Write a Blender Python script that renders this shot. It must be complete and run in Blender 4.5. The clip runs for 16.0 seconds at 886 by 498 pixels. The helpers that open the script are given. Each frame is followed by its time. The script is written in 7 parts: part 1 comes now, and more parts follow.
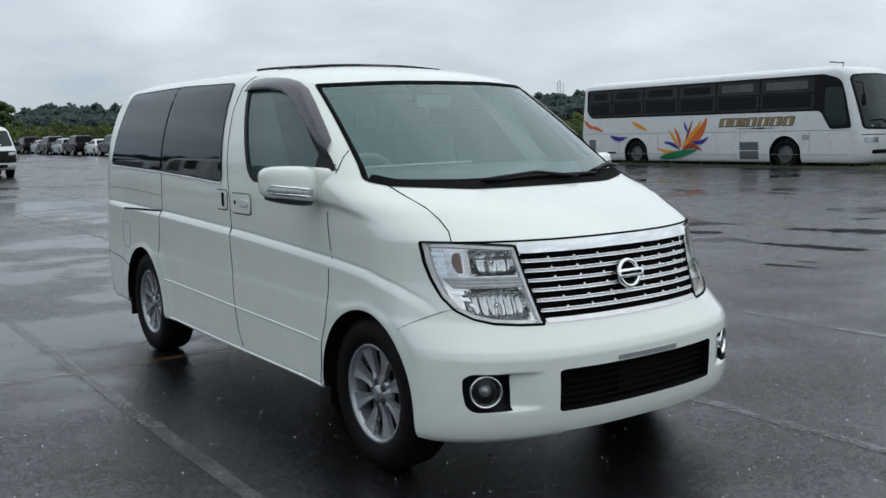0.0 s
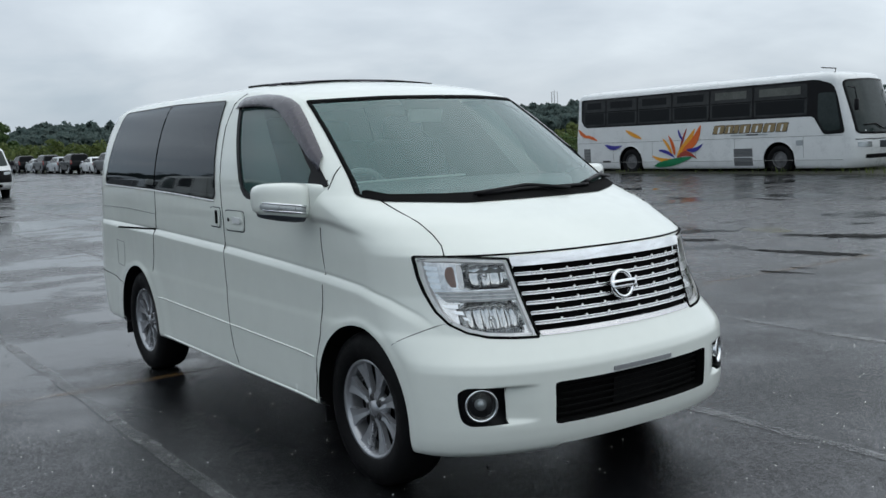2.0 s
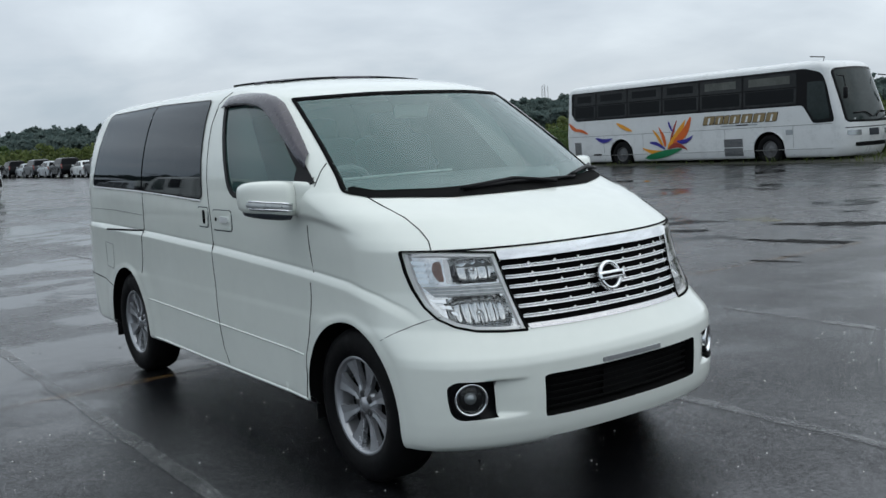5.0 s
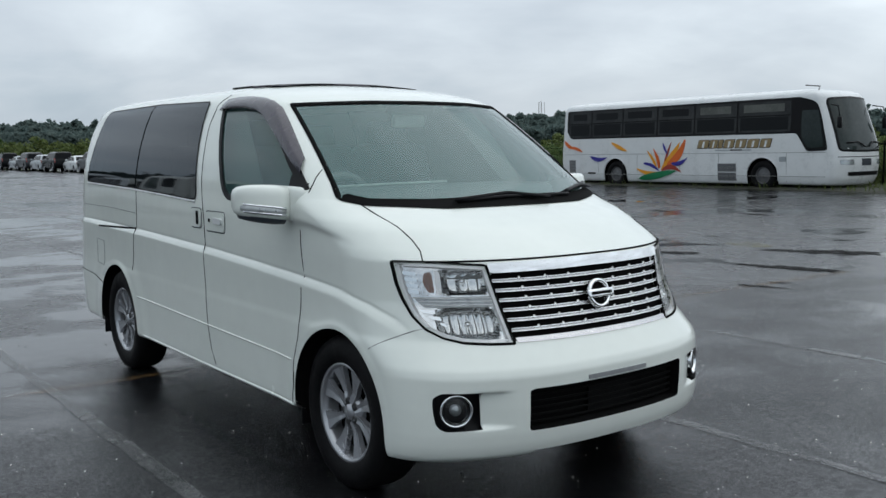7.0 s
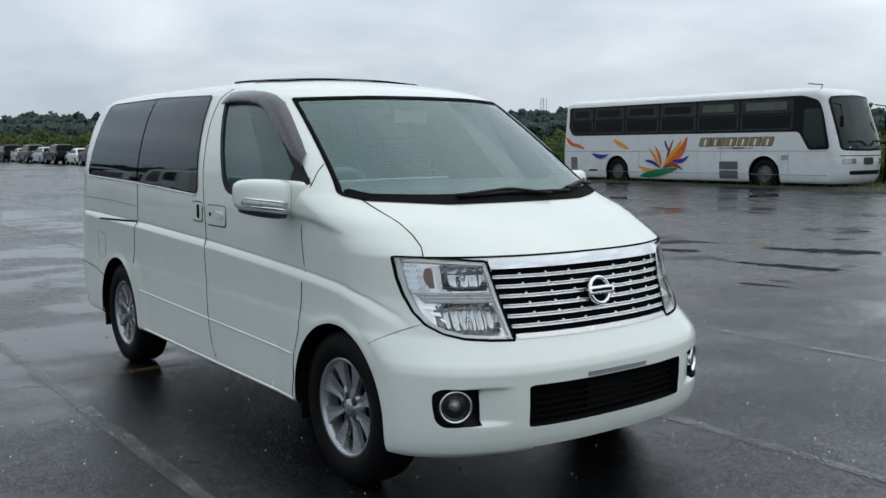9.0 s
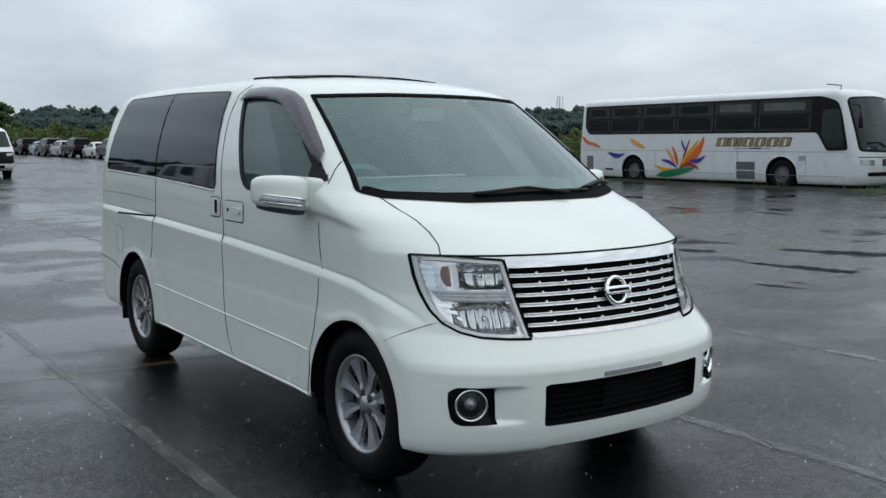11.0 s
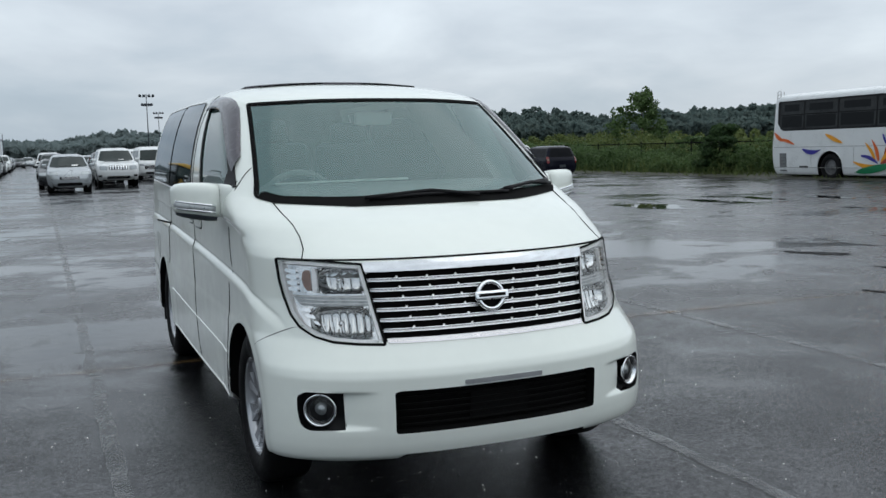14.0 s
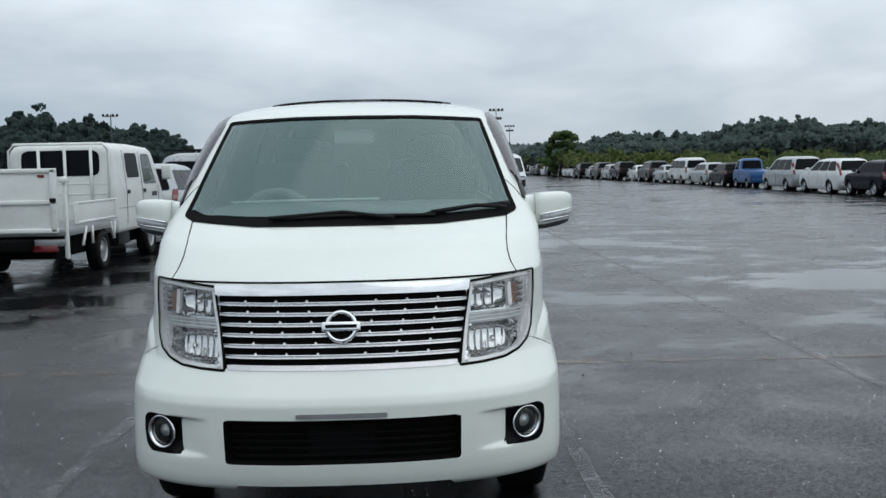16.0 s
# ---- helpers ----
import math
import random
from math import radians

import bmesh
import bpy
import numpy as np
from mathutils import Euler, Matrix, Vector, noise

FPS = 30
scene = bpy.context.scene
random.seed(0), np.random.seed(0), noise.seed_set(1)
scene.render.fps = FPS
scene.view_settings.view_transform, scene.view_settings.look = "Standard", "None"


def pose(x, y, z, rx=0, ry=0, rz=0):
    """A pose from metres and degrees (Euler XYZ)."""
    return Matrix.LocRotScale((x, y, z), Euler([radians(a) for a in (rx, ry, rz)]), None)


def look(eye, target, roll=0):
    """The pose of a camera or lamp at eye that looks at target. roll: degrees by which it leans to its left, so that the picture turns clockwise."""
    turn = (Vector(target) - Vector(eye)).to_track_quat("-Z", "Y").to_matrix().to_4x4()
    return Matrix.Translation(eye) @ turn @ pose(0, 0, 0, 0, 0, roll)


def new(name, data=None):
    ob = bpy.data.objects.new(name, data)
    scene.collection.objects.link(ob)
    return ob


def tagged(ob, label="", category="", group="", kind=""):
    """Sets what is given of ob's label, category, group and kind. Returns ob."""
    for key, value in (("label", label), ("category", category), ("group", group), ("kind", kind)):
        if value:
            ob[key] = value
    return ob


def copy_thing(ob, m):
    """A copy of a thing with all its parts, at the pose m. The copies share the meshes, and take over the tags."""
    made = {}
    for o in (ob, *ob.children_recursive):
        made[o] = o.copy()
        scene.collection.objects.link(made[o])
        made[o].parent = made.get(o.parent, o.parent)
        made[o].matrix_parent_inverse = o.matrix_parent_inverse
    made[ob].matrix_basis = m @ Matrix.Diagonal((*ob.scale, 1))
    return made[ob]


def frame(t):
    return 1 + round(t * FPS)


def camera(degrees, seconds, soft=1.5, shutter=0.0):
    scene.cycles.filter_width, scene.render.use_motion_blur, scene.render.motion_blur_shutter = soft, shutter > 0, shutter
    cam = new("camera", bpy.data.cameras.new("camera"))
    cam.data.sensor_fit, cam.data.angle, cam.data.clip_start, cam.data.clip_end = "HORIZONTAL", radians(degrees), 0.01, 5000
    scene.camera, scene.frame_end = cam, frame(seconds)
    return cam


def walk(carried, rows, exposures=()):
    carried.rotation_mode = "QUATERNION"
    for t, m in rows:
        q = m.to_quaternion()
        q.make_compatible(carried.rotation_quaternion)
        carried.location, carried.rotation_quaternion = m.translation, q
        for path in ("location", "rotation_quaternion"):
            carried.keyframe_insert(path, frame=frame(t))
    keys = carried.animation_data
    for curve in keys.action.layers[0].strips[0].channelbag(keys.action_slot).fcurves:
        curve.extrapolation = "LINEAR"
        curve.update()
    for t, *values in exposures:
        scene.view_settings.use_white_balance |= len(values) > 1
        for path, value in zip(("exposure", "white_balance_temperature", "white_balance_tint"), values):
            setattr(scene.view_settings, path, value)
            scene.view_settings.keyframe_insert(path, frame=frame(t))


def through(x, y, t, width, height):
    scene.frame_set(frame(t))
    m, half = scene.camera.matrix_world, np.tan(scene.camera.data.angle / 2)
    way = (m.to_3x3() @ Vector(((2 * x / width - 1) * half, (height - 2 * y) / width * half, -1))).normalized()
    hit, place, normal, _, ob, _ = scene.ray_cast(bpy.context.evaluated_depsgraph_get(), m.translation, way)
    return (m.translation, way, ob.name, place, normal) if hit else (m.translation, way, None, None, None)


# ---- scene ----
cam = camera(49.71, 16.0)
PATH = [
    (0.0, -2.9095, -2.5067, 1.4791, 82.772, 1.164, -35.439),
    (0.5, -2.9003, -2.5011, 1.4902, 83.930, 1.207, -33.783),
    (1.0, -2.8984, -2.5049, 1.4889, 83.630, 1.630, -34.657),
    (1.5, -2.8977, -2.5121, 1.4880, 83.560, 1.948, -35.120),
    (2.0, -2.8960, -2.5184, 1.4892, 83.458, 2.169, -35.726),
    (2.5, -2.8979, -2.5196, 1.4895, 83.547, 1.912, -35.231),
    (3.0, -2.8971, -2.5263, 1.4849, 83.202, 2.112, -35.487),
    (5.5, -2.8701, -2.5339, 1.4799, 83.276, 3.372, -36.269),
    (6.0, -2.8754, -2.5394, 1.4844, 83.418, 3.041, -36.364),
    (6.5, -2.8809, -2.5449, 1.4847, 83.978, 1.907, -36.341),
    (7.0, -2.8889, -2.5448, 1.4818, 83.897, 0.728, -36.527),
    (7.5, -2.8896, -2.5460, 1.4806, 83.771, 0.363, -37.050),
    (8.0, -2.8877, -2.5453, 1.4781, 83.717, 0.400, -36.783),
    (10.5, -2.8957, -2.5446, 1.4918, 83.615, -0.030, -35.927),
    (11.0, -2.8986, -2.5384, 1.4864, 83.468, -0.291, -35.503),
    (11.5, -2.8993, -2.5375, 1.4769, 82.723, -0.962, -35.083),
    (12.0, -2.8117, -2.5689, 1.4726, 82.240, -0.633, -36.257),
    (12.5, -2.6341, -2.7450, 1.4653, 82.858, 1.008, -34.519),
    (13.0, -2.3390, -2.8616, 1.4575, 82.790, 1.274, -30.624),
    (13.5, -2.0270, -2.9956, 1.4468, 84.315, 1.785, -26.894),
    (14.0, -1.6467, -3.1796, 1.4667, 83.830, 1.371, -22.868),
    (14.5, -1.2424, -3.1870, 1.4654, 84.666, -0.260, -18.085),
    (15.0, -0.7448, -3.3044, 1.4440, 85.047, 1.539, -13.903),
    (15.5, -0.2269, -3.3296, 1.4988, 84.079, 0.210, -7.808),
    (16.0, 0.2661, -3.3091, 1.4619, 84.989, 1.100, -2.066),
]
walk(cam, [(t, pose(x, y, z, rx, ry, rz)) for t, x, y, z, rx, ry, rz in PATH])

# ---- sky and light: an overcast, rainy day ----
SUN_EL, SUN_ROT = radians(52), radians(35)
world = bpy.data.worlds.new("overcast_sky")
scene.world = world
world.use_nodes = True


def overcast():
    nt = world.node_tree
    nodes, links = nt.nodes, nt.links
    nodes.clear()
    out, bg = nodes.new("ShaderNodeOutputWorld"), nodes.new("ShaderNodeBackground")
    sky = nodes.new("ShaderNodeTexSky")
    sky.sky_type, sky.sun_disc, sky.sun_elevation, sky.sun_rotation = "NISHITA", False, SUN_EL, SUN_ROT
    tone = nodes.new("ShaderNodeMix")
    tone.data_type, tone.blend_type = "RGBA", "MULTIPLY"
    tone.inputs[0].default_value = 1.0
    tone.inputs[7].default_value = (0.10, 0.10, 0.10, 1)
    links.new(sky.outputs[0], tone.inputs[6])
    tc, mp = nodes.new("ShaderNodeTexCoord"), nodes.new("ShaderNodeMapping")
    mp.inputs["Scale"].default_value = (1.0, 1.0, 3.2)
    links.new(tc.outputs["Generated"], mp.inputs["Vector"])
    big, fine = nodes.new("ShaderNodeTexNoise"), nodes.new("ShaderNodeTexNoise")
    for n, s, d, dist in ((big, 1.9, 6, 0.7), (fine, 5.5, 5, 0.3)):
        n.inputs["Scale"].default_value, n.inputs["Detail"].default_value = s, d
        n.inputs["Distortion"].default_value = dist
        links.new(mp.outputs[0], n.inputs["Vector"])
    mixn = nodes.new("ShaderNodeMix")
    mixn.inputs[0].default_value = 0.38
    links.new(big.outputs["Fac"], mixn.inputs[2]), links.new(fine.outputs["Fac"], mixn.inputs[3])
    # clouds thin out and brighten upwards; the low sky is a flat blue grey
    sep = nodes.new("ShaderNodeSeparateXYZ")
    links.new(tc.outputs["Generated"], sep.inputs[0])
    up = nodes.new("ShaderNodeMapRange")
    up.inputs["From Min"].default_value, up.inputs["From Max"].default_value = 0.0, 0.42
    up.inputs["To Min"].default_value, up.inputs["To Max"].default_value = 0.02, 0.36
    links.new(sep.outputs["Z"], up.inputs["Value"])
    add = nodes.new("ShaderNodeMath")
    add.operation = "ADD"
    links.new(mixn.outputs[0], add.inputs[0]), links.new(up.outputs[0], add.inputs[1])
    # the cloud is thinner towards the east
    east = nodes.new("ShaderNodeMath")
    east.operation, east.inputs[1].default_value = "MULTIPLY", 0.16
    links.new(sep.outputs["X"], east.inputs[0])
    add2 = nodes.new("ShaderNodeMath")
    add2.operation = "ADD"
    links.new(add.outputs[0], add2.inputs[0]), links.new(east.outputs[0], add2.inputs[1])
    add = nodes.new("ShaderNodeMath")
    add.operation, add.inputs[1].default_value = "SUBTRACT", 0.03
    links.new(add2.outputs[0], add.inputs[0])
    ramp = nodes.new("ShaderNodeValToRGB")
    el = ramp.color_ramp.elements
    el[0].position, el[0].color = 0.34, (0.358, 0.450, 0.541, 1)
    el[1].position, el[1].color = 1.0, (1.08, 1.19, 1.28, 1)
    for p, c in ((0.48, (0.452, 0.543, 0.634, 1)), (0.60, (0.607, 0.682, 0.760, 1)), (0.75, (0.782, 0.865, 0.936, 1))):
        e = el.new(p)
        e.color = c
    links.new(add.outputs[0], ramp.inputs[0])
    both = nodes.new("ShaderNodeMix")
    both.data_type = "RGBA"
    both.inputs[0].default_value = 0.92
    links.new(tone.outputs[2], both.inputs[6]), links.new(ramp.outputs[0], both.inputs[7])
    links.new(both.outputs[2], bg.inputs["Color"])
    bg.inputs["Strength"].default_value = 1.0
    links.new(bg.outputs[0], out.inputs["Surface"])


overcast()
sun = new("sun", bpy.data.lights.new("sun", "SUN"))
sun.data.energy, sun.data.angle, sun.data.color = 0.5, radians(90), (1.0, 0.97, 0.93)
sun.matrix_world = look((8, -7, 30), (0, 0, 0))
scene.view_settings.exposure = 0.0


# ---- materials ----
def rgb(c):
    return (*c, 1.0) if len(c) == 3 else c


def base_mat(name, color, rough=0.5, metal=0.0, coat=0.0, spec=0.5):
    m = bpy.data.materials.new(name)
    m.use_nodes = True
    b = m.node_tree.nodes["Principled BSDF"]
    b.inputs["Base Color"].default_value = rgb(color)
    b.inputs["Roughness"].default_value = rough
    b.inputs["Metallic"].default_value = metal
    b.inputs["Coat Weight"].default_value = coat
    b.inputs["Coat Roughness"].default_value = 0.04
    b.inputs["Specular IOR Level"].default_value = spec
    return m


def noise_node(nt, scale, detail=4, rough=0.55, coord="Object", dist=0.0, stretch=None):
    tc = nt.nodes.new("ShaderNodeTexCoord")
    n = nt.nodes.new("ShaderNodeTexNoise")
    n.inputs["Scale"].default_value, n.inputs["Detail"].default_value = scale, detail
    n.inputs["Roughness"].default_value, n.inputs["Distortion"].default_value = rough, dist
    src = tc.outputs[coord]
    if stretch:
        mp = nt.nodes.new("ShaderNodeMapping")
        mp.inputs["Scale"].default_value = stretch
        nt.links.new(src, mp.inputs["Vector"])
        src = mp.outputs[0]
    nt.links.new(src, n.inputs["Vector"])
    return n


def ramp_node(nt, fac, stops):
    r = nt.nodes.new("ShaderNodeValToRGB")
    e = r.color_ramp.elements
    e[0].position, e[0].color = stops[0][0], rgb(stops[0][1])
    e[1].position, e[1].color = stops[-1][0], rgb(stops[-1][1])
    for p, c in stops[1:-1]:
        e.new(p).color = rgb(c)
    nt.links.new(fac, r.inputs[0])
    return r


def varied(name, color, amount=0.12, scale=6.0, rough=0.5, rvar=0.1, metal=0.0, coat=0.0, bump=0.0, bscale=60.0, spec=0.5, stretch=None):
    """A surface whose colour and gloss drift at a large and a small scale, with fine relief."""
    m = base_mat(name, color, rough, metal, coat, spec)
    nt = m.node_tree
    b = nt.nodes["Principled BSDF"]
    a, f = noise_node(nt, scale, 5, stretch=stretch), noise_node(nt, scale * 9, 3, stretch=stretch)
    mx = nt.nodes.new("ShaderNodeMix")
    mx.inputs[0].default_value = 0.35
    nt.links.new(a.outputs["Fac"], mx.inputs[2]), nt.links.new(f.outputs["Fac"], mx.inputs[3])
    lo, hi = [max(0, c * (1 - amount)) for c in color[:3]], [min(1, c * (1 + amount)) for c in color[:3]]
    r = ramp_node(nt, mx.outputs[0], [(0.3, lo), (0.7, hi)])
    nt.links.new(r.outputs[0], b.inputs["Base Color"])
    if rvar:
        mr = nt.nodes.new("ShaderNodeMapRange")
        mr.inputs["From Min"].default_value, mr.inputs["From Max"].default_value = 0.3, 0.7
        mr.inputs["To Min"].default_value, mr.inputs["To Max"].default_value = max(0.02, rough - rvar), min(1, rough + rvar)
        nt.links.new(mx.outputs[0], mr.inputs["Value"])
        nt.links.new(mr.outputs[0], b.inputs["Roughness"])
    if bump:
        n2 = noise_node(nt, bscale, 4)
        bp = nt.nodes.new("ShaderNodeBump")
        bp.inputs["Strength"].default_value, bp.inputs["Distance"].default_value = bump, 0.01
        nt.links.new(n2.outputs["Fac"], bp.inputs["Height"])
        nt.links.new(bp.outputs[0], b.inputs["Normal"])
    return m


def glass_mat(name, tint, ior=1.5, rough=0.0, haze=0.0, haze_color=(0.5, 0.55, 0.55), gloss=(1, 1, 1)):
    """Thin glass: tinted see-through with a Fresnel gloss, and a share of wet, dusty haze."""
    m = bpy.data.materials.new(name)
    m.use_nodes = True
    nt = m.node_tree
    nt.nodes.clear()
    out = nt.nodes.new("ShaderNodeOutputMaterial")
    tr, gl, fr = nt.nodes.new("ShaderNodeBsdfTransparent"), nt.nodes.new("ShaderNodeBsdfGlossy"), nt.nodes.new("ShaderNodeFresnel")
    tr.inputs["Color"].default_value = rgb(tint)
    gl.inputs["Roughness"].default_value = rough
    gl.inputs["Color"].default_value = rgb(gloss)
    fr.inputs["IOR"].default_value = ior
    mx = nt.nodes.new("ShaderNodeMixShader")
    body = tr.outputs[0]
    if haze:
        df, mh = nt.nodes.new("ShaderNodeBsdfDiffuse"), nt.nodes.new("ShaderNodeMixShader")
        df.inputs["Color"].default_value = rgb(haze_color)
        n = noise_node(nt, 70.0, 6, 0.7)
        mr = nt.nodes.new("ShaderNodeMapRange")
        mr.inputs["From Min"].default_value, mr.inputs["From Max"].default_value = 0.3, 0.7
        mr.inputs["To Min"].default_value, mr.inputs["To Max"].default_value = haze * 0.8, haze * 1.2
        nt.links.new(n.outputs["Fac"], mr.inputs["Value"])
        nt.links.new(mr.outputs[0], mh.inputs[0])
        nt.links.new(body, mh.inputs[1]), nt.links.new(df.outputs[0], mh.inputs[2])
        body = mh.outputs[0]
    nt.links.new(fr.outputs[0], mx.inputs[0])
    nt.links.new(body, mx.inputs[1]), nt.links.new(gl.outputs[0], mx.inputs[2])
    nt.links.new(mx.outputs[0], out.inputs["Surface"])
    return m


def asphalt():
    """Coarse damp asphalt near the vehicles; beyond the painted line thin films of water lie in its hollows."""
    m = base_mat("wet_asphalt", (0.02, 0.02, 0.02), 0.4)
    nt = m.node_tree
    L = nt.links.new
    b = nt.nodes["Principled BSDF"]
    b.inputs["Specular Tint"].default_value = (1.0, 0.95, 1.02, 1)

    def spread(src, a, c, lo, hi, smooth_step=True):
        r = nt.nodes.new("ShaderNodeMapRange")
        r.interpolation_type = "SMOOTHSTEP" if smooth_step else "LINEAR"
        for k, v in (("From Min", a), ("From Max", c), ("To Min", lo), ("To Max", hi)):
            r.inputs[k].default_value = v
        L(src, r.inputs["Value"])
        return r.outputs[0]

    def mix(fac, one, two):
        x = nt.nodes.new("ShaderNodeMix")
        for k, v in ((0, fac), (2, one), (3, two)):
            if isinstance(v, (int, float)):
                x.inputs[k].default_value = v
            else:
                L(v, x.inputs[k])
        return x.outputs[0]

    def calc(op, one, two):
        x = nt.nodes.new("ShaderNodeMath")
        x.operation = op
        for k, v in ((0, one), (1, two)):
            if isinstance(v, (int, float)):
                x.inputs[k].default_value = v
            else:
                L(v, x.inputs[k])
        return x.outputs[0]

    sep = nt.nodes.new("ShaderNodeSeparateXYZ")
    L(nt.nodes.new("ShaderNodeTexCoord").outputs["Object"], sep.inputs[0])
    broad = noise_node(nt, 0.30, 7, 0.6, dist=0.6, stretch=(0.75, 1.35, 1.0)).outputs["Fac"]
    mid = noise_node(nt, 1.1, 6, 0.62, dist=0.4).outputs["Fac"]
    grit = noise_node(nt, 62.0, 4, 0.85).outputs["Fac"]
    wobble = calc("ADD", sep.outputs["Y"], calc("MULTIPLY", mid, 1.6))
    zone = spread(wobble, 3.4, 5.2, 0.0, 1.0)
    hollow = calc("ADD", mix(0.3, broad, mid), spread(zone, 0, 1, -0.006, 0.028, False))
    hollow = calc("SUBTRACT", hollow, spread(sep.outputs["X"], 5.5, 9.0, 0.0, 0.035))
    film = mix(zone, spread(hollow, 0.48, 0.64, 0.0, 0.9), spread(hollow, 0.512, 0.578, 0.0, 1.0))
    damp = spread(mix(0.55, broad, mid), 0.36, 0.60, 0.0, 1.0)
    L(mix(film, mix(zone, mix(damp, 0.25, 0.17), mix(damp, 0.32, 0.18)), mix(zone, 0.11, 0.105)), b.inputs["Roughness"])
    # every stone of the coarse surface has its own gloss; between them lies dark binder
    cells = nt.nodes.new("ShaderNodeTexVoronoi")
    cells.inputs["Scale"].default_value = 85.0
    L(nt.nodes.new("ShaderNodeTexCoord").outputs["Object"], cells.inputs["Vector"])
    pick = nt.nodes.new("ShaderNodeSeparateColor")
    L(cells.outputs["Color"], pick.inputs[0])
    facet = calc("MULTIPLY", spread(pick.outputs[0], 0.10, 0.95, 0.45, 1.60), spread(mix(0.5, grit, noise_node(nt, 24.0, 3, 0.7).outputs["Fac"]), 0.38, 0.60, 0.55, 1.15))
    L(mix(film, mix(zone, calc("MULTIPLY", mix(damp, 0.30, 0.40), facet), mix(damp, calc("MULTIPLY", 0.50, facet), 0.52)), mix(zone, 0.40, 0.36)), b.inputs["Specular IOR Level"])
    col = ramp_node(nt, damp, [(0.0, (0.0048, 0.0051, 0.0058)), (0.5, (0.0078, 0.0083, 0.0092)), (1.0, (0.013, 0.0137, 0.015))])
    # pale stones in the surface
    speck = nt.nodes.new("ShaderNodeTexVoronoi")
    speck.inputs["Scale"].default_value = 42.0
    L(nt.nodes.new("ShaderNodeTexCoord").outputs["Object"], speck.inputs["Vector"])
    st = ramp_node(nt, speck.outputs["Distance"], [(0.08, (1, 1, 1)), (0.20, (0, 0, 0))])
    sm = ramp_node(nt, noise_node(nt, 19.0, 2).outputs["Fac"], [(0.57, (0, 0, 0)), (0.66, (1, 1, 1))])
    stones = calc("MULTIPLY", st.outputs[0], sm.outputs[0])
    gm = nt.nodes.new("ShaderNodeMix")
    gm.data_type, gm.blend_type = "RGBA", "OVERLAY"
    gm.inputs[0].default_value = 1.0
    gc = ramp_node(nt, grit, [(0.36, (0.08, 0.08, 0.08)), (0.64, (0.92, 0.92, 0.92))])
    L(col.outputs[0], gm.inputs[6]), L(gc.outputs[0], gm.inputs[7])
    fin = nt.nodes.new("ShaderNodeMix")
    fin.data_type = "RGBA"
    fin.inputs[7].default_value = (0.22, 0.22, 0.21, 1)
    L(stones, fin.inputs[0]), L(gm.outputs[2], fin.inputs[6])
    L(fin.outputs[2], b.inputs["Base Color"])
    # relief: coarse grain where no film lies, a faint swell everywhere
    bp = nt.nodes.new("ShaderNodeBump")
    bp.inputs["Distance"].default_value = 0.005
    L(mix(film, mix(zone, mix(damp, 0.50, 0.32), 0.5), 0.0), bp.inputs["Strength"])
    L(calc("ADD", grit, calc("MULTIPLY", pick.outputs[1], 0.22)), bp.inputs["Height"])
    bp2 = nt.nodes.new("ShaderNodeBump")
    bp2.inputs["Distance"].default_value, bp2.inputs["Strength"].default_value = 0.02, 0.06
    L(noise_node(nt, 3.2, 3, 0.5, stretch=(1, 2.2, 1)).outputs["Fac"], bp2.inputs["Height"])
    L(bp.outputs[0], bp2.inputs["Normal"])
    L(bp2.outputs[0], b.inputs["Normal"])
    return m


def leaf_mat(name, dark, light, through=0.4, spec=0.15):
    m = base_mat(name, dark, 0.55)
    nt = m.node_tree
    g = nt.nodes.new("ShaderNodeNewGeometry")
    n = noise_node(nt, 0.35, 3)
    mx = nt.nodes.new("ShaderNodeMix")
    mx.inputs[0].default_value = 0.5
    nt.links.new(g.outputs["Random Per Island"], mx.inputs[2]), nt.links.new(n.outputs["Fac"], mx.inputs[3])
    r = ramp_node(nt, mx.outputs[0], [(0.2, dark), (0.8, light)])
    nt.links.new(r.outputs[0], nt.nodes["Principled BSDF"].inputs["Base Color"])
    # leaves let a share of the light through
    tr, mx2 = nt.nodes.new("ShaderNodeBsdfTranslucent"), nt.nodes.new("ShaderNodeMixShader")
    nt.links.new(r.outputs[0], tr.inputs["Color"])
    mx2.inputs[0].default_value = through
    b = nt.nodes["Principled BSDF"]
    b.inputs["Specular IOR Level"].default_value = spec
    nt.links.new(b.outputs[0], mx2.inputs[1]), nt.links.new(tr.outputs[0], mx2.inputs[2])
    nt.links.new(mx2.outputs[0], nt.nodes["Material Output"].inputs["Surface"])
    return m


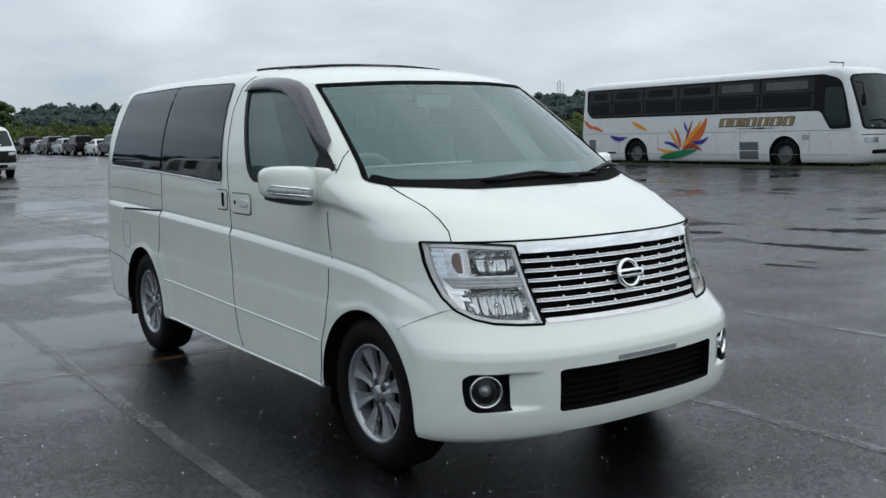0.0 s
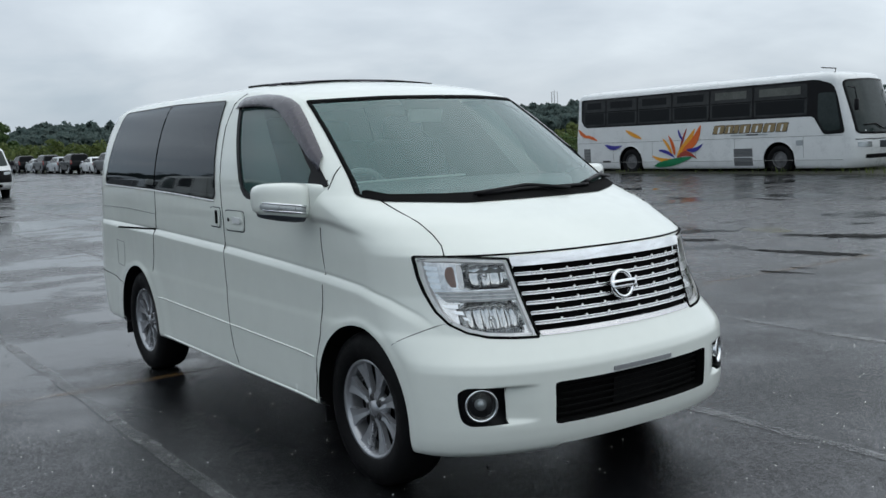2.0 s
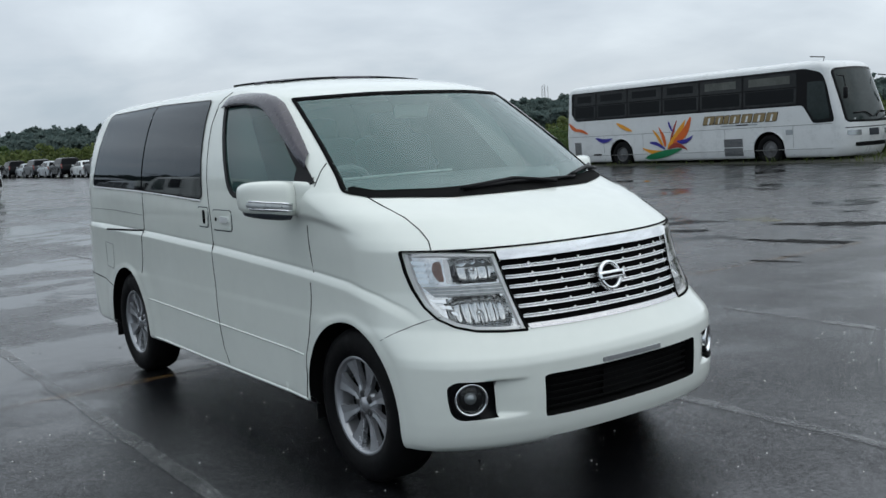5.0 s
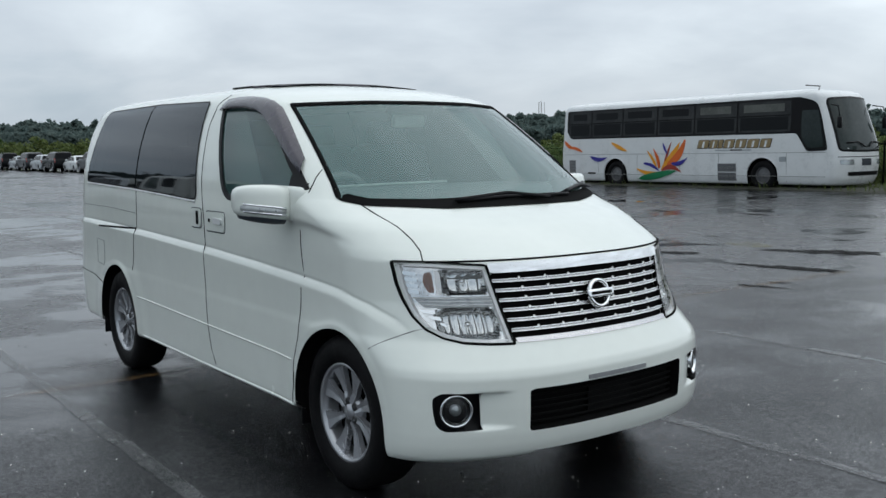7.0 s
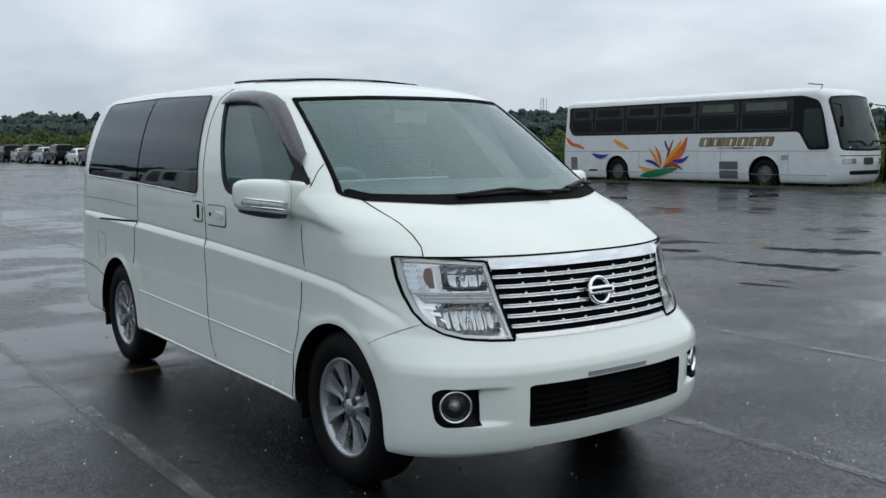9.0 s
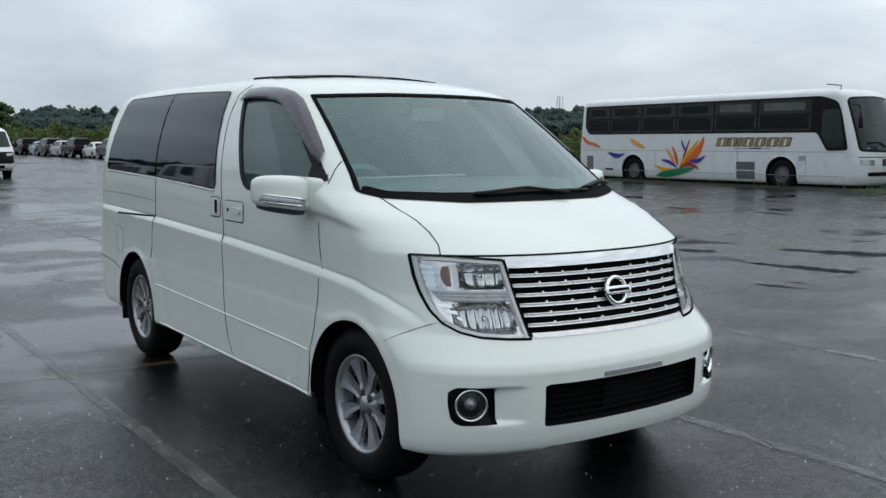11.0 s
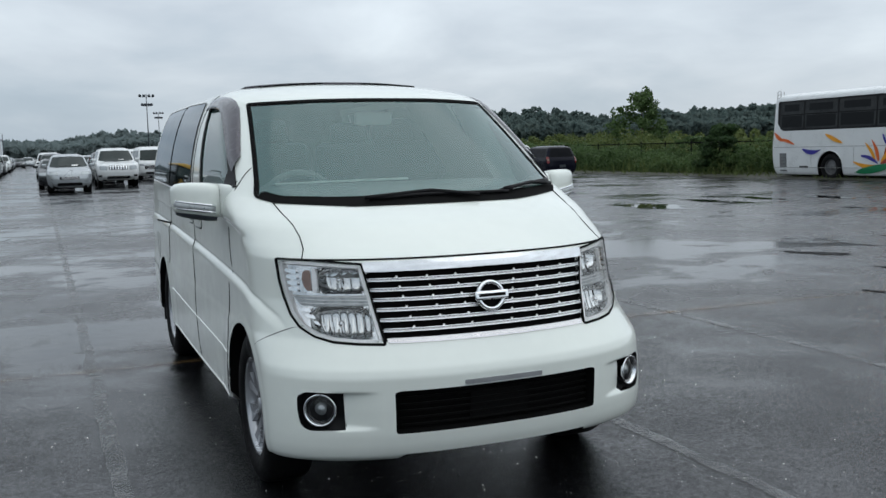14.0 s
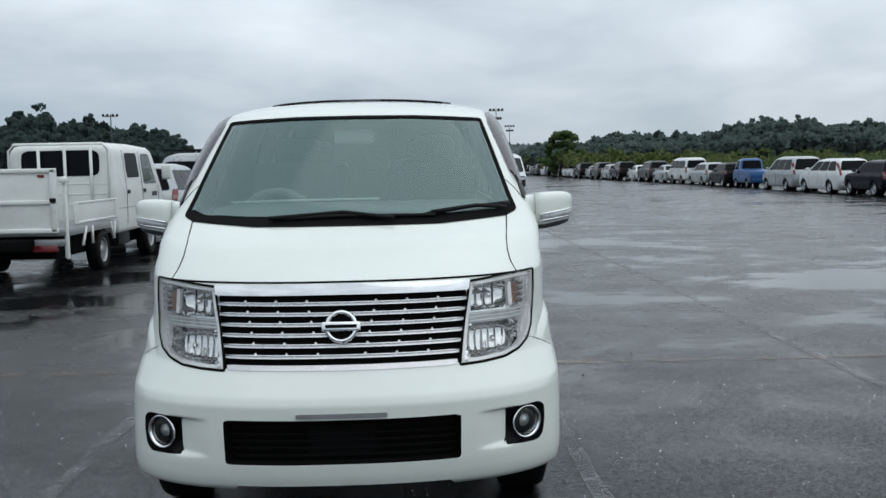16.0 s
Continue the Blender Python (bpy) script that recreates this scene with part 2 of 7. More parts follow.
M = {
    "asphalt": asphalt(),
    "pearl": varied("pearl_white_paint", (0.785, 0.825, 0.772), 0.03, 1.5, 0.22, 0.06, coat=0.6),
    "white": varied("white_car_paint", (0.72, 0.74, 0.74), 0.05, 2.0, 0.3, 0.08, coat=0.4),
    "silver": varied("silver_car_paint", (0.40, 0.43, 0.45), 0.06, 2.0, 0.3, 0.06, metal=0.4, coat=0.5),
    "grey": varied("grey_car_paint", (0.035, 0.039, 0.043), 0.08, 2.0, 0.3, 0.06, metal=0.2, coat=0.1),
    "black": varied("black_car_paint", (0.006, 0.007, 0.008), 0.1, 2.0, 0.2, 0.05, coat=0.0, spec=0.15),
    "navy": varied("navy_car_paint", (0.005, 0.006, 0.013), 0.1, 2.0, 0.2, 0.05, coat=0.0, spec=0.15),
    "blue": varied("blue_truck_paint", (0.025, 0.11, 0.30), 0.1, 2.0, 0.35, 0.08, coat=0.3),
    "green": varied("dark_green_paint", (0.004, 0.009, 0.008), 0.1, 2.0, 0.3, 0.06, coat=0.0, spec=0.10),
    "yellow": varied("yellow_paint", (0.62, 0.36, 0.03), 0.08, 2.0, 0.4, 0.08, coat=0.2),
    "cladding": varied("grey_plastic_cladding", (0.045, 0.052, 0.062), 0.1, 5.0, 0.5, 0.1, spec=0.25),
    "plastic": varied("black_plastic", (0.008, 0.008, 0.009), 0.2, 12.0, 0.42, 0.1, bump=0.05, bscale=400, spec=0.14),
    "rubber": varied("tyre_rubber", (0.006, 0.006, 0.0066), 0.25, 14.0, 0.6, 0.15, bump=0.15, bscale=160, spec=0.12),
    "gap": base_mat("panel_gap", (0.004, 0.004, 0.004), 0.9, spec=0.1),
    "reflector": varied("silvered_reflector", (0.76, 0.76, 0.76), 0.4, 14.0, 0.14, 0.06, metal=1.0),
    "dullsteel": varied("dull_wheel_steel", (0.12, 0.122, 0.125), 0.4, 6.0, 0.5, 0.12, metal=0.4),
    "ventgrey": varied("grey_vent_paint", (0.20, 0.205, 0.205), 0.15, 6.0, 0.5, 0.1),
    "lampsilver": varied("bright_lamp_trim", (0.90, 0.90, 0.90), 0.04, 16.0, 0.25, 0.05, metal=0.1, coat=0.6),
    "lampmirror": varied("mirrored_lamp_bowl", (0.62, 0.63, 0.63), 0.12, 18.0, 0.05, 0.03, metal=1.0),
    "barsilver": varied("satin_silver_bar", (0.62, 0.61, 0.62), 0.06, 18.0, 0.24, 0.05, metal=0.85),
    "nut_dark": varied("dark_nut_metal", (0.035, 0.035, 0.036), 0.2, 20.0, 0.45, 0.1, metal=0.3),
    "lampband": varied("frosted_lamp_band", (0.42, 0.44, 0.45), 0.12, 24.0, 0.3, 0.08, metal=0.3),
    "alloy": varied("alloy_wheel", (0.42, 0.43, 0.45), 0.10, 9.0, 0.22, 0.08, metal=0.6),
    "alloy_dark": varied("dull_wheel_metal", (0.10, 0.10, 0.10), 0.2, 9.0, 0.5, 0.1, metal=0.6),
    "chrome": varied("chrome", (0.82, 0.83, 0.84), 0.05, 20.0, 0.07, 0.04, metal=1.0),
    "steel": varied("galvanised_steel", (0.36, 0.37, 0.38), 0.15, 6.0, 0.45, 0.1, metal=0.7),
    "windscreen": glass_mat("windscreen_glass", (0.70, 0.80, 0.78), 1.52, 0.02, 0.155, (0.38, 0.76, 0.74)),
    "tint": glass_mat("smoked_glass", (0.06, 0.065, 0.07), 1.45, 0.03, 0.05, (0.06, 0.07, 0.09), (0.80, 0.84, 0.88)),
    "sideglass": glass_mat("side_glass", (0.60, 0.74, 0.70), 1.5, 0.02, 0.17, (0.24, 0.48, 0.45)),
    "lens": glass_mat("clear_lamp_lens", (0.985, 0.99, 0.99), 1.42, 0.02, 0.0),
    "visor": varied("smoked_plum_visor", (0.036, 0.030, 0.044), 0.35, 30.0, 0.22, 0.1, coat=0.4, stretch=(1, 1, 0.3)),
    "darkglass": varied("dark_vehicle_glass", (0.006, 0.007, 0.009), 0.2, 3.0, 0.06, 0.03, spec=0.06),
    "coachglass": varied("smoked_coach_glass", (0.022, 0.023, 0.023), 0.6, 1.4, 0.08, 0.03, spec=0.25),
    "coachpale": varied("painted_coach_daylight", (0.10, 0.105, 0.095), 0.35, 1.8, 0.2, 0.03, spec=0.2),
    "paleglass": varied("green_vehicle_glass", (0.028, 0.038, 0.037), 0.3, 1.2, 0.07, 0.03, spec=0.20),
    "busglass": varied("greenish_bus_glass", (0.055, 0.075, 0.070), 0.5, 1.6, 0.08, 0.03, spec=0.2),
    "blackglass": varied("dark_cab_glass", (0.006, 0.008, 0.010), 0.2, 3.0, 0.12, 0.03, spec=0.02),
    "oldwhite": varied("aged_white_paint", (0.73, 0.75, 0.72), 0.10, 3.0, 0.42, 0.1, coat=0.2),
    "red": varied("red_lamp_plastic", (0.17, 0.012, 0.012), 0.12, 20.0, 0.15, 0.05, coat=0.5),
    "amber": varied("amber_lamp_plastic", (0.20, 0.105, 0.075), 0.3, 20.0, 0.15, 0.05, coat=0.5),
    "lampglass": varied("lamp_glass", (0.42, 0.45, 0.46), 0.25, 18.0, 0.12, 0.05, metal=0.5),
    "seat": varied("beige_seat_cloth", (0.10, 0.098, 0.09), 0.12, 20.0, 0.85, 0.05),
    "dash": varied("grey_dashboard", (0.20, 0.205, 0.20), 0.1, 20.0, 0.7, 0.08),
    "liner": varied("cabin_lining", (0.27, 0.28, 0.27), 0.1, 8.0, 0.9, 0.05),
    "paper": base_mat("white_paper", (0.75, 0.75, 0.72), 0.8),
    "trunk": varied("bark", (0.07, 0.055, 0.04), 0.3, 4.0, 0.9, 0.05, bump=0.4, bscale=20),
    "leaf": leaf_mat("leaves", (0.050, 0.088, 0.032), (0.120, 0.185, 0.070)),
    # far, mid and haze leaves: the distance's bluish haze is mixed into the colour
    "leaf_far": leaf_mat("hazed_far_leaves", (0.104, 0.148, 0.142), (0.168, 0.212, 0.192), 0.5, 0.0),
    "leaf_dark": leaf_mat("dark_leaves", (0.022, 0.048, 0.018), (0.060, 0.105, 0.038)),
    "leaf_mid": leaf_mat("hazed_wood_leaves", (0.058, 0.086, 0.084), (0.098, 0.132, 0.120), 0.45, 0.0),
    "leaf_haze": leaf_mat("hazed_distant_leaves", (0.20, 0.25, 0.25), (0.25, 0.295, 0.29), 0.5, 0.0),
    "weed": leaf_mat("weeds", (0.066, 0.098, 0.030), (0.175, 0.210, 0.074)),
    "soil": varied("muddy_verge", (0.030, 0.031, 0.020), 0.3, 1.5, 0.7, 0.2, bump=0.5, bscale=8),
    "joint": varied("worn_pale_joint", (0.16, 0.163, 0.165), 0.35, 3.0, 0.30, 0.10, bump=0.15, bscale=120, spec=0.5),
    "orange": varied("faded_orange_line", (0.30, 0.17, 0.06), 0.4, 5.0, 0.4, 0.12),
    "bus_orange": varied("orange_vinyl", (0.68, 0.13, 0.02), 0.06, 3.0, 0.3, 0.05),
    "bus_amber": varied("amber_vinyl", (0.78, 0.33, 0.02), 0.06, 3.0, 0.3, 0.05),
    "bus_blue": varied("blue_vinyl", (0.035, 0.03, 0.28), 0.06, 3.0, 0.3, 0.05),
    "bus_green": varied("green_vinyl", (0.01, 0.20, 0.08), 0.06, 3.0, 0.3, 0.05),
    "bus_red": varied("dark_red_vinyl", (0.35, 0.05, 0.03), 0.06, 3.0, 0.3, 0.05),
    "gold": varied("gold_vinyl", (0.26, 0.19, 0.09), 0.15, 12.0, 0.35, 0.06),
    "concrete": varied("pale_building_wall", (0.62, 0.66, 0.68), 0.04, 0.2, 0.8, 0.05),
}


# ---- shaping helpers ----
def smooth(a, b, v):
    t = np.clip((np.asarray(v, float) - a) / (b - a), 0, 1)
    return t * t * (3 - 2 * t)


def part(name, bm, material, parent=None, label="", shade=True, kind=""):
    """Links a bmesh as one mesh object under a thing or under a part."""
    me = bpy.data.meshes.new(name)
    bm.to_mesh(me)
    bm.free()
    if shade:
        me.polygons.foreach_set("use_smooth", [True] * len(me.polygons))
    for mat in material if isinstance(material, (list, tuple)) else [material]:
        me.materials.append(mat)
    ob = new(name, me)
    if parent:
        ob.parent = parent
    return tagged(ob, label=label, kind=kind)


def thing(name, m=None, label="", category="", group="", kind=""):
    ob = new(name)
    ob.empty_display_size = 0.2
    if m is not None:
        ob.matrix_basis = m
    return tagged(ob, label, category, group, kind)


def box(bm, c, s, rot=None, bevel=0.0, seg=2):
    """A bevelled box of size s at c."""
    r = bmesh.ops.create_cube(bm, size=1.0)
    vs = r["verts"]
    bmesh.ops.scale(bm, vec=s, verts=vs)
    if bevel > 0:
        es = list({e for v in vs for e in v.link_edges})
        got = bmesh.ops.bevel(bm, geom=es, offset=bevel, segments=seg, profile=0.5, affect="EDGES")
        vs = list({v for v in got["verts"]} | {v for v in vs if v.is_valid})
    if rot is not None:
        bmesh.ops.rotate(bm, cent=(0, 0, 0), matrix=rot, verts=vs)
    bmesh.ops.translate(bm, vec=c, verts=vs)
    return vs


def box_part(name, c, s, material, parent, bevel=0.01, rot=None, label=""):
    bm = bmesh.new()
    box(bm, c, s, rot, bevel)
    return part(name, bm, material, parent, label)


def tube(bm, pts, r, sides=6, squash=1.0):
    """A tube along a line of points."""
    pts = [Vector(p) for p in pts]
    rings = []
    for i, p in enumerate(pts):
        d = (pts[min(i + 1, len(pts) - 1)] - pts[max(i - 1, 0)]).normalized()
        ref = Vector((0, 0, 1)) if abs(d.z) < 0.9 else Vector((0, 1, 0))
        u = d.cross(ref).normalized()
        v = d.cross(u).normalized()
        rr = r[i] if isinstance(r, (list, tuple)) else r
        rings.append([bm.verts.new(p + (u * math.cos(a) + v * math.sin(a) * squash) * rr) for a in [2 * math.pi * k / sides for k in range(sides)]])
    for a, b in zip(rings, rings[1:]):
        for k in range(sides):
            bm.faces.new((a[k], a[(k + 1) % sides], b[(k + 1) % sides], b[k]))
    bm.faces.new(rings[0][::-1])
    bm.faces.new(rings[-1])


def lathe(bm, profile, n=40, axis="x", centre=(0, 0, 0)):
    """Turns a profile of (radius, along) round an axis."""
    rings = []
    for rad, al in profile:
        ring = []
        for k in range(n):
            a = 2 * math.pi * k / n
            c, s = rad * math.cos(a), rad * math.sin(a)
            p = (al, c, s) if axis == "x" else ((c, al, s) if axis == "y" else (c, s, al))
            ring.append(bm.verts.new(Vector(p) + Vector(centre)))
        rings.append(ring)
    for a, b in zip(rings, rings[1:]):
        for k in range(n):
            bm.faces.new((a[k], a[(k + 1) % n], b[(k + 1) % n], b[k]))
    return rings


def rounded(poly, r, k=5):
    """The polygon with its corners rounded (r: one radius, or one for each corner)."""
    out, n = [], len(poly)
    for i, p in enumerate(poly):
        rr = r[i] if isinstance(r, (list, tuple)) else r
        p, a, b = np.array(p, float), np.array(poly[i - 1], float), np.array(poly[(i + 1) % n], float)
        la, lb = np.linalg.norm(a - p), np.linalg.norm(b - p)
        q = min(rr, la * 0.48, lb * 0.48)
        if q < 1e-5:
            out.append(tuple(p))
            continue
        s, e = p + (a - p) / la * q, p + (b - p) / lb * q
        for t in np.linspace(0, 1, k):
            out.append(tuple((1 - t) ** 2 * s + 2 * t * (1 - t) * p + t * t * e))
    return out


def dense(poly, step):
    out = []
    for a, b in zip(poly, poly[1:] + poly[:1]):
        n = max(1, int(math.hypot(b[0] - a[0], b[1] - a[1]) / step))
        out += [(a[0] + (b[0] - a[0]) * k / n, a[1] + (b[1] - a[1]) * k / n) for k in range(n)]
    return out


def inset(poly, d):
    """The polygon moved inwards by d (outwards: minus)."""
    P = np.array(poly, float)
    area = 0.5 * np.sum(P[:, 0] * np.roll(P[:, 1], -1) - np.roll(P[:, 0], -1) * P[:, 1])
    t = np.roll(P, -1, 0) - np.roll(P, 1, 0)
    t /= np.linalg.norm(t, axis=1, keepdims=True) + 1e-12
    nrm = np.stack([-t[:, 1], t[:, 0]], 1) * np.sign(area)
    return [tuple(p) for p in P + nrm * d]


def poly_test(poly, A, B):
    """Inside or not, and the nearest place on the outline, for many points."""
    P = np.array(poly, float)
    Q = np.roll(P, -1, 0)
    A, B = np.asarray(A, float), np.asarray(B, float)
    ins = np.zeros(len(A), bool)
    best, na, nb = np.full(len(A), 1e9), A.copy(), B.copy()
    for (ax, ay), (bx, by) in zip(P, Q):
        cross = ((ay > B) != (by > B)) & (A < (bx - ax) * (B - ay) / ((by - ay) if by != ay else 1e-12) + ax)
        ins ^= cross
        d2 = (bx - ax) ** 2 + (by - ay) ** 2 + 1e-15
        t = np.clip(((A - ax) * (bx - ax) + (B - ay) * (by - ay)) / d2, 0, 1)
        qa, qb = ax + t * (bx - ax), ay + t * (by - ay)
        d = (A - qa) ** 2 + (B - qb) ** 2
        k = d < best
        best[k], na[k], nb[k] = d[k], qa[k], qb[k]
    return ins, na, nb


def normal_at(P, a, b, h=0.004):
    p = Vector(P(a, b))
    u, v = Vector(P(a + h, b)) - Vector(P(a - h, b)), Vector(P(a, b + h)) - Vector(P(a, b - h))
    n = u.cross(v)
    return n.normalized() if n.length > 1e-12 else Vector((0, 0, 1))


def patch(poly, P, off=0.003, skirt=0.0, res=0.02, bm=None, flip=False):
    """A panel that lies on the surface P(a, b) within an outline, off metres proud, with edges turned in by skirt."""
    bm = bm or bmesh.new()
    A0, B0 = min(p[0] for p in poly), min(p[1] for p in poly)
    A1, B1 = max(p[0] for p in poly), max(p[1] for p in poly)
    na, nb = max(2, int(math.ceil((A1 - A0) / res))), max(2, int(math.ceil((B1 - B0) / res)))
    ga, gb = np.meshgrid(np.linspace(A0 - 1e-6, A1 + 1e-6, na + 1), np.linspace(B0 - 1e-6, B1 + 1e-6, nb + 1), indexing="ij")
    fa, fb = ga.ravel(), gb.ravel()
    ins, qa, qb = poly_test(poly, fa, fb)
    fa, fb = np.where(ins, fa, qa), np.where(ins, fb, qb)
    idx = lambda i, j: i * (nb + 1) + j
    keep = [(idx(i, j), idx(i + 1, j), idx(i + 1, j + 1), idx(i, j + 1)) for i in range(na) for j in range(nb)]
    keep = [f for f in keep if any(ins[k] for k in f)]
    sgn = -1.0 if flip else 1.0
    verts = {}

    def vert(k):
        if k not in verts:
            n = normal_at(P, fa[k], fb[k]) * sgn
            verts[k] = bm.verts.new(Vector(P(fa[k], fb[k])) + n * off)
        return verts[k]

    for f in keep:
        f = f if not flip else f[::-1]
        bm.faces.new([vert(k) for k in f])
    bmesh.ops.dissolve_degenerate(bm, dist=1e-5, edges=list(bm.edges))
    if skirt:
        pts = dense(poly, res)
        ring = []
        for a, b in pts:
            n = normal_at(P, a, b) * sgn
            p = Vector(P(a, b))
            ring.append((bm.verts.new(p + n * off), bm.verts.new(p + n * (off - skirt))))
        for (a, b), (c, d) in zip(ring, ring[1:] + ring[:1]):
            bm.faces.new((a, b, d, c))
    return bm


def band(outer, inner, P, off_out, off_in, bm=None, flip=False, closed=True):
    """A strip between two outlines with the same number of points."""
    bm = bm or bmesh.new()
    s = -1 if flip else 1
    ring = []
    for (a, b), (c, d) in zip(outer, inner):
        n = normal_at(P, a, b) * s
        ring.append((bm.verts.new(Vector(P(a, b)) + n * off_out), bm.verts.new(Vector(P(c, d)) + n * off_in)))
    seq = list(zip(ring, ring[1:] + ring[:1])) if closed else list(zip(ring, ring[1:]))
    for (a, b), (c, d) in seq:
        bm.faces.new((a, b, d, c))
    return bm


def line_on(pts, P, r=0.004, off=0.0, step=0.04, flip=False, bm=None, squash=1.0):
    """A thin line (a panel gap, a moulding) along points of a surface."""
    bm = bm or bmesh.new()
    dn = []
    for a, b in zip(pts, pts[1:]):
        n = max(1, int(math.hypot(b[0] - a[0], b[1] - a[1]) / step))
        dn += [(a[0] + (b[0] - a[0]) * k / n, a[1] + (b[1] - a[1]) * k / n) for k in range(n)]
    dn.append(pts[-1])
    s = -1 if flip else 1
    tube(bm, [Vector(P(a, b)) + normal_at(P, a, b) * off * s for a, b in dn], r, 6, squash)
    return bm


class Shell:
    """A vehicle's skin, by level outlines: rows of (z, nose, tail, half width, length of the nose's curve). The nose points to -y."""

    def __init__(self, rows, n=2.3, m=2.0, tail=0.22, tn=3.2, shift=None, soften=0.012):
        R = np.array(rows, float)
        zz = np.linspace(R[0, 0], R[-1, 0], 500)
        dz = zz[1] - zz[0]
        k = max(1, int(soften / dz))
        self.z = zz
        cols = []
        for c in range(1, 5):
            v = np.interp(zz, R[:, 0], R[:, c])
            pad = np.concatenate([2 * v[0] - v[k:0:-1], v, 2 * v[-1] - v[-2:-k - 2:-1]])
            cols.append(np.convolve(pad, np.ones(2 * k + 1) / (2 * k + 1), "valid"))
        self.cols, self.n, self.m, self.tail, self.tn, self.shift = cols, n, m, tail, tn, shift

    def at(self, z):
        return [np.interp(z, self.z, c) for c in self.cols]

    def moved(self, x, y, z):
        return self.shift(x, y, z) if self.shift else (x, y, z)

    def front(self, x, z):
        nose, tail, w, L = self.at(z)
        q = min(abs(x) / w, 0.9999)
        p = self.moved(x, nose + L * (1 - (1 - q ** self.n) ** (1 / self.m)), z)
        return Vector([float(v) for v in p])

    def rear(self, x, z):
        nose, tail, w, L = self.at(z)
        q = min(abs(x) / w, 0.9999)
        return Vector([float(v) for v in self.moved(x, tail - self.tail * (1 - (1 - q ** self.tn) ** (1 / self.tn)), z)])

    def half(self, y, z):
        nose, tail, w, L = self.at(z)
        if y < nose + L:
            q = min(max(1 - (y - nose) / L, 0), 1)
            return w * (1 - q ** self.m) ** (1 / self.n)
        if y > tail - self.tail:
            q = min(max((y - tail + self.tail) / self.tail, 0), 1)
            return w * (1 - q ** self.tn) ** (1 / self.tn)
        return w

    def side(self, y, z):
        """The skin on the x < 0 side."""
        p = self.moved(self.half(y, z), y, z)
        return Vector((-float(p[0]), float(p[1]), float(p[2])))

    def mirrored(self, y, z):
        p = self.side(y, z)
        return Vector((-p[0], p[1], p[2]))

    def mesh(self, levels, nf=26, ns=60, nr=8, holes=(), arches=(), cap=True):
        """The skin with clean openings. holes: ('front' | 'side' | 'rear', outline); arches: (y, z, radius)."""
        V, F = [], []
        rows, tags = [], []
        tf = np.linspace(0, math.pi / 2, nf + 1)
        for z in levels:
            nose, tail, w, L = self.at(z)
            xs = list(w * np.sin(tf) ** (2 / self.n))
            ys = list(nose + L * (1 - np.clip(np.cos(tf), 0, 1) ** (2 / self.m)))
            tg = ["f"] * len(xs)
            side_y = np.linspace(nose + L, tail - self.tail, ns + 1)[1:]
            xs += [w] * ns
            ys += list(side_y)
            tg += ["s"] * ns
            tr = np.linspace(0, math.pi / 2, nr + 1)[1:]
            xs += list(w * np.clip(np.cos(tr), 0, 1) ** (2 / self.tn))
            ys += list(tail - self.tail + self.tail * np.sin(tr) ** (2 / self.tn))
            tg += ["r"] * nr
            xs[0], xs[-1] = 0.0, 0.0
            rows.append((xs, ys))
            tags = tg
        X = np.array([r[0] for r in rows])
        Y = np.array([r[1] for r in rows])
        Z = np.repeat(np.array(levels)[:, None], X.shape[1], 1)
        nl, nc = X.shape
        dead = np.zeros((nl - 1, nc - 1), bool)
        well = np.zeros((nl, nc), bool)
        isf = np.array([t == "f" for t in tags])
        isr = np.array([t == "r" for t in tags])
        for kind, poly in list(holes) + [("arch", a) for a in arches]:
            if kind == "front":
                ok = np.repeat(isf[None, :], nl, 0)
                A = X
            elif kind == "rear":
                ok = np.repeat(isr[None, :], nl, 0)
                A = X
            else:
                ok = np.repeat(~isr[None, :], nl, 0) & (X > 0.3)
                A = Y
            if kind == "arch":
                cy, cz, rad = poly
                d = np.hypot(Y - cy, np.maximum(Z - cz, 0) + 0 * Y)
                ins = (np.abs(Y - cy) < rad) & (np.where(Z > cz, np.hypot(Y - cy, Z - cz), np.abs(Y - cy)) < rad) & ok
                qa, qb = Y.copy(), Z.copy()
                up = Z > cz
                ang = np.arctan2(Z - cz, Y - cy)
                qa = np.where(up, cy + rad * np.cos(ang), cy + np.sign(Y - cy) * rad)
                qb = np.where(up, cz + rad * np.sin(ang), Z)
            else:
                ins, qa, qb = poly_test(poly, A.ravel(), Z.ravel())
                ins, qa, qb = ins.reshape(X.shape) & ok, qa.reshape(X.shape), qb.reshape(X.shape)
            if kind == "arch":
                well |= ins
            full = ins[:-1, :-1] & ins[1:, :-1] & ins[:-1, 1:] & ins[1:, 1:]
            dead |= full
            for i, j in zip(*np.nonzero(ins)):
                a, b = float(qa[i, j]), float(qb[i, j])
                nose, tail, w, L = self.at(b)
                if kind == "front":
                    q = min(abs(a) / w, 0.9999)
                    X[i, j], Y[i, j], Z[i, j] = a, nose + L * (1 - (1 - q ** self.n) ** (1 / self.m)), b
                elif kind == "rear":
                    q = min(abs(a) / w, 0.9999)
                    X[i, j], Y[i, j], Z[i, j] = a, tail - self.tail * (1 - (1 - q ** self.tn) ** (1 / self.tn)), b
                else:
                    X[i, j], Y[i, j], Z[i, j] = self.half(a, b), a, b
        bm = bmesh.new()
        L_, R_ = {}, {}

        def vert(i, j, s):
            d = L_ if s < 0 else R_
            if (i, j) not in d:
                p = self.moved(X[i, j], Y[i, j], Z[i, j])
                v = bm.verts.new((s * float(p[0]), float(p[1]), float(p[2])))
                d[(i, j)] = v
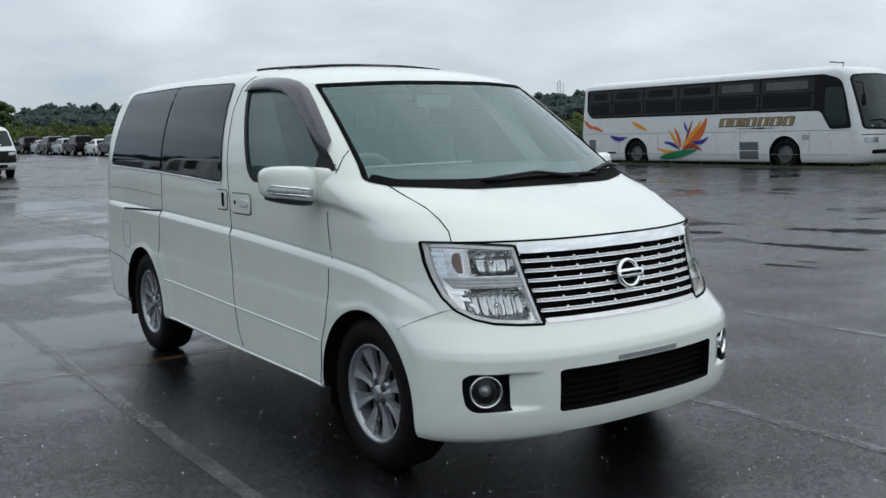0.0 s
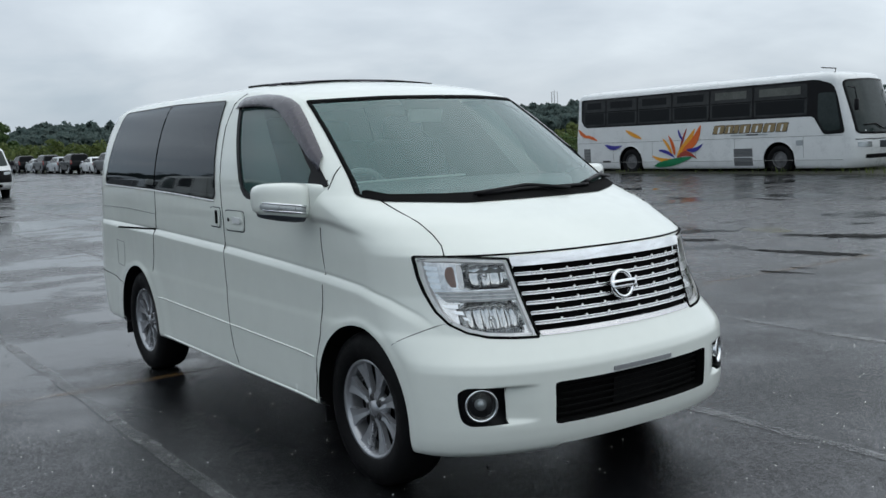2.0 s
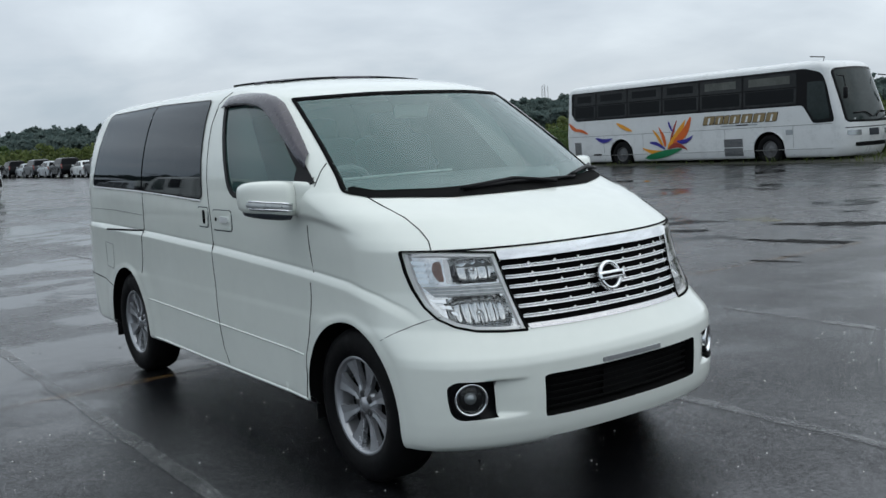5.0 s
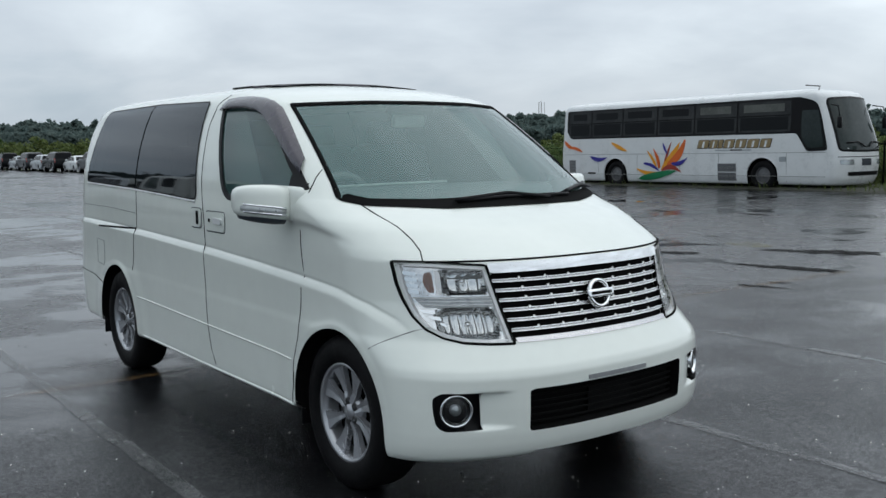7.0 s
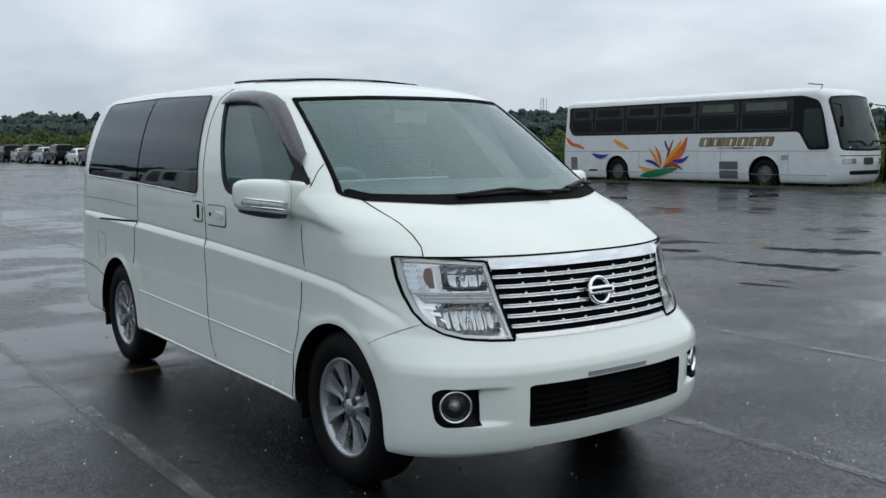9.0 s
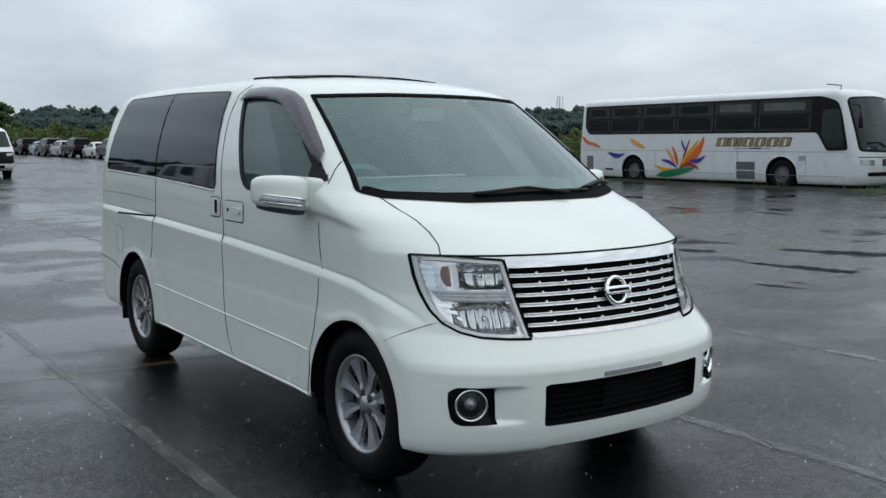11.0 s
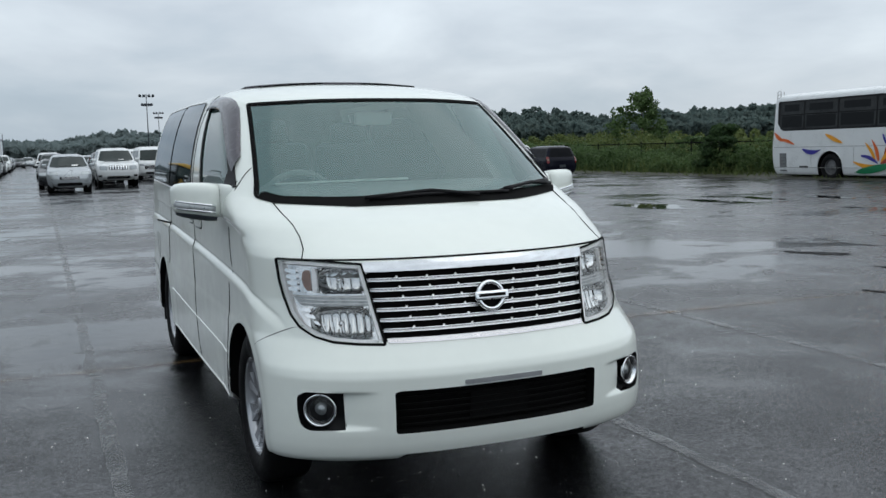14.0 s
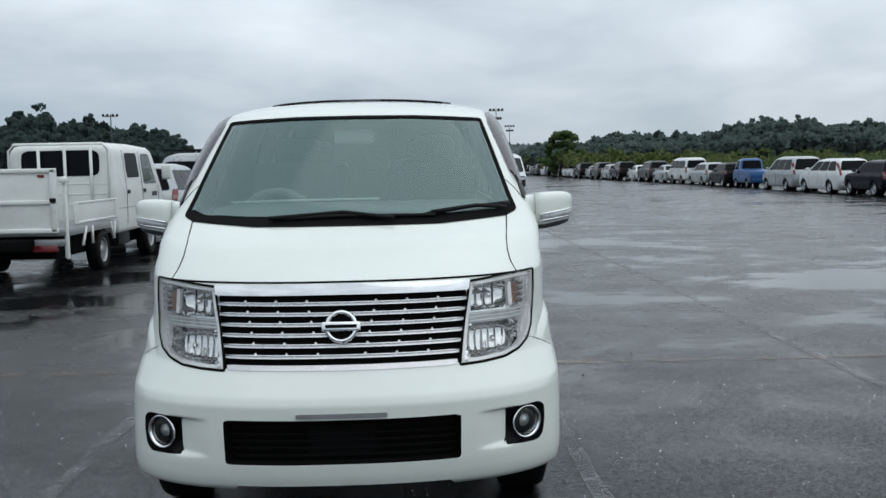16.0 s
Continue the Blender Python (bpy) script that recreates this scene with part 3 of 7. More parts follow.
                if j in (0, nc - 1):
                    L_[(i, j)] = R_[(i, j)] = v
            return d[(i, j)]

        for i in range(nl - 1):
            for j in range(nc - 1):
                if dead[i, j]:
                    continue
                q = ((i, j), (i, j + 1), (i + 1, j + 1), (i + 1, j))
                for s in (-1, 1):
                    vs = [vert(a, b, s) for a, b in (q if s > 0 else q[::-1])]
                    if len(set(vs)) > 2:
                        bm.faces.new(list(dict.fromkeys(vs)))
        if cap:
            for i in (0, nl - 1):
                for j in range(nc - 1):
                    if well[i, j] and well[i, j + 1]:
                        continue
                    vs = [vert(i, j, -1), vert(i, j + 1, -1), vert(i, j + 1, 1), vert(i, j, 1)]
                    vs = list(dict.fromkeys(vs))
                    if len(vs) > 2:
                        bm.faces.new(vs if i else vs[::-1])
        bmesh.ops.dissolve_degenerate(bm, dist=1e-5, edges=list(bm.edges))
        bmesh.ops.recalc_face_normals(bm, faces=list(bm.faces))
        return bm


def wheel(parent, name, c, rad, width, rim_r, out, spokes=9, rim_mat="alloy", plain=False):
    """A tyre and a rim; out: -1 or 1, the side (x) to which its face looks."""
    w = thing(name)
    w.parent = parent
    w.location = c
    h, s = width / 2, out
    bm = bmesh.new()
    lathe(bm, [(rim_r * 1.0, s * -h * 0.8), (rim_r + (rad - rim_r) * 0.5, s * -h), (rad * 0.965, s * -h * 0.86), (rad, s * -h * 0.62), (rad, s * h * 0.62), (rad * 0.965, s * h * 0.86), (rim_r + (rad - rim_r) * 0.55, s * h * 1.02), (rim_r * 1.06, s * h * 0.95), (rim_r * 1.0, s * h * 0.78)], 44)
    part("tyre", bm, M["rubber"], w)
    bm = bmesh.new()
    lip = s * h * 0.80
    lathe(bm, [(rim_r * 1.035, lip), (rim_r * 1.02, lip + s * 0.008), (rim_r * 0.955, lip + s * 0.004), (rim_r * 0.93, lip - s * 0.03), (rim_r * 0.90, -s * h * 0.2)], 44)
    part("rim", bm, M[rim_mat], w)
    bm = bmesh.new()
    lathe(bm, [(rim_r * 0.93, lip - s * 0.075), (rim_r * 0.3, lip - s * 0.08), (0.001, lip - s * 0.08)], 28)
    # behind spokes the disc's black stands in for the shade inside the wheel
    part("brake_disc", bm, M["gap" if not plain else rim_mat], w)
    if plain:
        bm = bmesh.new()
        lathe(bm, [(rim_r * 0.95, lip - s * 0.05), (rim_r * 0.75, lip - s * 0.02), (rim_r * 0.45, lip - s * 0.055), (rim_r * 0.32, lip - s * 0.02), (rim_r * 0.15, lip - s * 0.005), (0.001, lip - s * 0.005)], 28)
        part("hub_cover", bm, M[rim_mat], w)
        return w
    for k in range(spokes):
        bm = bmesh.new()
        a0 = 2 * math.pi * k / spokes + 0.39
        prof = [(0.20, 0.075, -0.008), (0.42, 0.082, -0.016), (0.68, 0.128, -0.010), (0.90, 0.210, -0.003), (0.985, 0.250, 0.0)]
        ring = []
        for f, hw, dp in prof:
            r_, row = rim_r * f, []
            for u, lift in ((-1.0, -0.020), (-0.92, 0.002), (0.0, -0.003), (0.92, 0.002), (1.0, -0.020)):
                t = u * hw * rim_r
                p = Vector((lip + s * (dp + lift - 0.008), r_, t))
                row.append(bm.verts.new((p.x, p.y * math.cos(a0) - p.z * math.sin(a0), p.y * math.sin(a0) + p.z * math.cos(a0))))
            ring.append(row)
        for a, b in zip(ring, ring[1:]):
            for i in range(4):
                bm.faces.new((a[i], a[i + 1], b[i + 1], b[i]))
        part("spoke", bm, M[rim_mat], w, shade=False)
    bm = bmesh.new()
    lathe(bm, [(rim_r * 0.33, lip - s * 0.06), (rim_r * 0.30, lip - s * 0.026), (rim_r * 0.17, lip - s * 0.020), (rim_r * 0.15, lip - s * 0.010), (0.001, lip - s * 0.008)], 28)
    part("hub", bm, M[rim_mat], w)
    # the shade of the nut holes is put into the nuts' dark colour
    for k in range(5):
        a = 2 * math.pi * k / 5
        bm = bmesh.new()
        lathe(bm, [(0.017, lip - s * 0.03), (0.017, lip - s * 0.015), (0.010, lip - s * 0.013), (0.001, lip - s * 0.016)], 10, centre=(0, rim_r * 0.225 * math.cos(a), rim_r * 0.225 * math.sin(a)))
        part("wheel_nut", bm, M["nut_dark"], w)
    return w


# ---- the large structure: the wet lot ----
def fall(x, y):
    """The height of the lot: flat round the minivan, then draining gently away."""
    g = 0.0045 * np.maximum(x - 2.0, 0) + 0.005 * np.maximum(y - 10.0, 0)
    return -0.6 * (1 - np.exp(-g / 0.6))


EYE_OUT = (-1.0, -3.1, 1.46)


def out(x, y):
    """Where something that seems to stand at (x, y) on level ground stands on the draining lot: x, y, z."""
    k = 1.0
    for _ in range(30):
        px, py = EYE_OUT[0] + k * (x - EYE_OUT[0]), EYE_OUT[1] + k * (y - EYE_OUT[1])
        k = 1 - float(fall(px, py)) / EYE_OUT[2]
    return EYE_OUT[0] + k * (x - EYE_OUT[0]), EYE_OUT[1] + k * (y - EYE_OUT[1]), float(fall(px, py))


def lot():
    bm = bmesh.new()
    n, far = 96, 3000.0
    xs = [math.copysign(abs(t) ** 3, t) * far for t in np.linspace(-1, 1, n + 1)]
    g = [[bm.verts.new((x, y, float(fall(x, y)))) for y in xs] for x in xs]
    for i in range(n):
        for j in range(n):
            bm.faces.new((g[i][j], g[i + 1][j], g[i + 1][j + 1], g[i][j + 1]))
    return part("ground", bm, M["asphalt"], None, "wet dark asphalt of a large car park with puddles", kind="structure")


ground = lot()


# ---- the white minivan ----
FAX, RAX, WZ = 0.978, 3.925, 0.333


def van_shift(x, y, z):
    # shoulder: the lower flank stands proud of the upper door skin; it dips over the front arch into the bumper
    zc = np.interp(y, [0.40, 0.52, 0.615, 0.76, 0.967, 1.23, 1.75, 2.33, 3.4, 4.6], [0.64, 0.731, 0.790, 0.842, 0.882, 0.902, 0.930, 0.955, 0.983, 0.998]) - 0.034
    up = np.clip((z - zc) / 0.034, 0, 1) ** 1.25 * (1 - 0.75 * smooth(zc + 0.034, zc + 0.36, z))
    on = smooth(0.47, 0.68, y) * (1 - 0.4 * smooth(4.3, 4.7, y))
    groove = np.exp(-((z - zc - 0.035) / 0.006) ** 2)
    x = x * (1 - (0.019 * up + 0.005 * groove) * on)
    # the flank draws in towards the tail, and tucks under below the sill
    x = x * (1 - 0.034 * np.clip((y - 2.5) / 2.2, 0, 1.1) ** 1.4)
    x = x * (1 - 0.09 * smooth(0.296, 0.262, z) * smooth(1.20, 1.42, y))
    # the ridge that grows along the wing into the mirror's foot
    zl = np.interp(y, [0.75, 0.84, 0.99, 1.20, 1.6], [1.045, 1.066, 1.096, 1.128, 1.150])
    rg = smooth(0.80, 1.24, y) * (1 - smooth(1.34, 1.42, y)) * smooth(zl - 0.002, zl + 0.034, z) * (1 - smooth(zl + 0.075, zl + 0.20, z))
    x = x * (1 + 0.024 * rg)
    # wheel arch flares with a soft outer crease and a lip
    for c in (FAX, RAX):
        d = np.hypot(y - c, np.maximum(z - WZ, 0.0))
        wide = smooth(0.5, 0.7, np.abs(x))
        x = x * (1 + (0.008 * smooth(0.60, 0.45, d) * smooth(0.82, 0.66, z) + 0.006 * np.exp(-((d - 0.392) / 0.018) ** 2)) * wide)
    # bumper: scoops beside the lower grille with crisp upper and lower edges
    ax = np.abs(x)
    sc = np.clip((ax - 0.50) / 0.12, 0, 1) ** 1.3 * (1 - smooth(0.632, 0.69, ax)) * smooth(0.384, 0.398, z) * (1 - smooth(0.524, 0.535, z))
    y = y + 0.034 * sc * smooth(0.9, 0.6, y)
    return x, y, z


VAN_ROWS = [
    (0.250, 0.225, 4.80, 0.846, 0.38), (0.266, 0.192, 4.84, 0.854, 0.39), (0.310, 0.174, 4.87, 0.860, 0.40), (0.36, 0.164, 4.89, 0.862, 0.41),
    (0.46, 0.156, 4.91, 0.864, 0.43), (0.585, 0.152, 4.93, 0.866, 0.46), (0.615, 0.163, 4.93, 0.866, 0.47), (0.69, 0.220, 4.92, 0.865, 0.53),
    (0.72, 0.240, 4.92, 0.862, 0.555), (0.86, 0.290, 4.91, 0.863, 0.60), (0.99, 0.322, 4.90, 0.863, 0.61), (1.025, 0.335, 4.90, 0.862, 0.605),
    (1.06, 0.40, 4.90, 0.860, 0.57), (1.10, 0.475, 4.89, 0.857, 0.55), (1.14, 0.555, 4.89, 0.855, 0.525), (1.17, 0.632, 4.88, 0.853, 0.505),
    (1.20, 0.722, 4.88, 0.851, 0.50), (1.225, 0.79, 4.88, 0.849, 0.49), (1.26, 0.872, 4.87, 0.846, 0.485), (1.33, 0.979, 4.86, 0.840, 0.47), (1.42, 1.117, 4.84, 0.827, 0.455), (1.52, 1.269, 4.81, 0.805, 0.44),
    (1.62, 1.422, 4.78, 0.775, 0.425), (1.71, 1.560, 4.74, 0.738, 0.41),
    (1.745, 1.655, 4.71, 0.718, 0.43), (1.778, 1.79, 4.67, 0.680, 0.46), (1.806, 1.96, 4.61, 0.612, 0.50), (1.830, 2.17, 4.53, 0.505, 0.55),
    (1.847, 2.40, 4.42, 0.37, 0.5), (1.856, 2.70, 4.25, 0.19, 0.4)]
van_shell = Shell(VAN_ROWS, 2.4, 2.0, 0.20, 3.6, van_shift, 0.008)

HEAD_LAMP = [(0.496, 1.006), (0.470, 0.860), (0.447, 0.703), (0.54, 0.706), (0.628, 0.713), (0.686, 0.731), (0.730, 0.763), (0.757, 0.810), (0.774, 0.880), (0.782, 0.940), (0.783, 1.023), (0.690, 1.022), (0.600, 1.015)]
LOW_GRILLE = rounded([(-0.444, 0.534), (0.444, 0.534), (0.441, 0.364), (-0.441, 0.364)], 0.012, 3)
FOG_POCKET = rounded([(0.620, 0.533), (0.757, 0.534), (0.781, 0.515), (0.783, 0.465), (0.775, 0.405), (0.752, 0.382), (0.616, 0.388)], [0.004, 0.01, 0.01, 0.02, 0.02, 0.02, 0.004], 4)
SCREEN = rounded([(-0.762, 1.252), (-0.70, 1.230), (-0.40, 1.211), (0.0, 1.211), (0.40, 1.211), (0.70, 1.230), (0.762, 1.252), (0.655, 1.704), (0.3, 1.716), (0.0, 1.718), (-0.3, 1.716), (-0.655, 1.704)], [0.02, 0, 0, 0, 0, 0, 0.02, 0.015, 0, 0, 0, 0.015], 5)
DOOR_WINDOW = rounded([(2.150, 1.215), (2.355, 1.728), (1.980, 1.730), (1.820, 1.695), (1.680, 1.610), (1.440, 1.420), (1.280, 1.300), (1.710, 1.232)], [0.11, 0.05, 0.06, 0.08, 0.08, 0.02, 0.008, 0.0], 5)
REAR_WINDOW = rounded([(2.50, 1.205), (2.555, 1.748), (3.40, 1.767), (4.40, 1.758), (4.62, 1.262), (3.6, 1.243)], [0.05, 0.03, 0.0, 0.06, 0.06, 0.0], 5)


def van():
    v = thing("minivan", None, "pearl white minivan with chrome grille parked on wet asphalt", "minivan")
    S = van_shell
    sides = ((S.side, False, -1), (S.mirrored, True, 1))
    levels = sorted(set(np.round(np.concatenate([np.linspace(0.25, 0.36, 9), np.linspace(0.36, 0.66, 46), np.linspace(0.66, 1.04, 74), np.linspace(1.04, 1.26, 34), np.linspace(1.26, 1.71, 22), np.linspace(1.71, 1.856, 16)]), 4)))
    lamp = dense(rounded(HEAD_LAMP, 0.006, 3), 0.03)
    holes = [("front", LOW_GRILLE), ("front", FOG_POCKET), ("front", inset(SCREEN, 0.010)), ("side", inset(DOOR_WINDOW, 0.02)), ("side", inset(REAR_WINDOW, 0.025)), ("front", [(-0.46, 0.10), (0.46, 0.10), (0.41, 0.276), (-0.41, 0.276)]),
             ("front", inset(lamp, 0.006)), ("front", [(-0.46, 0.71), (0.46, 0.71), (0.485, 0.985), (-0.485, 0.985)])]
    part("body", S.mesh(levels, 72, 130, 8, holes, ((FAX, WZ, 0.378), (RAX, WZ, 0.385)), False), M["pearl"], v)
    # inner lining of the cabin, wheel wells and floor
    inner = Shell([(z, n + 0.03, t - 0.03, max(w - 0.065, 0.05), L) for z, n, t, w, L in VAN_ROWS if z >= 0.3], 2.4, 2.0, 0.20, 3.6)
    part("cabin_lining", inner.mesh([0.95, 1.1, 1.2, 1.3, 1.71, 1.745, 1.775, 1.80, 1.825], 12, 20, 5, [("front", inset(SCREEN, -0.02)), ("side", inset(DOOR_WINDOW, -0.01)), ("side", inset(REAR_WINDOW, -0.01))]), M["liner"], v, "grey cabin lining")
    for c in (FAX, RAX):
        for s in (-1, 1):
            bm = bmesh.new()
            rows = []
            rr = 0.381 if c == FAX else 0.388
            for xx in (0.868, 0.55):
                row = []
                for a in np.linspace(-0.28, math.pi + 0.28, 30):
                    yy, zz = c + rr * math.cos(a), WZ + rr * math.sin(a)
                    row.append(bm.verts.new((s * min(xx, abs(S.side(yy, max(zz, 0.25))[0]) - 0.004), yy, zz)))
                rows.append(row)
            for i in range(29):
                bm.faces.new((rows[0][i], rows[0][i + 1], rows[1][i + 1], rows[1][i]))
            bm.faces.new(rows[1])
            part("wheel_well", bm, M["gap"], v, "black wheel well")
            wheel(v, "wheel", (s * (0.736 if c == FAX else 0.722), c, WZ + 0.005), 0.338, 0.215, 0.2135, s, 8)
            # mud flap behind the wheel
            box_part("mud_flap", (s * 0.745, c + 0.395, 0.295), (0.17, 0.012, 0.20), M["plastic"], v, 0.004, label="black mud flap")
    bm = bmesh.new()
    box(bm, (0, 2.55, 0.32), (1.10, 3.7, 0.12), None, 0.03)
    box(bm, (0, 2.42, 0.34), (1.50, 2.0, 0.12), None, 0.03)
    part("underbody", bm, M["gap"], v, "dark underbody")
    # black floor pan that closes the body from below, narrowed at the wheels
    bm = bmesh.new()
    row = []
    for y in np.linspace(0.29, 4.72, 60):
        near = min(abs(y - FAX), abs(y - RAX))
        w = min(float(S.half(y, 0.262)) * 0.88 - 0.012, 0.60 if near < 0.37 else 9.0)
        row.append((bm.verts.new((-w, y, 0.280)), bm.verts.new((w, y, 0.280))))
    for (a, b), (c_, d) in zip(row, row[1:]):
        bm.faces.new((a, c_, d, b))
    part("floor_pan", bm, M["gap"], v, "black floor pan")
    # windscreen with its black edge
    scr = dense(SCREEN, 0.05)
    part("windscreen", patch(inset(SCREEN, 0.012), S.front, -0.002, 0, 0.05), M["windscreen"], v, "wet green-tinted windscreen")
    bm = band(scr, inset(scr, 0.010), S.front, 0.003, 0.004, flip=False)
    band(inset(scr, 0.010), inset(scr, 0.020), S.front, 0.004, -0.004, bm)
    part("windscreen_seal", bm, M["gap"], v, "black windscreen edge")
    # black cowl panel under the screen
    cowl = rounded([(-0.745, 1.256), (-0.68, 1.229), (-0.40, 1.213), (0.0, 1.211), (0.40, 1.213), (0.68, 1.229), (0.745, 1.256), (0.725, 1.283), (0.66, 1.258), (0.43, 1.250), (0.0, 1.250), (-0.43, 1.250), (-0.66, 1.258), (-0.725, 1.283)], 0.006, 3)
    part("cowl", patch(cowl, S.front, 0.004, 0, 0.03), M["gap"], v, "black cowl under the windscreen")
    # side glass
    for P, fl, s in sides:
        dw, rw = dense(DOOR_WINDOW, 0.05), dense(REAR_WINDOW, 0.05)
        part("door_window", patch(inset(DOOR_WINDOW, 0.01), P, -0.006, 0, 0.05, flip=not fl), M["sideglass"], v, "lightly tinted door window")
        part("rear_side_window", patch(inset(REAR_WINDOW, 0.004), P, 0.005, 0.006, 0.03, flip=not fl), M["tint"], v, "dark smoked rear side window")
        bm = band(dw, inset(dw, 0.028), P, 0.002, 0.001, flip=not fl)
        band(inset(dw, 0.028), inset(dw, 0.03), P, 0.001, -0.012, bm, flip=not fl)
        part("door_window_seal", bm, M["plastic"], v, "black window rubber")
        bm = band(rw, inset(rw, 0.007), P, 0.0045, 0.006, flip=not fl)
        part("rear_window_seal", bm, M["plastic"], v, "black window rubber")
        part("belt_trim", line_on([(4.60, 1.256), (3.6, 1.237), (3.0, 1.218), (2.53, 1.199)], P, 0.006, 0.003, flip=not fl), M["white"], v, "thin pale trim under the side glass")
        part("pillar_trim", line_on([(3.52, 1.256), (3.47, 1.755)], P, 0.003, 0.006, flip=not fl), M["tint"], v, "black joint between the side panes")
        # wind deflector over the door window
        vis_o = [(2.360, 1.690), (2.355, 1.722), (2.315, 1.752), (2.205, 1.757), (2.055, 1.753), (1.939, 1.741), (1.840, 1.719), (1.750, 1.681), (1.643, 1.611), (1.523, 1.525), (1.460, 1.478), (1.401, 1.432)]
        vis_i = [(2.355, 1.688), (2.315, 1.690), (2.255, 1.690), (2.155, 1.689), (2.038, 1.684), (1.899, 1.668), (1.830, 1.645), (1.755, 1.605), (1.655, 1.545), (1.535, 1.468), (1.455, 1.416), (1.355, 1.355)]
        bm = bmesh.new()
        rings = []
        for (a, b), (c_, d) in zip(vis_o, vis_i):
            n0 = normal_at(P, (a + c_) / 2, (b + d) / 2) * (1 if fl else -1)
            rings.append([bm.verts.new(Vector(P(a + (c_ - a) * f, b + (d - b) * f)) + n0 * h) for f, h in ((0, 0.003), (0.12, 0.011), (0.5, 0.016), (1.0, 0.018), (1.0, 0.015))])
        for r0, r1 in zip(rings, rings[1:]):
            for k in range(4):
                bm.faces.new((r0[k], r0[k + 1], r1[k + 1], r1[k]))
        part("wind_deflector", bm, M["visor"], v, "smoked plum plastic wind deflector")
        # black quarter trim ahead of the window
        part("mirror_triangle", patch([(1.41, 1.408), (1.272, 1.302), (1.30, 1.285), (1.41, 1.285)], P, 0.006, 0.006, 0.03, flip=not fl), M["plastic"], v, "black trim at the foot of the pillar")
        # panel gaps
        gaps = {"front_door_gap": [(2.36, 1.775), (2.43, 1.72), (2.455, 1.60), (2.44, 1.32), (2.41, 1.10), (2.385, 0.80), (2.36, 0.52), (2.33, 0.40), (2.28, 0.325)],
                "front_door_edge": [(1.300, 1.115), (1.298, 1.05), (1.280, 0.907), (1.285, 0.80), (1.306, 0.63), (1.355, 0.51), (1.36, 0.40), (1.385, 0.30)],
                "pillar_gap": [(1.262, 1.285), (1.272, 1.32), (1.284, 1.352), (1.292, 1.385)],
                "sliding_door_gap": [(3.52, 1.245), (3.53, 1.0), (3.55, 0.95), (3.57, 0.80), (3.60, 0.71)],
                "slide_rail": [(3.56, 0.985), (3.9, 0.975), (4.30, 0.962)],
                "quarter_gap": [(3.55, 1.085), (4.1, 1.10), (4.80, 1.10)],
                "bumper_gap": [(0.49, 0.770), (0.54, 0.755), (0.63, 0.712), (0.705, 0.672)],
                "rear_bumper_gap": [(4.23, 0.565), (4.45, 0.60), (4.82, 0.62)],
                "fuel_flap": [(4.20, 0.86), (4.37, 0.87), (4.37, 0.70), (4.20, 0.69), (4.20, 0.86)]}
        for nm, pts in gaps.items():
            part(nm, line_on(pts, P, 0.0028 if nm not in ("slide_rail",) else 0.007, 0.0 if nm != "bumper_gap" else -0.0008, flip=not fl), M["gap" if nm not in ("fuel_flap", "roof_gap", "quarter_gap", "bumper_gap") else "liner"], v)
        part("side_moulding", line_on([(1.385, 0.512), (2.0, 0.525), (2.8, 0.54), (3.50, 0.55)], P, 0.0042, 0.001, flip=not fl), M["pearl"], v, "thin white body moulding")
        part("sill_moulding", line_on([(1.38, 0.298), (2.2, 0.300), (3.45, 0.306)], P, 0.008, -0.002, flip=not fl), M["pearl"], v, "white sill lip")
        # door handles: recessed cups with a grip
        for nm, (a0, a1, b0, b1) in {"door_handle": (2.13, 2.375, 1.045, 1.155), "sliding_door_handle": (2.44, 2.585, 1.055, 1.165)}.items():
            cup = rounded([(a0, b0), (a0, b1), (a1, b1), (a1, b0)], 0.025, 4)
            part(nm + "_gap", line_on(cup + cup[:1], P, 0.003, 0.0, flip=not fl), M["cladding"], v)
            hb = part(nm, patch(inset(cup, 0.006), P, 0.006, 0.006, 0.02, flip=not fl), M["pearl"], v, "white door handle plate")
            if nm == "door_handle":
                part("grip", patch(rounded([(a0 + 0.03, b0 + 0.045), (a0 + 0.03, b0 + 0.075), (a0 + 0.13, b0 + 0.078), (a0 + 0.13, b0 + 0.045)], 0.008, 3), P, 0.016, 0.012, 0.02, flip=not fl), M["white"], hb)
                part("key_hole", patch(rounded([(a1 - 0.06, b0 + 0.05), (a1 - 0.06, b0 + 0.07), (a1 - 0.04, b0 + 0.07), (a1 - 0.04, b0 + 0.05)], 0.008, 3), P, 0.009, 0.004, 0.01, flip=not fl), M["gap"], hb)
            else:
                part("grip", patch(rounded([(a0 + 0.035, b0 + 0.02), (a0 + 0.035, b1 - 0.015), (a0 + 0.062, b1 - 0.015), (a0 + 0.062, b0 + 0.02)], 0.008, 3), P, 0.010, 0.006, 0.02, flip=not fl), M["gap"], hb)
    # bonnet gaps
    for s in (-1, 1):
        pts = [(s * 0.704, 1.236), (s * 0.695, 1.195), (s * 0.681, 1.15), (s * 0.676, 1.105), (s * 0.681, 1.063), (s * 0.698, 1.026)]
        part("bonnet_gap", line_on(pts, S.front, 0.0026, 0.0005), M["gap"], v)
    part("bonnet_front_gap", line_on([(x, 1.024 + 0.0 * x) for x in np.linspace(-0.69, 0.69, 30)], S.front, 0.0045, 0.001), M["gap"], v)
    van_front(v, S, lamp)
    van_mirrors(v)
    van_roof(v, S)
    van_cabin(v)
    return v


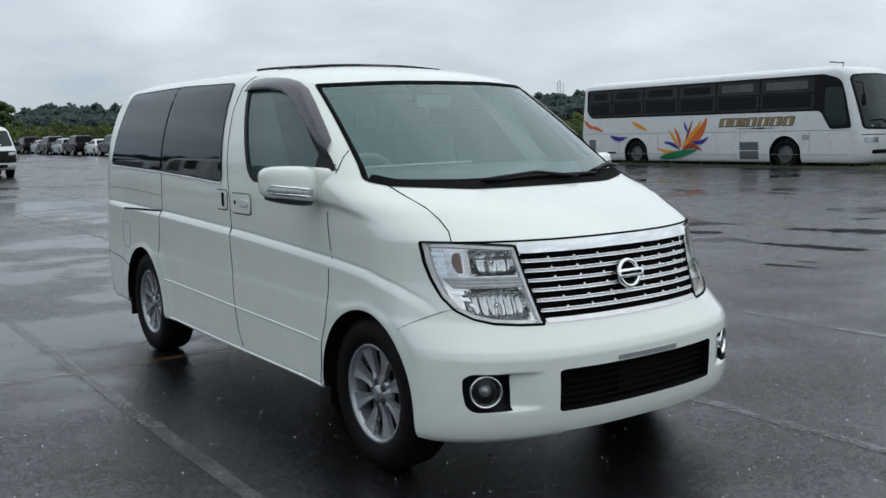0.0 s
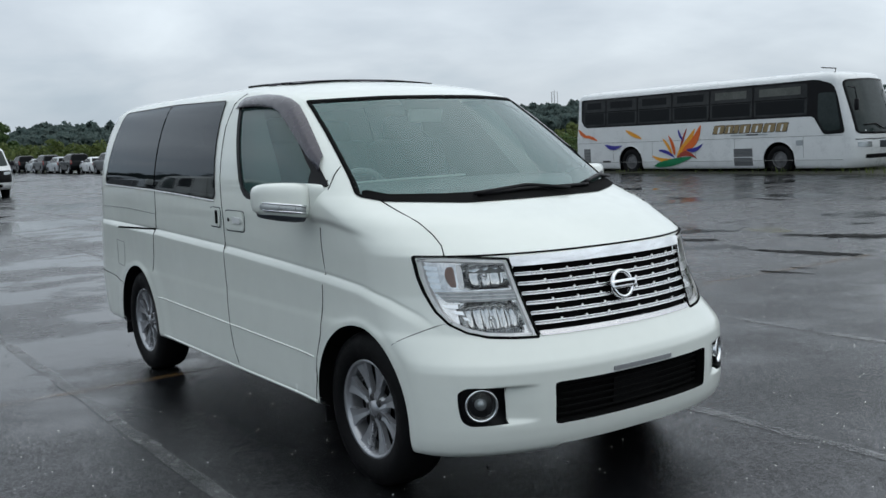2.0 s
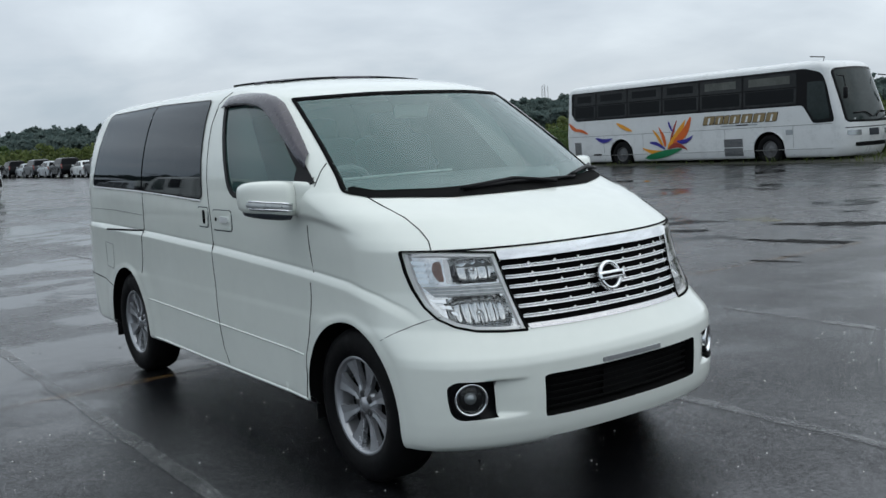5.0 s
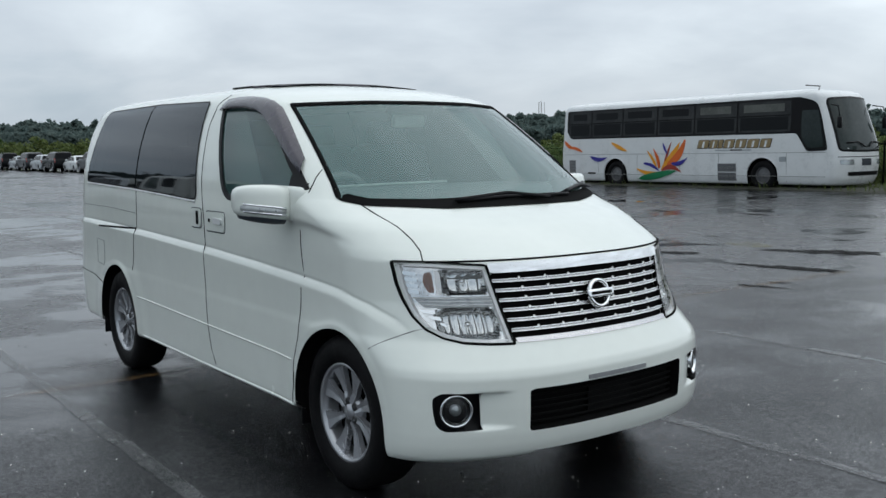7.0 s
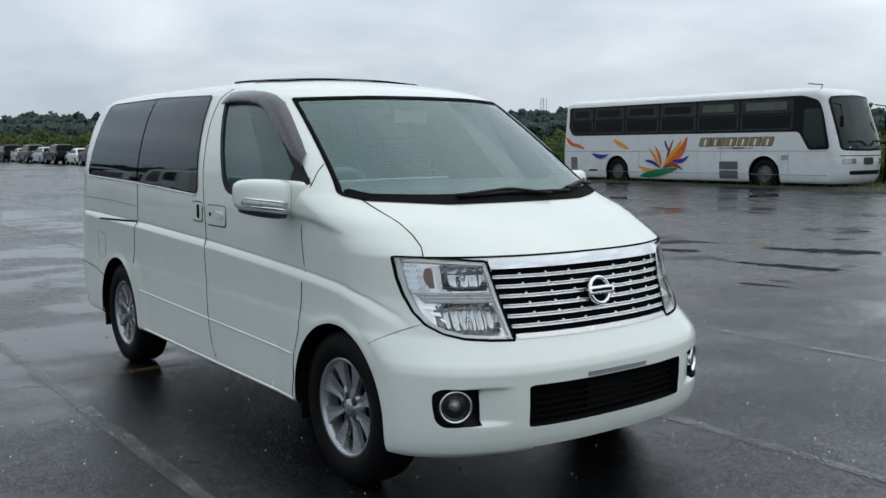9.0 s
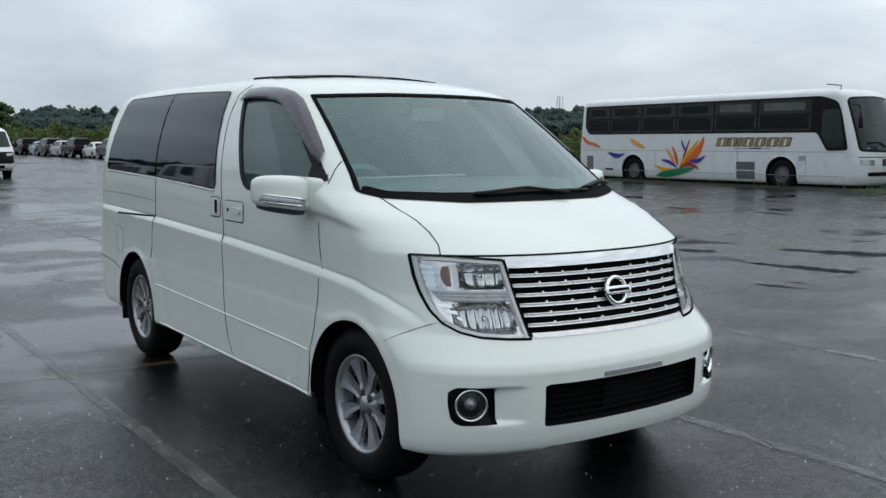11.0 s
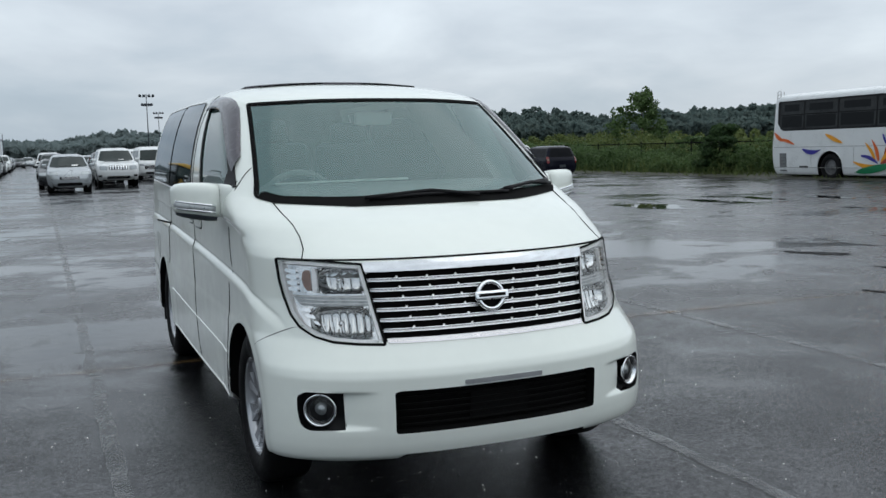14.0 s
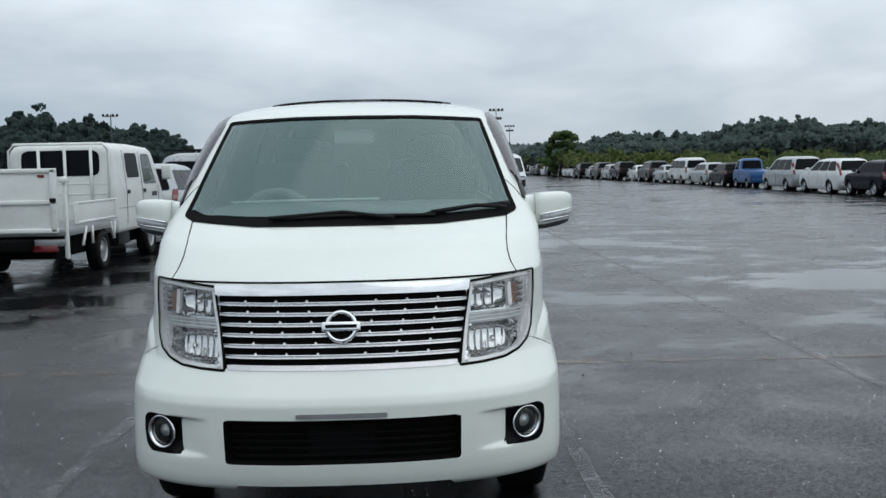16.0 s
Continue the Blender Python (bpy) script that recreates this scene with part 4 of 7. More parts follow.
def van_front(v, S, lamp):
    P = S.front
    # grille
    g = part("grille", patch([(-0.465, 0.705), (0.465, 0.705), (0.492, 1.0), (-0.492, 1.0)], P, -0.02, 0, 0.04), M["gap"], v, "chrome barred grille with a dark mesh")
    xe = lambda z: 0.439 + (z - 0.70) / 0.304 * 0.057 - 0.004
    top = rounded([(-xe(1.005), 1.012), (0, 1.016), (xe(1.005), 1.012), (xe(0.972), 0.974), (0, 0.976), (-xe(0.972), 0.974)], 0.004, 3)
    part("top_bar", patch(top, P, 0.014, 0.02, 0.02), M["chrome"], g, "broad chrome bar")
    bot = rounded([(-xe(0.716), 0.723), (0, 0.722), (xe(0.716), 0.723), (xe(0.70), 0.704), (0, 0.702), (-xe(0.70), 0.704)], 0.004, 3)
    part("bottom_bar", patch(bot, P, 0.003, 0.02, 0.02), M["barsilver"], g)
    for k in range(6):
        z = 0.944 - k * 0.0385
        x = xe(z)
        xs = [float(t) for t in np.linspace(-x, x, 24)]
        bm = patch([(-x, z - 0.0072), (x, z - 0.0072), (x, z + 0.0072), (-x, z + 0.0072)], P, 0.002, 0.012, 0.03)
        bar = part("grille_bar", bm, M["barsilver"], g)
        for dz, rr in ((0.0052, 0.0030), (-0.0056, 0.0024)):
            part("chrome_bead", line_on([(t, z + dz) for t in xs], P, rr, 0.004), M["chrome"], bar)
        for i in range(7):
            t = -0.370 + 0.119 * i + 0.0085 * (k if i < 3 else -k) + (0.0 if i < 3 else 0.025)
            if abs(t) > 0.085:
                bm = bmesh.new()
                p = P(t, z + 0.013)
                bmesh.ops.create_uvsphere(bm, u_segments=8, v_segments=6, radius=0.0052, matrix=Matrix.Translation(p + Vector((0, -0.002, -0.002))))
                part("rivet", bm, M["lampsilver"], g)
    # badge: a chrome ring with a plain bar
    b = Vector(P(0, 0.862)) + Vector((0, -0.018, 0))
    tilt = Matrix.Rotation(radians(-14), 3, "X")
    bm = bmesh.new()
    prof = [(0.064, 0.0), (0.062, -0.012), (0.055, -0.016), (0.047, -0.012), (0.045, 0.0)]
    lathe(bm, prof, 40, "y")
    bmesh.ops.rotate(bm, cent=(0, 0, 0), matrix=tilt, verts=list(bm.verts))
    bmesh.ops.translate(bm, vec=b, verts=list(bm.verts))
    badge = part("badge", bm, M["chrome"], v, "round chrome badge with a crossbar")
    bm = bmesh.new()
    box(bm, (0, -0.016, 0), (0.148, 0.014, 0.036), None, 0.005)
    bmesh.ops.rotate(bm, cent=(0, 0, 0), matrix=tilt, verts=list(bm.verts))
    bmesh.ops.translate(bm, vec=b, verts=list(bm.verts))
    part("badge_bar", bm, M["chrome"], badge)
    bm = bmesh.new()
    box(bm, (0, -0.0235, 0), (0.118, 0.003, 0.013), None, 0.001)
    bmesh.ops.rotate(bm, cent=(0, 0, 0), matrix=tilt, verts=list(bm.verts))
    bmesh.ops.translate(bm, vec=b, verts=list(bm.verts))
    part("badge_mark", bm, M["gap"], badge)
    bm = bmesh.new()
    lathe(bm, [(0.046, 0.002), (0.001, 0.002)], 30, "y")
    bmesh.ops.rotate(bm, cent=(0, 0, 0), matrix=tilt, verts=list(bm.verts))
    bmesh.ops.translate(bm, vec=b, verts=list(bm.verts))
    part("badge_back", bm, M["gap"], badge)
    # lower grille, recessed, with slats
    low = dense(LOW_GRILLE, 0.03)
    bm = band(low, low, P, 0.0, -0.06)
    patch(LOW_GRILLE, P, -0.06, 0, 0.05, bm)
    lg = part("lower_grille", bm, M["gap"], v, "black recessed lower grille")
    for k in range(5):
        z = 0.386 + 0.028 * k
        part("slat", line_on([(t, z) for t in np.linspace(-0.43, 0.43, 18)], P, 0.006, -0.040, squash=0.8), M["gap"], lg)
    part("number_plate_blank", patch([(-0.13, 0.385), (0.13, 0.385), (0.13, 0.505), (-0.13, 0.505)], P, -0.040, 0.006, 0.03), M["gap"], lg)
    part("plate_mount", patch(rounded([(-0.168, 0.541), (0.168, 0.541), (0.168, 0.559), (-0.168, 0.559)], 0.003, 3), P, 0.006, 0.01, 0.02), M["steel"], v, "thin metal plate mount")
    for s in (-1, 1):
        Q = (lambda a, b: P(a, b)) if s > 0 else (lambda a, b: Vector((-P(a, b)[0], P(a, b)[1], P(a, b)[2])))
        fl = s < 0
        # fog lamp in its black pocket
        fp = dense(FOG_POCKET, 0.02)
        bm = band(fp, fp, Q, 0.0, -0.045, flip=fl)
        patch(FOG_POCKET, Q, -0.035, 0, 0.03, bm, flip=fl)
        fk = part("fog_lamp_pocket", bm, M["plastic"], v, "black fog lamp pocket")
        c = Vector(Q(0.710, 0.461)) + Vector((-s * 0.010, 0.026, 0))
        turn = Matrix.Rotation(radians(s * 28), 3, "Z")
        for nm, prof, mat in (("ring", [(0.066, 0.02), (0.066, -0.012), (0.063, -0.018), (0.057, -0.014), (0.052, 0.012)], "chrome"), ("reflector", [(0.056, 0.0), (0.042, 0.030), (0.020, 0.038), (0.001, 0.038)], "alloy_dark"), ("bulb", [(0.026, 0.03), (0.024, 0.006), (0.014, -0.004), (0.001, -0.006)], "lampglass"), ("lens", [(0.056, 0.002), (0.045, -0.008), (0.03, -0.013), (0.001, -0.015)], "lens")):
            bm = bmesh.new()
            lathe(bm, prof, 32, "y")
            bmesh.ops.rotate(bm, cent=(0, 0, 0), matrix=turn, verts=list(bm.verts))
            bmesh.ops.translate(bm, vec=c, verts=list(bm.verts))
            if nm == "ring":
                fog = part("fog_lamp", bm, M[mat], v, "round fog lamp with a chrome ring")
            else:
                part(nm, bm, M[mat], fog)
        # headlamp: silvered bowl, fluted reflectors, amber indicator, clear cover, black edge
        wells = {"upper_reflector": (0.572, 0.946, 0.090, 0.062, 0.046, 5), "lower_reflector": (0.583, 0.779, 0.112, 0.073, 0.066, 8)}
        bm = patch(inset(lamp, 0.004), Q, -0.016, 0, 0.009, flip=fl)
        gone = []
        for fc in bm.faces:
            c0 = fc.calc_center_median()
            for cx, cz, rx, rz, _, _ in wells.values():
                if ((abs(c0.x) - cx) / rx) ** 4 + ((c0.z - cz) / rz) ** 4 < 0.85:
                    gone.append(fc)
                    break
        bmesh.ops.delete(bm, geom=gone, context="FACES")
        band(lamp, inset(lamp, 0.004), Q, 0.002, -0.016, bm, flip=fl)
        hl = part("headlamp", bm, M["reflector"], v, "large clear headlamp with chrome reflectors")
        bm = band(inset(lamp, -0.006), inset(lamp, 0.002), Q, 0.001, 0.006, flip=fl)
        band(inset(lamp, 0.002), inset(lamp, 0.004), Q, 0.006, -0.003, bm, flip=fl)
        part("headlamp_edge", bm, M["gap"], hl)
        bm = band(inset(lamp, 0.004), inset(lamp, 0.016), Q, -0.002, 0.000, flip=fl)
        band(inset(lamp, 0.016), inset(lamp, 0.020), Q, 0.000, -0.016, bm, flip=fl)
        part("chrome_edge", bm, M["lampsilver"], hl)
        part("cover", patch(inset(lamp, 0.004), Q, 0.003, 0, 0.03, flip=fl), M["lens"], hl, "clear lamp cover").visible_shadow = False
        part("divider", patch([(0.477, 0.849), (0.487, 0.888), (0.748, 0.886), (0.722, 0.848)], Q, -0.008, 0.008, 0.03, flip=fl), M["lampband"], hl, "frosted grey divider band")
        for dz in (0.0, 0.013, 0.026):
            part("divider_rib", line_on([(0.488, 0.855 + dz), (0.60, 0.856 + dz), (0.724 + dz, 0.856 + dz)], Q, 0.0022, -0.006, flip=fl), M["lampsilver"], hl)
        for nm, (cx, cz, rx, rz, dep, nfl) in wells.items():
            bm = bmesh.new()
            nu, nv = nfl * 6, 10
            rows = []
            for iu in range(nu + 1):
                uu = -1 + 2 * iu / nu
                row = []
                for iv in range(nv + 1):
                    vv = -1 + 2 * iv / nv
                    a, b_ = uu * math.sqrt(1 - 0.28 * vv * vv), vv * math.sqrt(1 - 0.28 * uu * uu)
                    n0 = Vector((s * 0.45, -0.88, 0.12)).normalized()
                    h = -0.016 - dep * max(0.0, 1 - (uu ** 4 + vv ** 4)) ** 0.6 + 0.0065 * abs(math.sin(math.pi * nfl * (uu + 1) / 2)) * (1 - vv ** 4)
                    row.append(bm.verts.new(Vector(Q(cx + a * rx, cz + b_ * rz)) + n0 * h))
                rows.append(row)
            for r0, r1 in zip(rows, rows[1:]):
                for k in range(nv):
                    bm.faces.new((r0[k], r0[k + 1], r1[k + 1], r1[k]))
            part(nm, bm, M["lampmirror"], hl)
            bm = bmesh.new()
            base = Vector(Q(cx + 0.012, cz))
            n0 = Vector((s * 0.45, -0.88, 0.12)).normalized()
            bmesh.ops.create_uvsphere(bm, u_segments=14, v_segments=10, radius=0.014, matrix=Matrix.Translation(base - n0 * 0.030))
            part("bulb", bm, M["chrome"], hl)
        for k in range(4):
            z0 = 0.899 + 0.024 * k
            part("reflector_step", patch([(0.728, z0), (0.758 + 0.002 * k, z0 + 0.002), (0.759 + 0.002 * k, z0 + 0.017), (0.728, z0 + 0.014)], Q, -0.006, 0.010, 0.02, flip=fl), M["chrome"], hl)
        for k in range(4):
            z0 = 0.838 - 0.024 * k
            x0 = 0.728 - 0.024 * k
            part("reflector_step", patch([(0.690 - 0.012 * k, z0 - 0.016), (x0, z0 - 0.012), (x0 + 0.008, z0), (0.692 - 0.010 * k, z0)], Q, -0.008, 0.008, 0.02, flip=fl), M["chrome"], hl)
        part("indicator_bulb", patch(rounded([(0.682, 0.902), (0.700, 0.904), (0.714, 0.942), (0.706, 0.982), (0.682, 0.988)], 0.012, 3), Q, -0.012, 0.004, 0.02, flip=fl), M["amber"], hl, "amber indicator")
        part("indicator_post", patch(rounded([(0.658, 0.897), (0.676, 0.897), (0.672, 0.993), (0.656, 0.990)], 0.005, 2), Q, -0.004, 0.012, 0.02, flip=fl), M["lampsilver"], hl)


def van_mirrors(v):
    def loft(bm, rows, e1=0.62, e2=0.55, n=30):
        """Rounded sections: (x, y, z, half depth, half height)."""
        ring = []
        for x, y, z, hy, hz in rows:
            ring.append([bm.verts.new((x, y + hy * math.copysign(abs(math.cos(a)) ** e1, math.cos(a)), z + hz * math.copysign(abs(math.sin(a)) ** e2, math.sin(a)))) for a in np.linspace(0, 2 * math.pi, n, endpoint=False)])
        for a, b in zip(ring, ring[1:]):
            for k in range(n):
                bm.faces.new((a[k], a[(k + 1) % n], b[(k + 1) % n], b[k]))
        bm.faces.new(ring[0][::-1]), bm.faces.new(ring[-1])

    for s in (-1, 1):
        # housing: full at the seam, drawn in towards its outer end, its top and bottom nearly level
        bm = bmesh.new()
        rows = [(0.880, 1.390, 1.236, 0.058, 0.080), (0.93, 1.402, 1.237, 0.066, 0.084), (0.99, 1.428, 1.243, 0.068, 0.080), (1.035, 1.452, 1.247, 0.062, 0.074), (1.062, 1.470, 1.249, 0.052, 0.066), (1.077, 1.482, 1.250, 0.040, 0.054), (1.084, 1.488, 1.250, 0.024, 0.038)]
        loft(bm, [(s * x, y, z, hy, hz) for x, y, z, hy, hz in rows])
        mir = part("door_mirror", bm, M["pearl"], v, "white door mirror with an indicator strip")
        # the foot: a smooth arm that sweeps from the wing's ridge out to the housing
        bm = bmesh.new()
        rows = [(0.75, 1.30, 1.222, 0.088, 0.074), (0.80, 1.325, 1.227, 0.082, 0.078), (0.84, 1.355, 1.231, 0.070, 0.080), (0.878, 1.388, 1.236, 0.057, 0.079)]
        loft(bm, [(s * x, y, z, hy, hz) for x, y, z, hy, hz in rows])
        part("mirror_arm", bm, M["pearl"], mir)
        bm = bmesh.new()
        loft(bm, [(s * 0.8785, 1.389, 1.2375, 0.0555, 0.0755), (s * 0.8805, 1.390, 1.2375, 0.0555, 0.0755)])
        part("mirror_seam", bm, M["gap"], mir)
        # indicator strip set into the lower front
        pts = [(s * 0.900, 1.334, 1.198), (s * 0.93, 1.335, 1.202), (s * 0.97, 1.351, 1.208), (s * 1.01, 1.374, 1.213), (s * 1.045, 1.402, 1.218), (s * 1.066, 1.430, 1.222)]
        bm = bmesh.new()
        tube(bm, [(x, y + 0.012, z) for x, y, z in pts], [0.018, 0.023, 0.023, 0.023, 0.022, 0.014], 12)
        st = part("indicator_strip", bm, M["lampband"], mir, "dark indicator strip with chrome edge")
        for dz in (-0.016, 0.016):
            bm = bmesh.new()
            tube(bm, [(x, y - 0.007, z + dz) for x, y, z in pts], 0.0055, 6)
            part("chrome_line", bm, M["chrome"], st)
        for k in range(1, 4):
            bm = bmesh.new()
            p = Vector(pts[k]) * 0.5 + Vector(pts[k + 1]) * 0.5
            bmesh.ops.create_uvsphere(bm, u_segments=10, v_segments=6, radius=0.006, matrix=Matrix.Translation(p + Vector((0, -0.008, 0))))
            part("diode", bm, M["lampglass"], st)
        # grey underside, a shade narrower than the housing
        bm = bmesh.new()
        loft(bm, [(s * x, y + 0.004, z, hy, 0.026) for x, y, z, hy in ((0.890, 1.394, 1.165, 0.044), (0.93, 1.402, 1.166, 0.056), (0.99, 1.428, 1.175, 0.058), (1.035, 1.452, 1.186, 0.050), (1.062, 1.472, 1.196, 0.030))], 0.7, 1.0, 20)
        part("mirror_underside", bm, M["cladding"], mir, "grey mirror underside")
        # the mirror glass, facing back
        bm = bmesh.new()
        loft(bm, [(s * x, y + 0.056, 1.241, 0.008, hz) for x, y, hz in ((0.90, 1.40, 0.060), (0.98, 1.424, 0.066), (1.045, 1.448, 0.056))], 0.9, 0.5, 16)
        part("mirror_glass", bm, M["chrome"], mir, "silvered mirror glass")


def van_roof(v, S):
    def P(x, y):
        lo, hi = 1.70, 1.868
        for _ in range(24):
            z = (lo + hi) / 2
            if S.half(y, z) > abs(x) and S.at(z)[0] < y:
                lo = z
            else:
                hi = z
        return Vector((x, y, lo))
    bm = bmesh.new()
    glass = rounded([(-0.47, 2.22), (0.47, 2.22), (0.47, 2.85), (-0.47, 2.85)], 0.06, 4)
    patch(glass, P, 0.010, 0.02, 0.08, bm)
    part("sunroof", bm, M["darkglass"], v, "dark glass sunroof")
    bm = bmesh.new()
    pts = [(x, 2.22 + 0.20 * abs(x / 0.52) ** 2.2, P(x, 2.22 + 0.20 * abs(x / 0.52) ** 2.2)[2] + 0.004) for x in np.linspace(-0.52, 0.52, 20)]
    tube(bm, pts, 0.009, 6)
    part("sunroof_deflector", bm, M["visor"], v, "dark sunroof wind deflector")


def van_cabin(v):
    # dashboard, wheel, seats, mirror, wipers
    bm = bmesh.new()
    box(bm, (0, 1.47, 1.15), (1.36, 0.46, 0.27), None, 0.05, 3)
    part("dashboard", bm, M["dash"], v, "grey dashboard")
    bm = bmesh.new()
    tube(bm, [(-0.60, 1.395, 1.300), (-0.30, 1.430, 1.302), (0.0, 1.465, 1.302), (0.117, 1.485, 1.303)], 0.0065, 6)
    part("dashboard_trim", bm, M["paper"], v, "pale dashboard trim line")
    bm = bmesh.new()
    bmesh.ops.create_uvsphere(bm, u_segments=8, v_segments=6, radius=0.03, matrix=Matrix.Translation((0, 0, 0)))
    ring = [(0.185 * math.cos(a), 0, 0.185 * math.sin(a)) for a in np.linspace(0, 2 * math.pi, 30)]
    tube(bm, ring, 0.017, 8)
    for a in (0.3, math.pi - 0.3, -math.pi / 2):
        tube(bm, [(0, 0, 0), (0.18 * math.cos(a), 0, 0.18 * math.sin(a))], 0.014, 6)
    bmesh.ops.rotate(bm, cent=(0, 0, 0), matrix=Matrix.Rotation(radians(32), 3, "X"), verts=list(bm.verts))
    bmesh.ops.translate(bm, vec=(-0.415, 1.75, 1.19), verts=list(bm.verts))
    part("steering_wheel", bm, M["liner"], v, "grey steering wheel")
    for x, y in ((-0.40, 2.15), (0.40, 2.15), (-0.40, 3.05), (0.40, 3.05)):
        st = box_part("seat", (x, y - 0.05, 0.92), (0.54, 0.55, 0.18), M["seat"], v, 0.06, label="beige cloth seat")
        box_part("backrest", (x, y + 0.25, 1.20), (0.52, 0.16, 0.62), M["seat"], st, 0.06, Matrix.Rotation(radians(-14), 3, "X"))
        box_part("headrest", (x, y + 0.34, 1.56), (0.27, 0.11, 0.17), M["seat"], st, 0.045, Matrix.Rotation(radians(-10), 3, "X"))
    box_part("cabin_floor", (0, 2.6, 0.80), (1.60, 3.6, 0.06), M["liner"], v, 0.01)
    bm = bmesh.new()
    box(bm, (-0.008, 1.647, 1.617), (0.205, 0.03, 0.068), Matrix.Rotation(0.2, 3, "X"), 0.014, 3)
    part("rear_view_mirror", bm, M["paper"], v, "pale rear-view mirror")
    S = van_shell
    for pts, blade in (([(0.20, 1.222), (-0.02, 1.248), (-0.34, 1.228)], [(-0.32, 1.230), (-0.05, 1.240), (0.38, 1.236)]), ([(0.70, 1.250), (0.56, 1.262), (0.36, 1.240)], [(0.34, 1.240), (0.55, 1.266), (0.72, 1.276)])):
        bm = line_on(pts, S.front, 0.010, 0.022)
        line_on(blade, S.front, 0.009, 0.014, bm=bm)
        part("wiper", bm, M["plastic"], v, "black windscreen wiper")


minivan = van()


# ---- the coach ----
def coach():
    K = 1.115
    b = thing("coach", pose(25.90 + 1.2 * K, 15.06, -0.150, -0.34) @ Matrix.Scale(K, 4), "white touring coach with a bright flower pattern", "bus")
    rows = [(0.19, -0.22, 11.29, 1.12, 0.40), (0.40, -0.34, 11.39, 1.18, 0.45), (0.80, -0.40, 11.44, 1.20, 0.48), (1.30, -0.37, 11.44, 1.20, 0.48), (1.75, -0.22, 11.39, 1.19, 0.46), (2.80, 0.16, 11.34, 1.14, 0.42),
            (2.92, 0.28, 11.28, 1.10, 0.40), (3.00, 0.46, 11.16, 1.00, 0.40), (3.05, 0.83, 10.94, 0.80, 0.4), (3.08, 1.28, 10.64, 0.5, 0.3)]
    S = Shell(rows, 3.0, 2.0, 0.25, 3.5, None, 0.03)
    FW, RW = 2.36, 8.55
    lev = list(np.linspace(0.19, 2.76, 32)) + [2.82, 2.87, 2.92, 2.95, 2.98, 3.01, 3.05, 3.08]
    part("body", S.mesh(lev, 16, 90, 6, (), ((FW, 0.45, 0.56), (RW, 0.45, 0.56))), M["white"], b)
    box_part("underbody", (0, 5.5, 0.36), (2.1, 10.8, 0.38), M["gap"], b, 0.05)
    for s, P, fl in ((-1, S.side, True), (1, S.mirrored, False)):
        bandp = rounded([(11.05, 2.79), (1.10, 2.82), (0.52, 2.66), (0.36, 2.2), (0.12, 1.21), (0.82, 1.19), (1.17, 1.74), (10.80, 1.74), (11.05, 2.00)], [0.1, 0.1, 0.2, 0.1, 0.12, 0.1, 0.1, 0.1, 0.1], 4)
        wb = part("window_band", patch(bandp, P, 0.004, 0.006, 0.09, flip=fl), M["plastic"], b, "black window band")
        xs = [10.95, 9.75, 8.20, 6.60, 5.00, 3.30, 1.35]
        for a0, a1 in zip(xs, xs[1:]):
            part("window", patch(rounded([(a0 - 0.03, 2.74), (a1 + 0.03, 2.74), (a1 + 0.03, 1.80), (a0 - 0.03, 1.80)], 0.05, 3), P, 0.008, 0.004, 0.3, flip=fl), M["coachglass"], wb, "dark side window")
            # front patches: daylight through the coach painted pale on the glass; the rest black
            part("upper_glass_patch", patch([(a0 - 0.22, 2.66), (a1 + 0.26, 2.66), (a1 + 0.26, 2.42), (a0 - 0.22, 2.42)], P, 0.010, 0.0, 0.4, flip=fl), M["coachpale" if a1 < 3.4 else "black"], wb)
            part("window_rail", line_on([(a0 - 0.05, 2.30), (a1 + 0.05, 2.30)], P, 0.014, 0.008, flip=fl), M["gap"], wb)
            part("window_curtain", patch([(a0 - 0.10, 2.26), (a1 + 0.12, 2.26), (a1 + 0.12, 1.86), (a0 - 0.10, 1.86)], P, 0.009, 0.0, 0.4, flip=fl), M["black"], wb)
        part("driver_window", patch(rounded([(1.02, 2.42), (0.48, 2.42), (0.26, 1.32), (0.78, 1.28), (1.02, 1.66)], 0.05, 3), P, 0.008, 0.004, 0.2, flip=fl), M["paleglass"], wb, "driver's side window")
        for nm, z in (("flank_gap", 1.16), ("sill_gap", 0.44)):
            part(nm, line_on([(11.2, z), (0.2, z)], P, 0.008, 0.0, 0.3, flip=fl), M["liner"], b)
        for y in (9.4, 7.5, 5.6, 4.0, 1.5):
            part("locker_gap", line_on([(y, 1.16), (y, 0.26)], P, 0.007, 0.0, 0.3, flip=fl), M["liner"], b)
        for y0, y1, z0, z1 in ((3.32, 4.04, 0.28, 0.54), (3.32, 4.04, 0.57, 0.83), (10.58, 10.92, 0.30, 0.95)):
            v = part("vent_grille", patch([(y0, z0), (y1, z0), (y1, z1), (y0, z1)], P, 0.006, 0.006, 0.3, flip=fl), M["ventgrey"], b, "grey ventilation grille")
            for k in range(6):
                z = z0 + (z1 - z0) * (k + 0.5) / 6
                part("vent_slat", line_on([(y0 + 0.02, z), (y1 - 0.02, z)], P, 0.008, 0.008, 0.4, flip=fl), M["cladding"], v)
        for c in (FW, RW):
            bm = bmesh.new()
            ring = [(c + 0.575 * math.cos(a), 0.45 + 0.575 * math.sin(a)) for a in np.linspace(-0.25, math.pi + 0.25, 24)]
            tube(bm, [P(y, z) for y, z in ring], 0.02, 6)
            part("arch_lip", bm, M["white"], b)
            bm = bmesh.new()
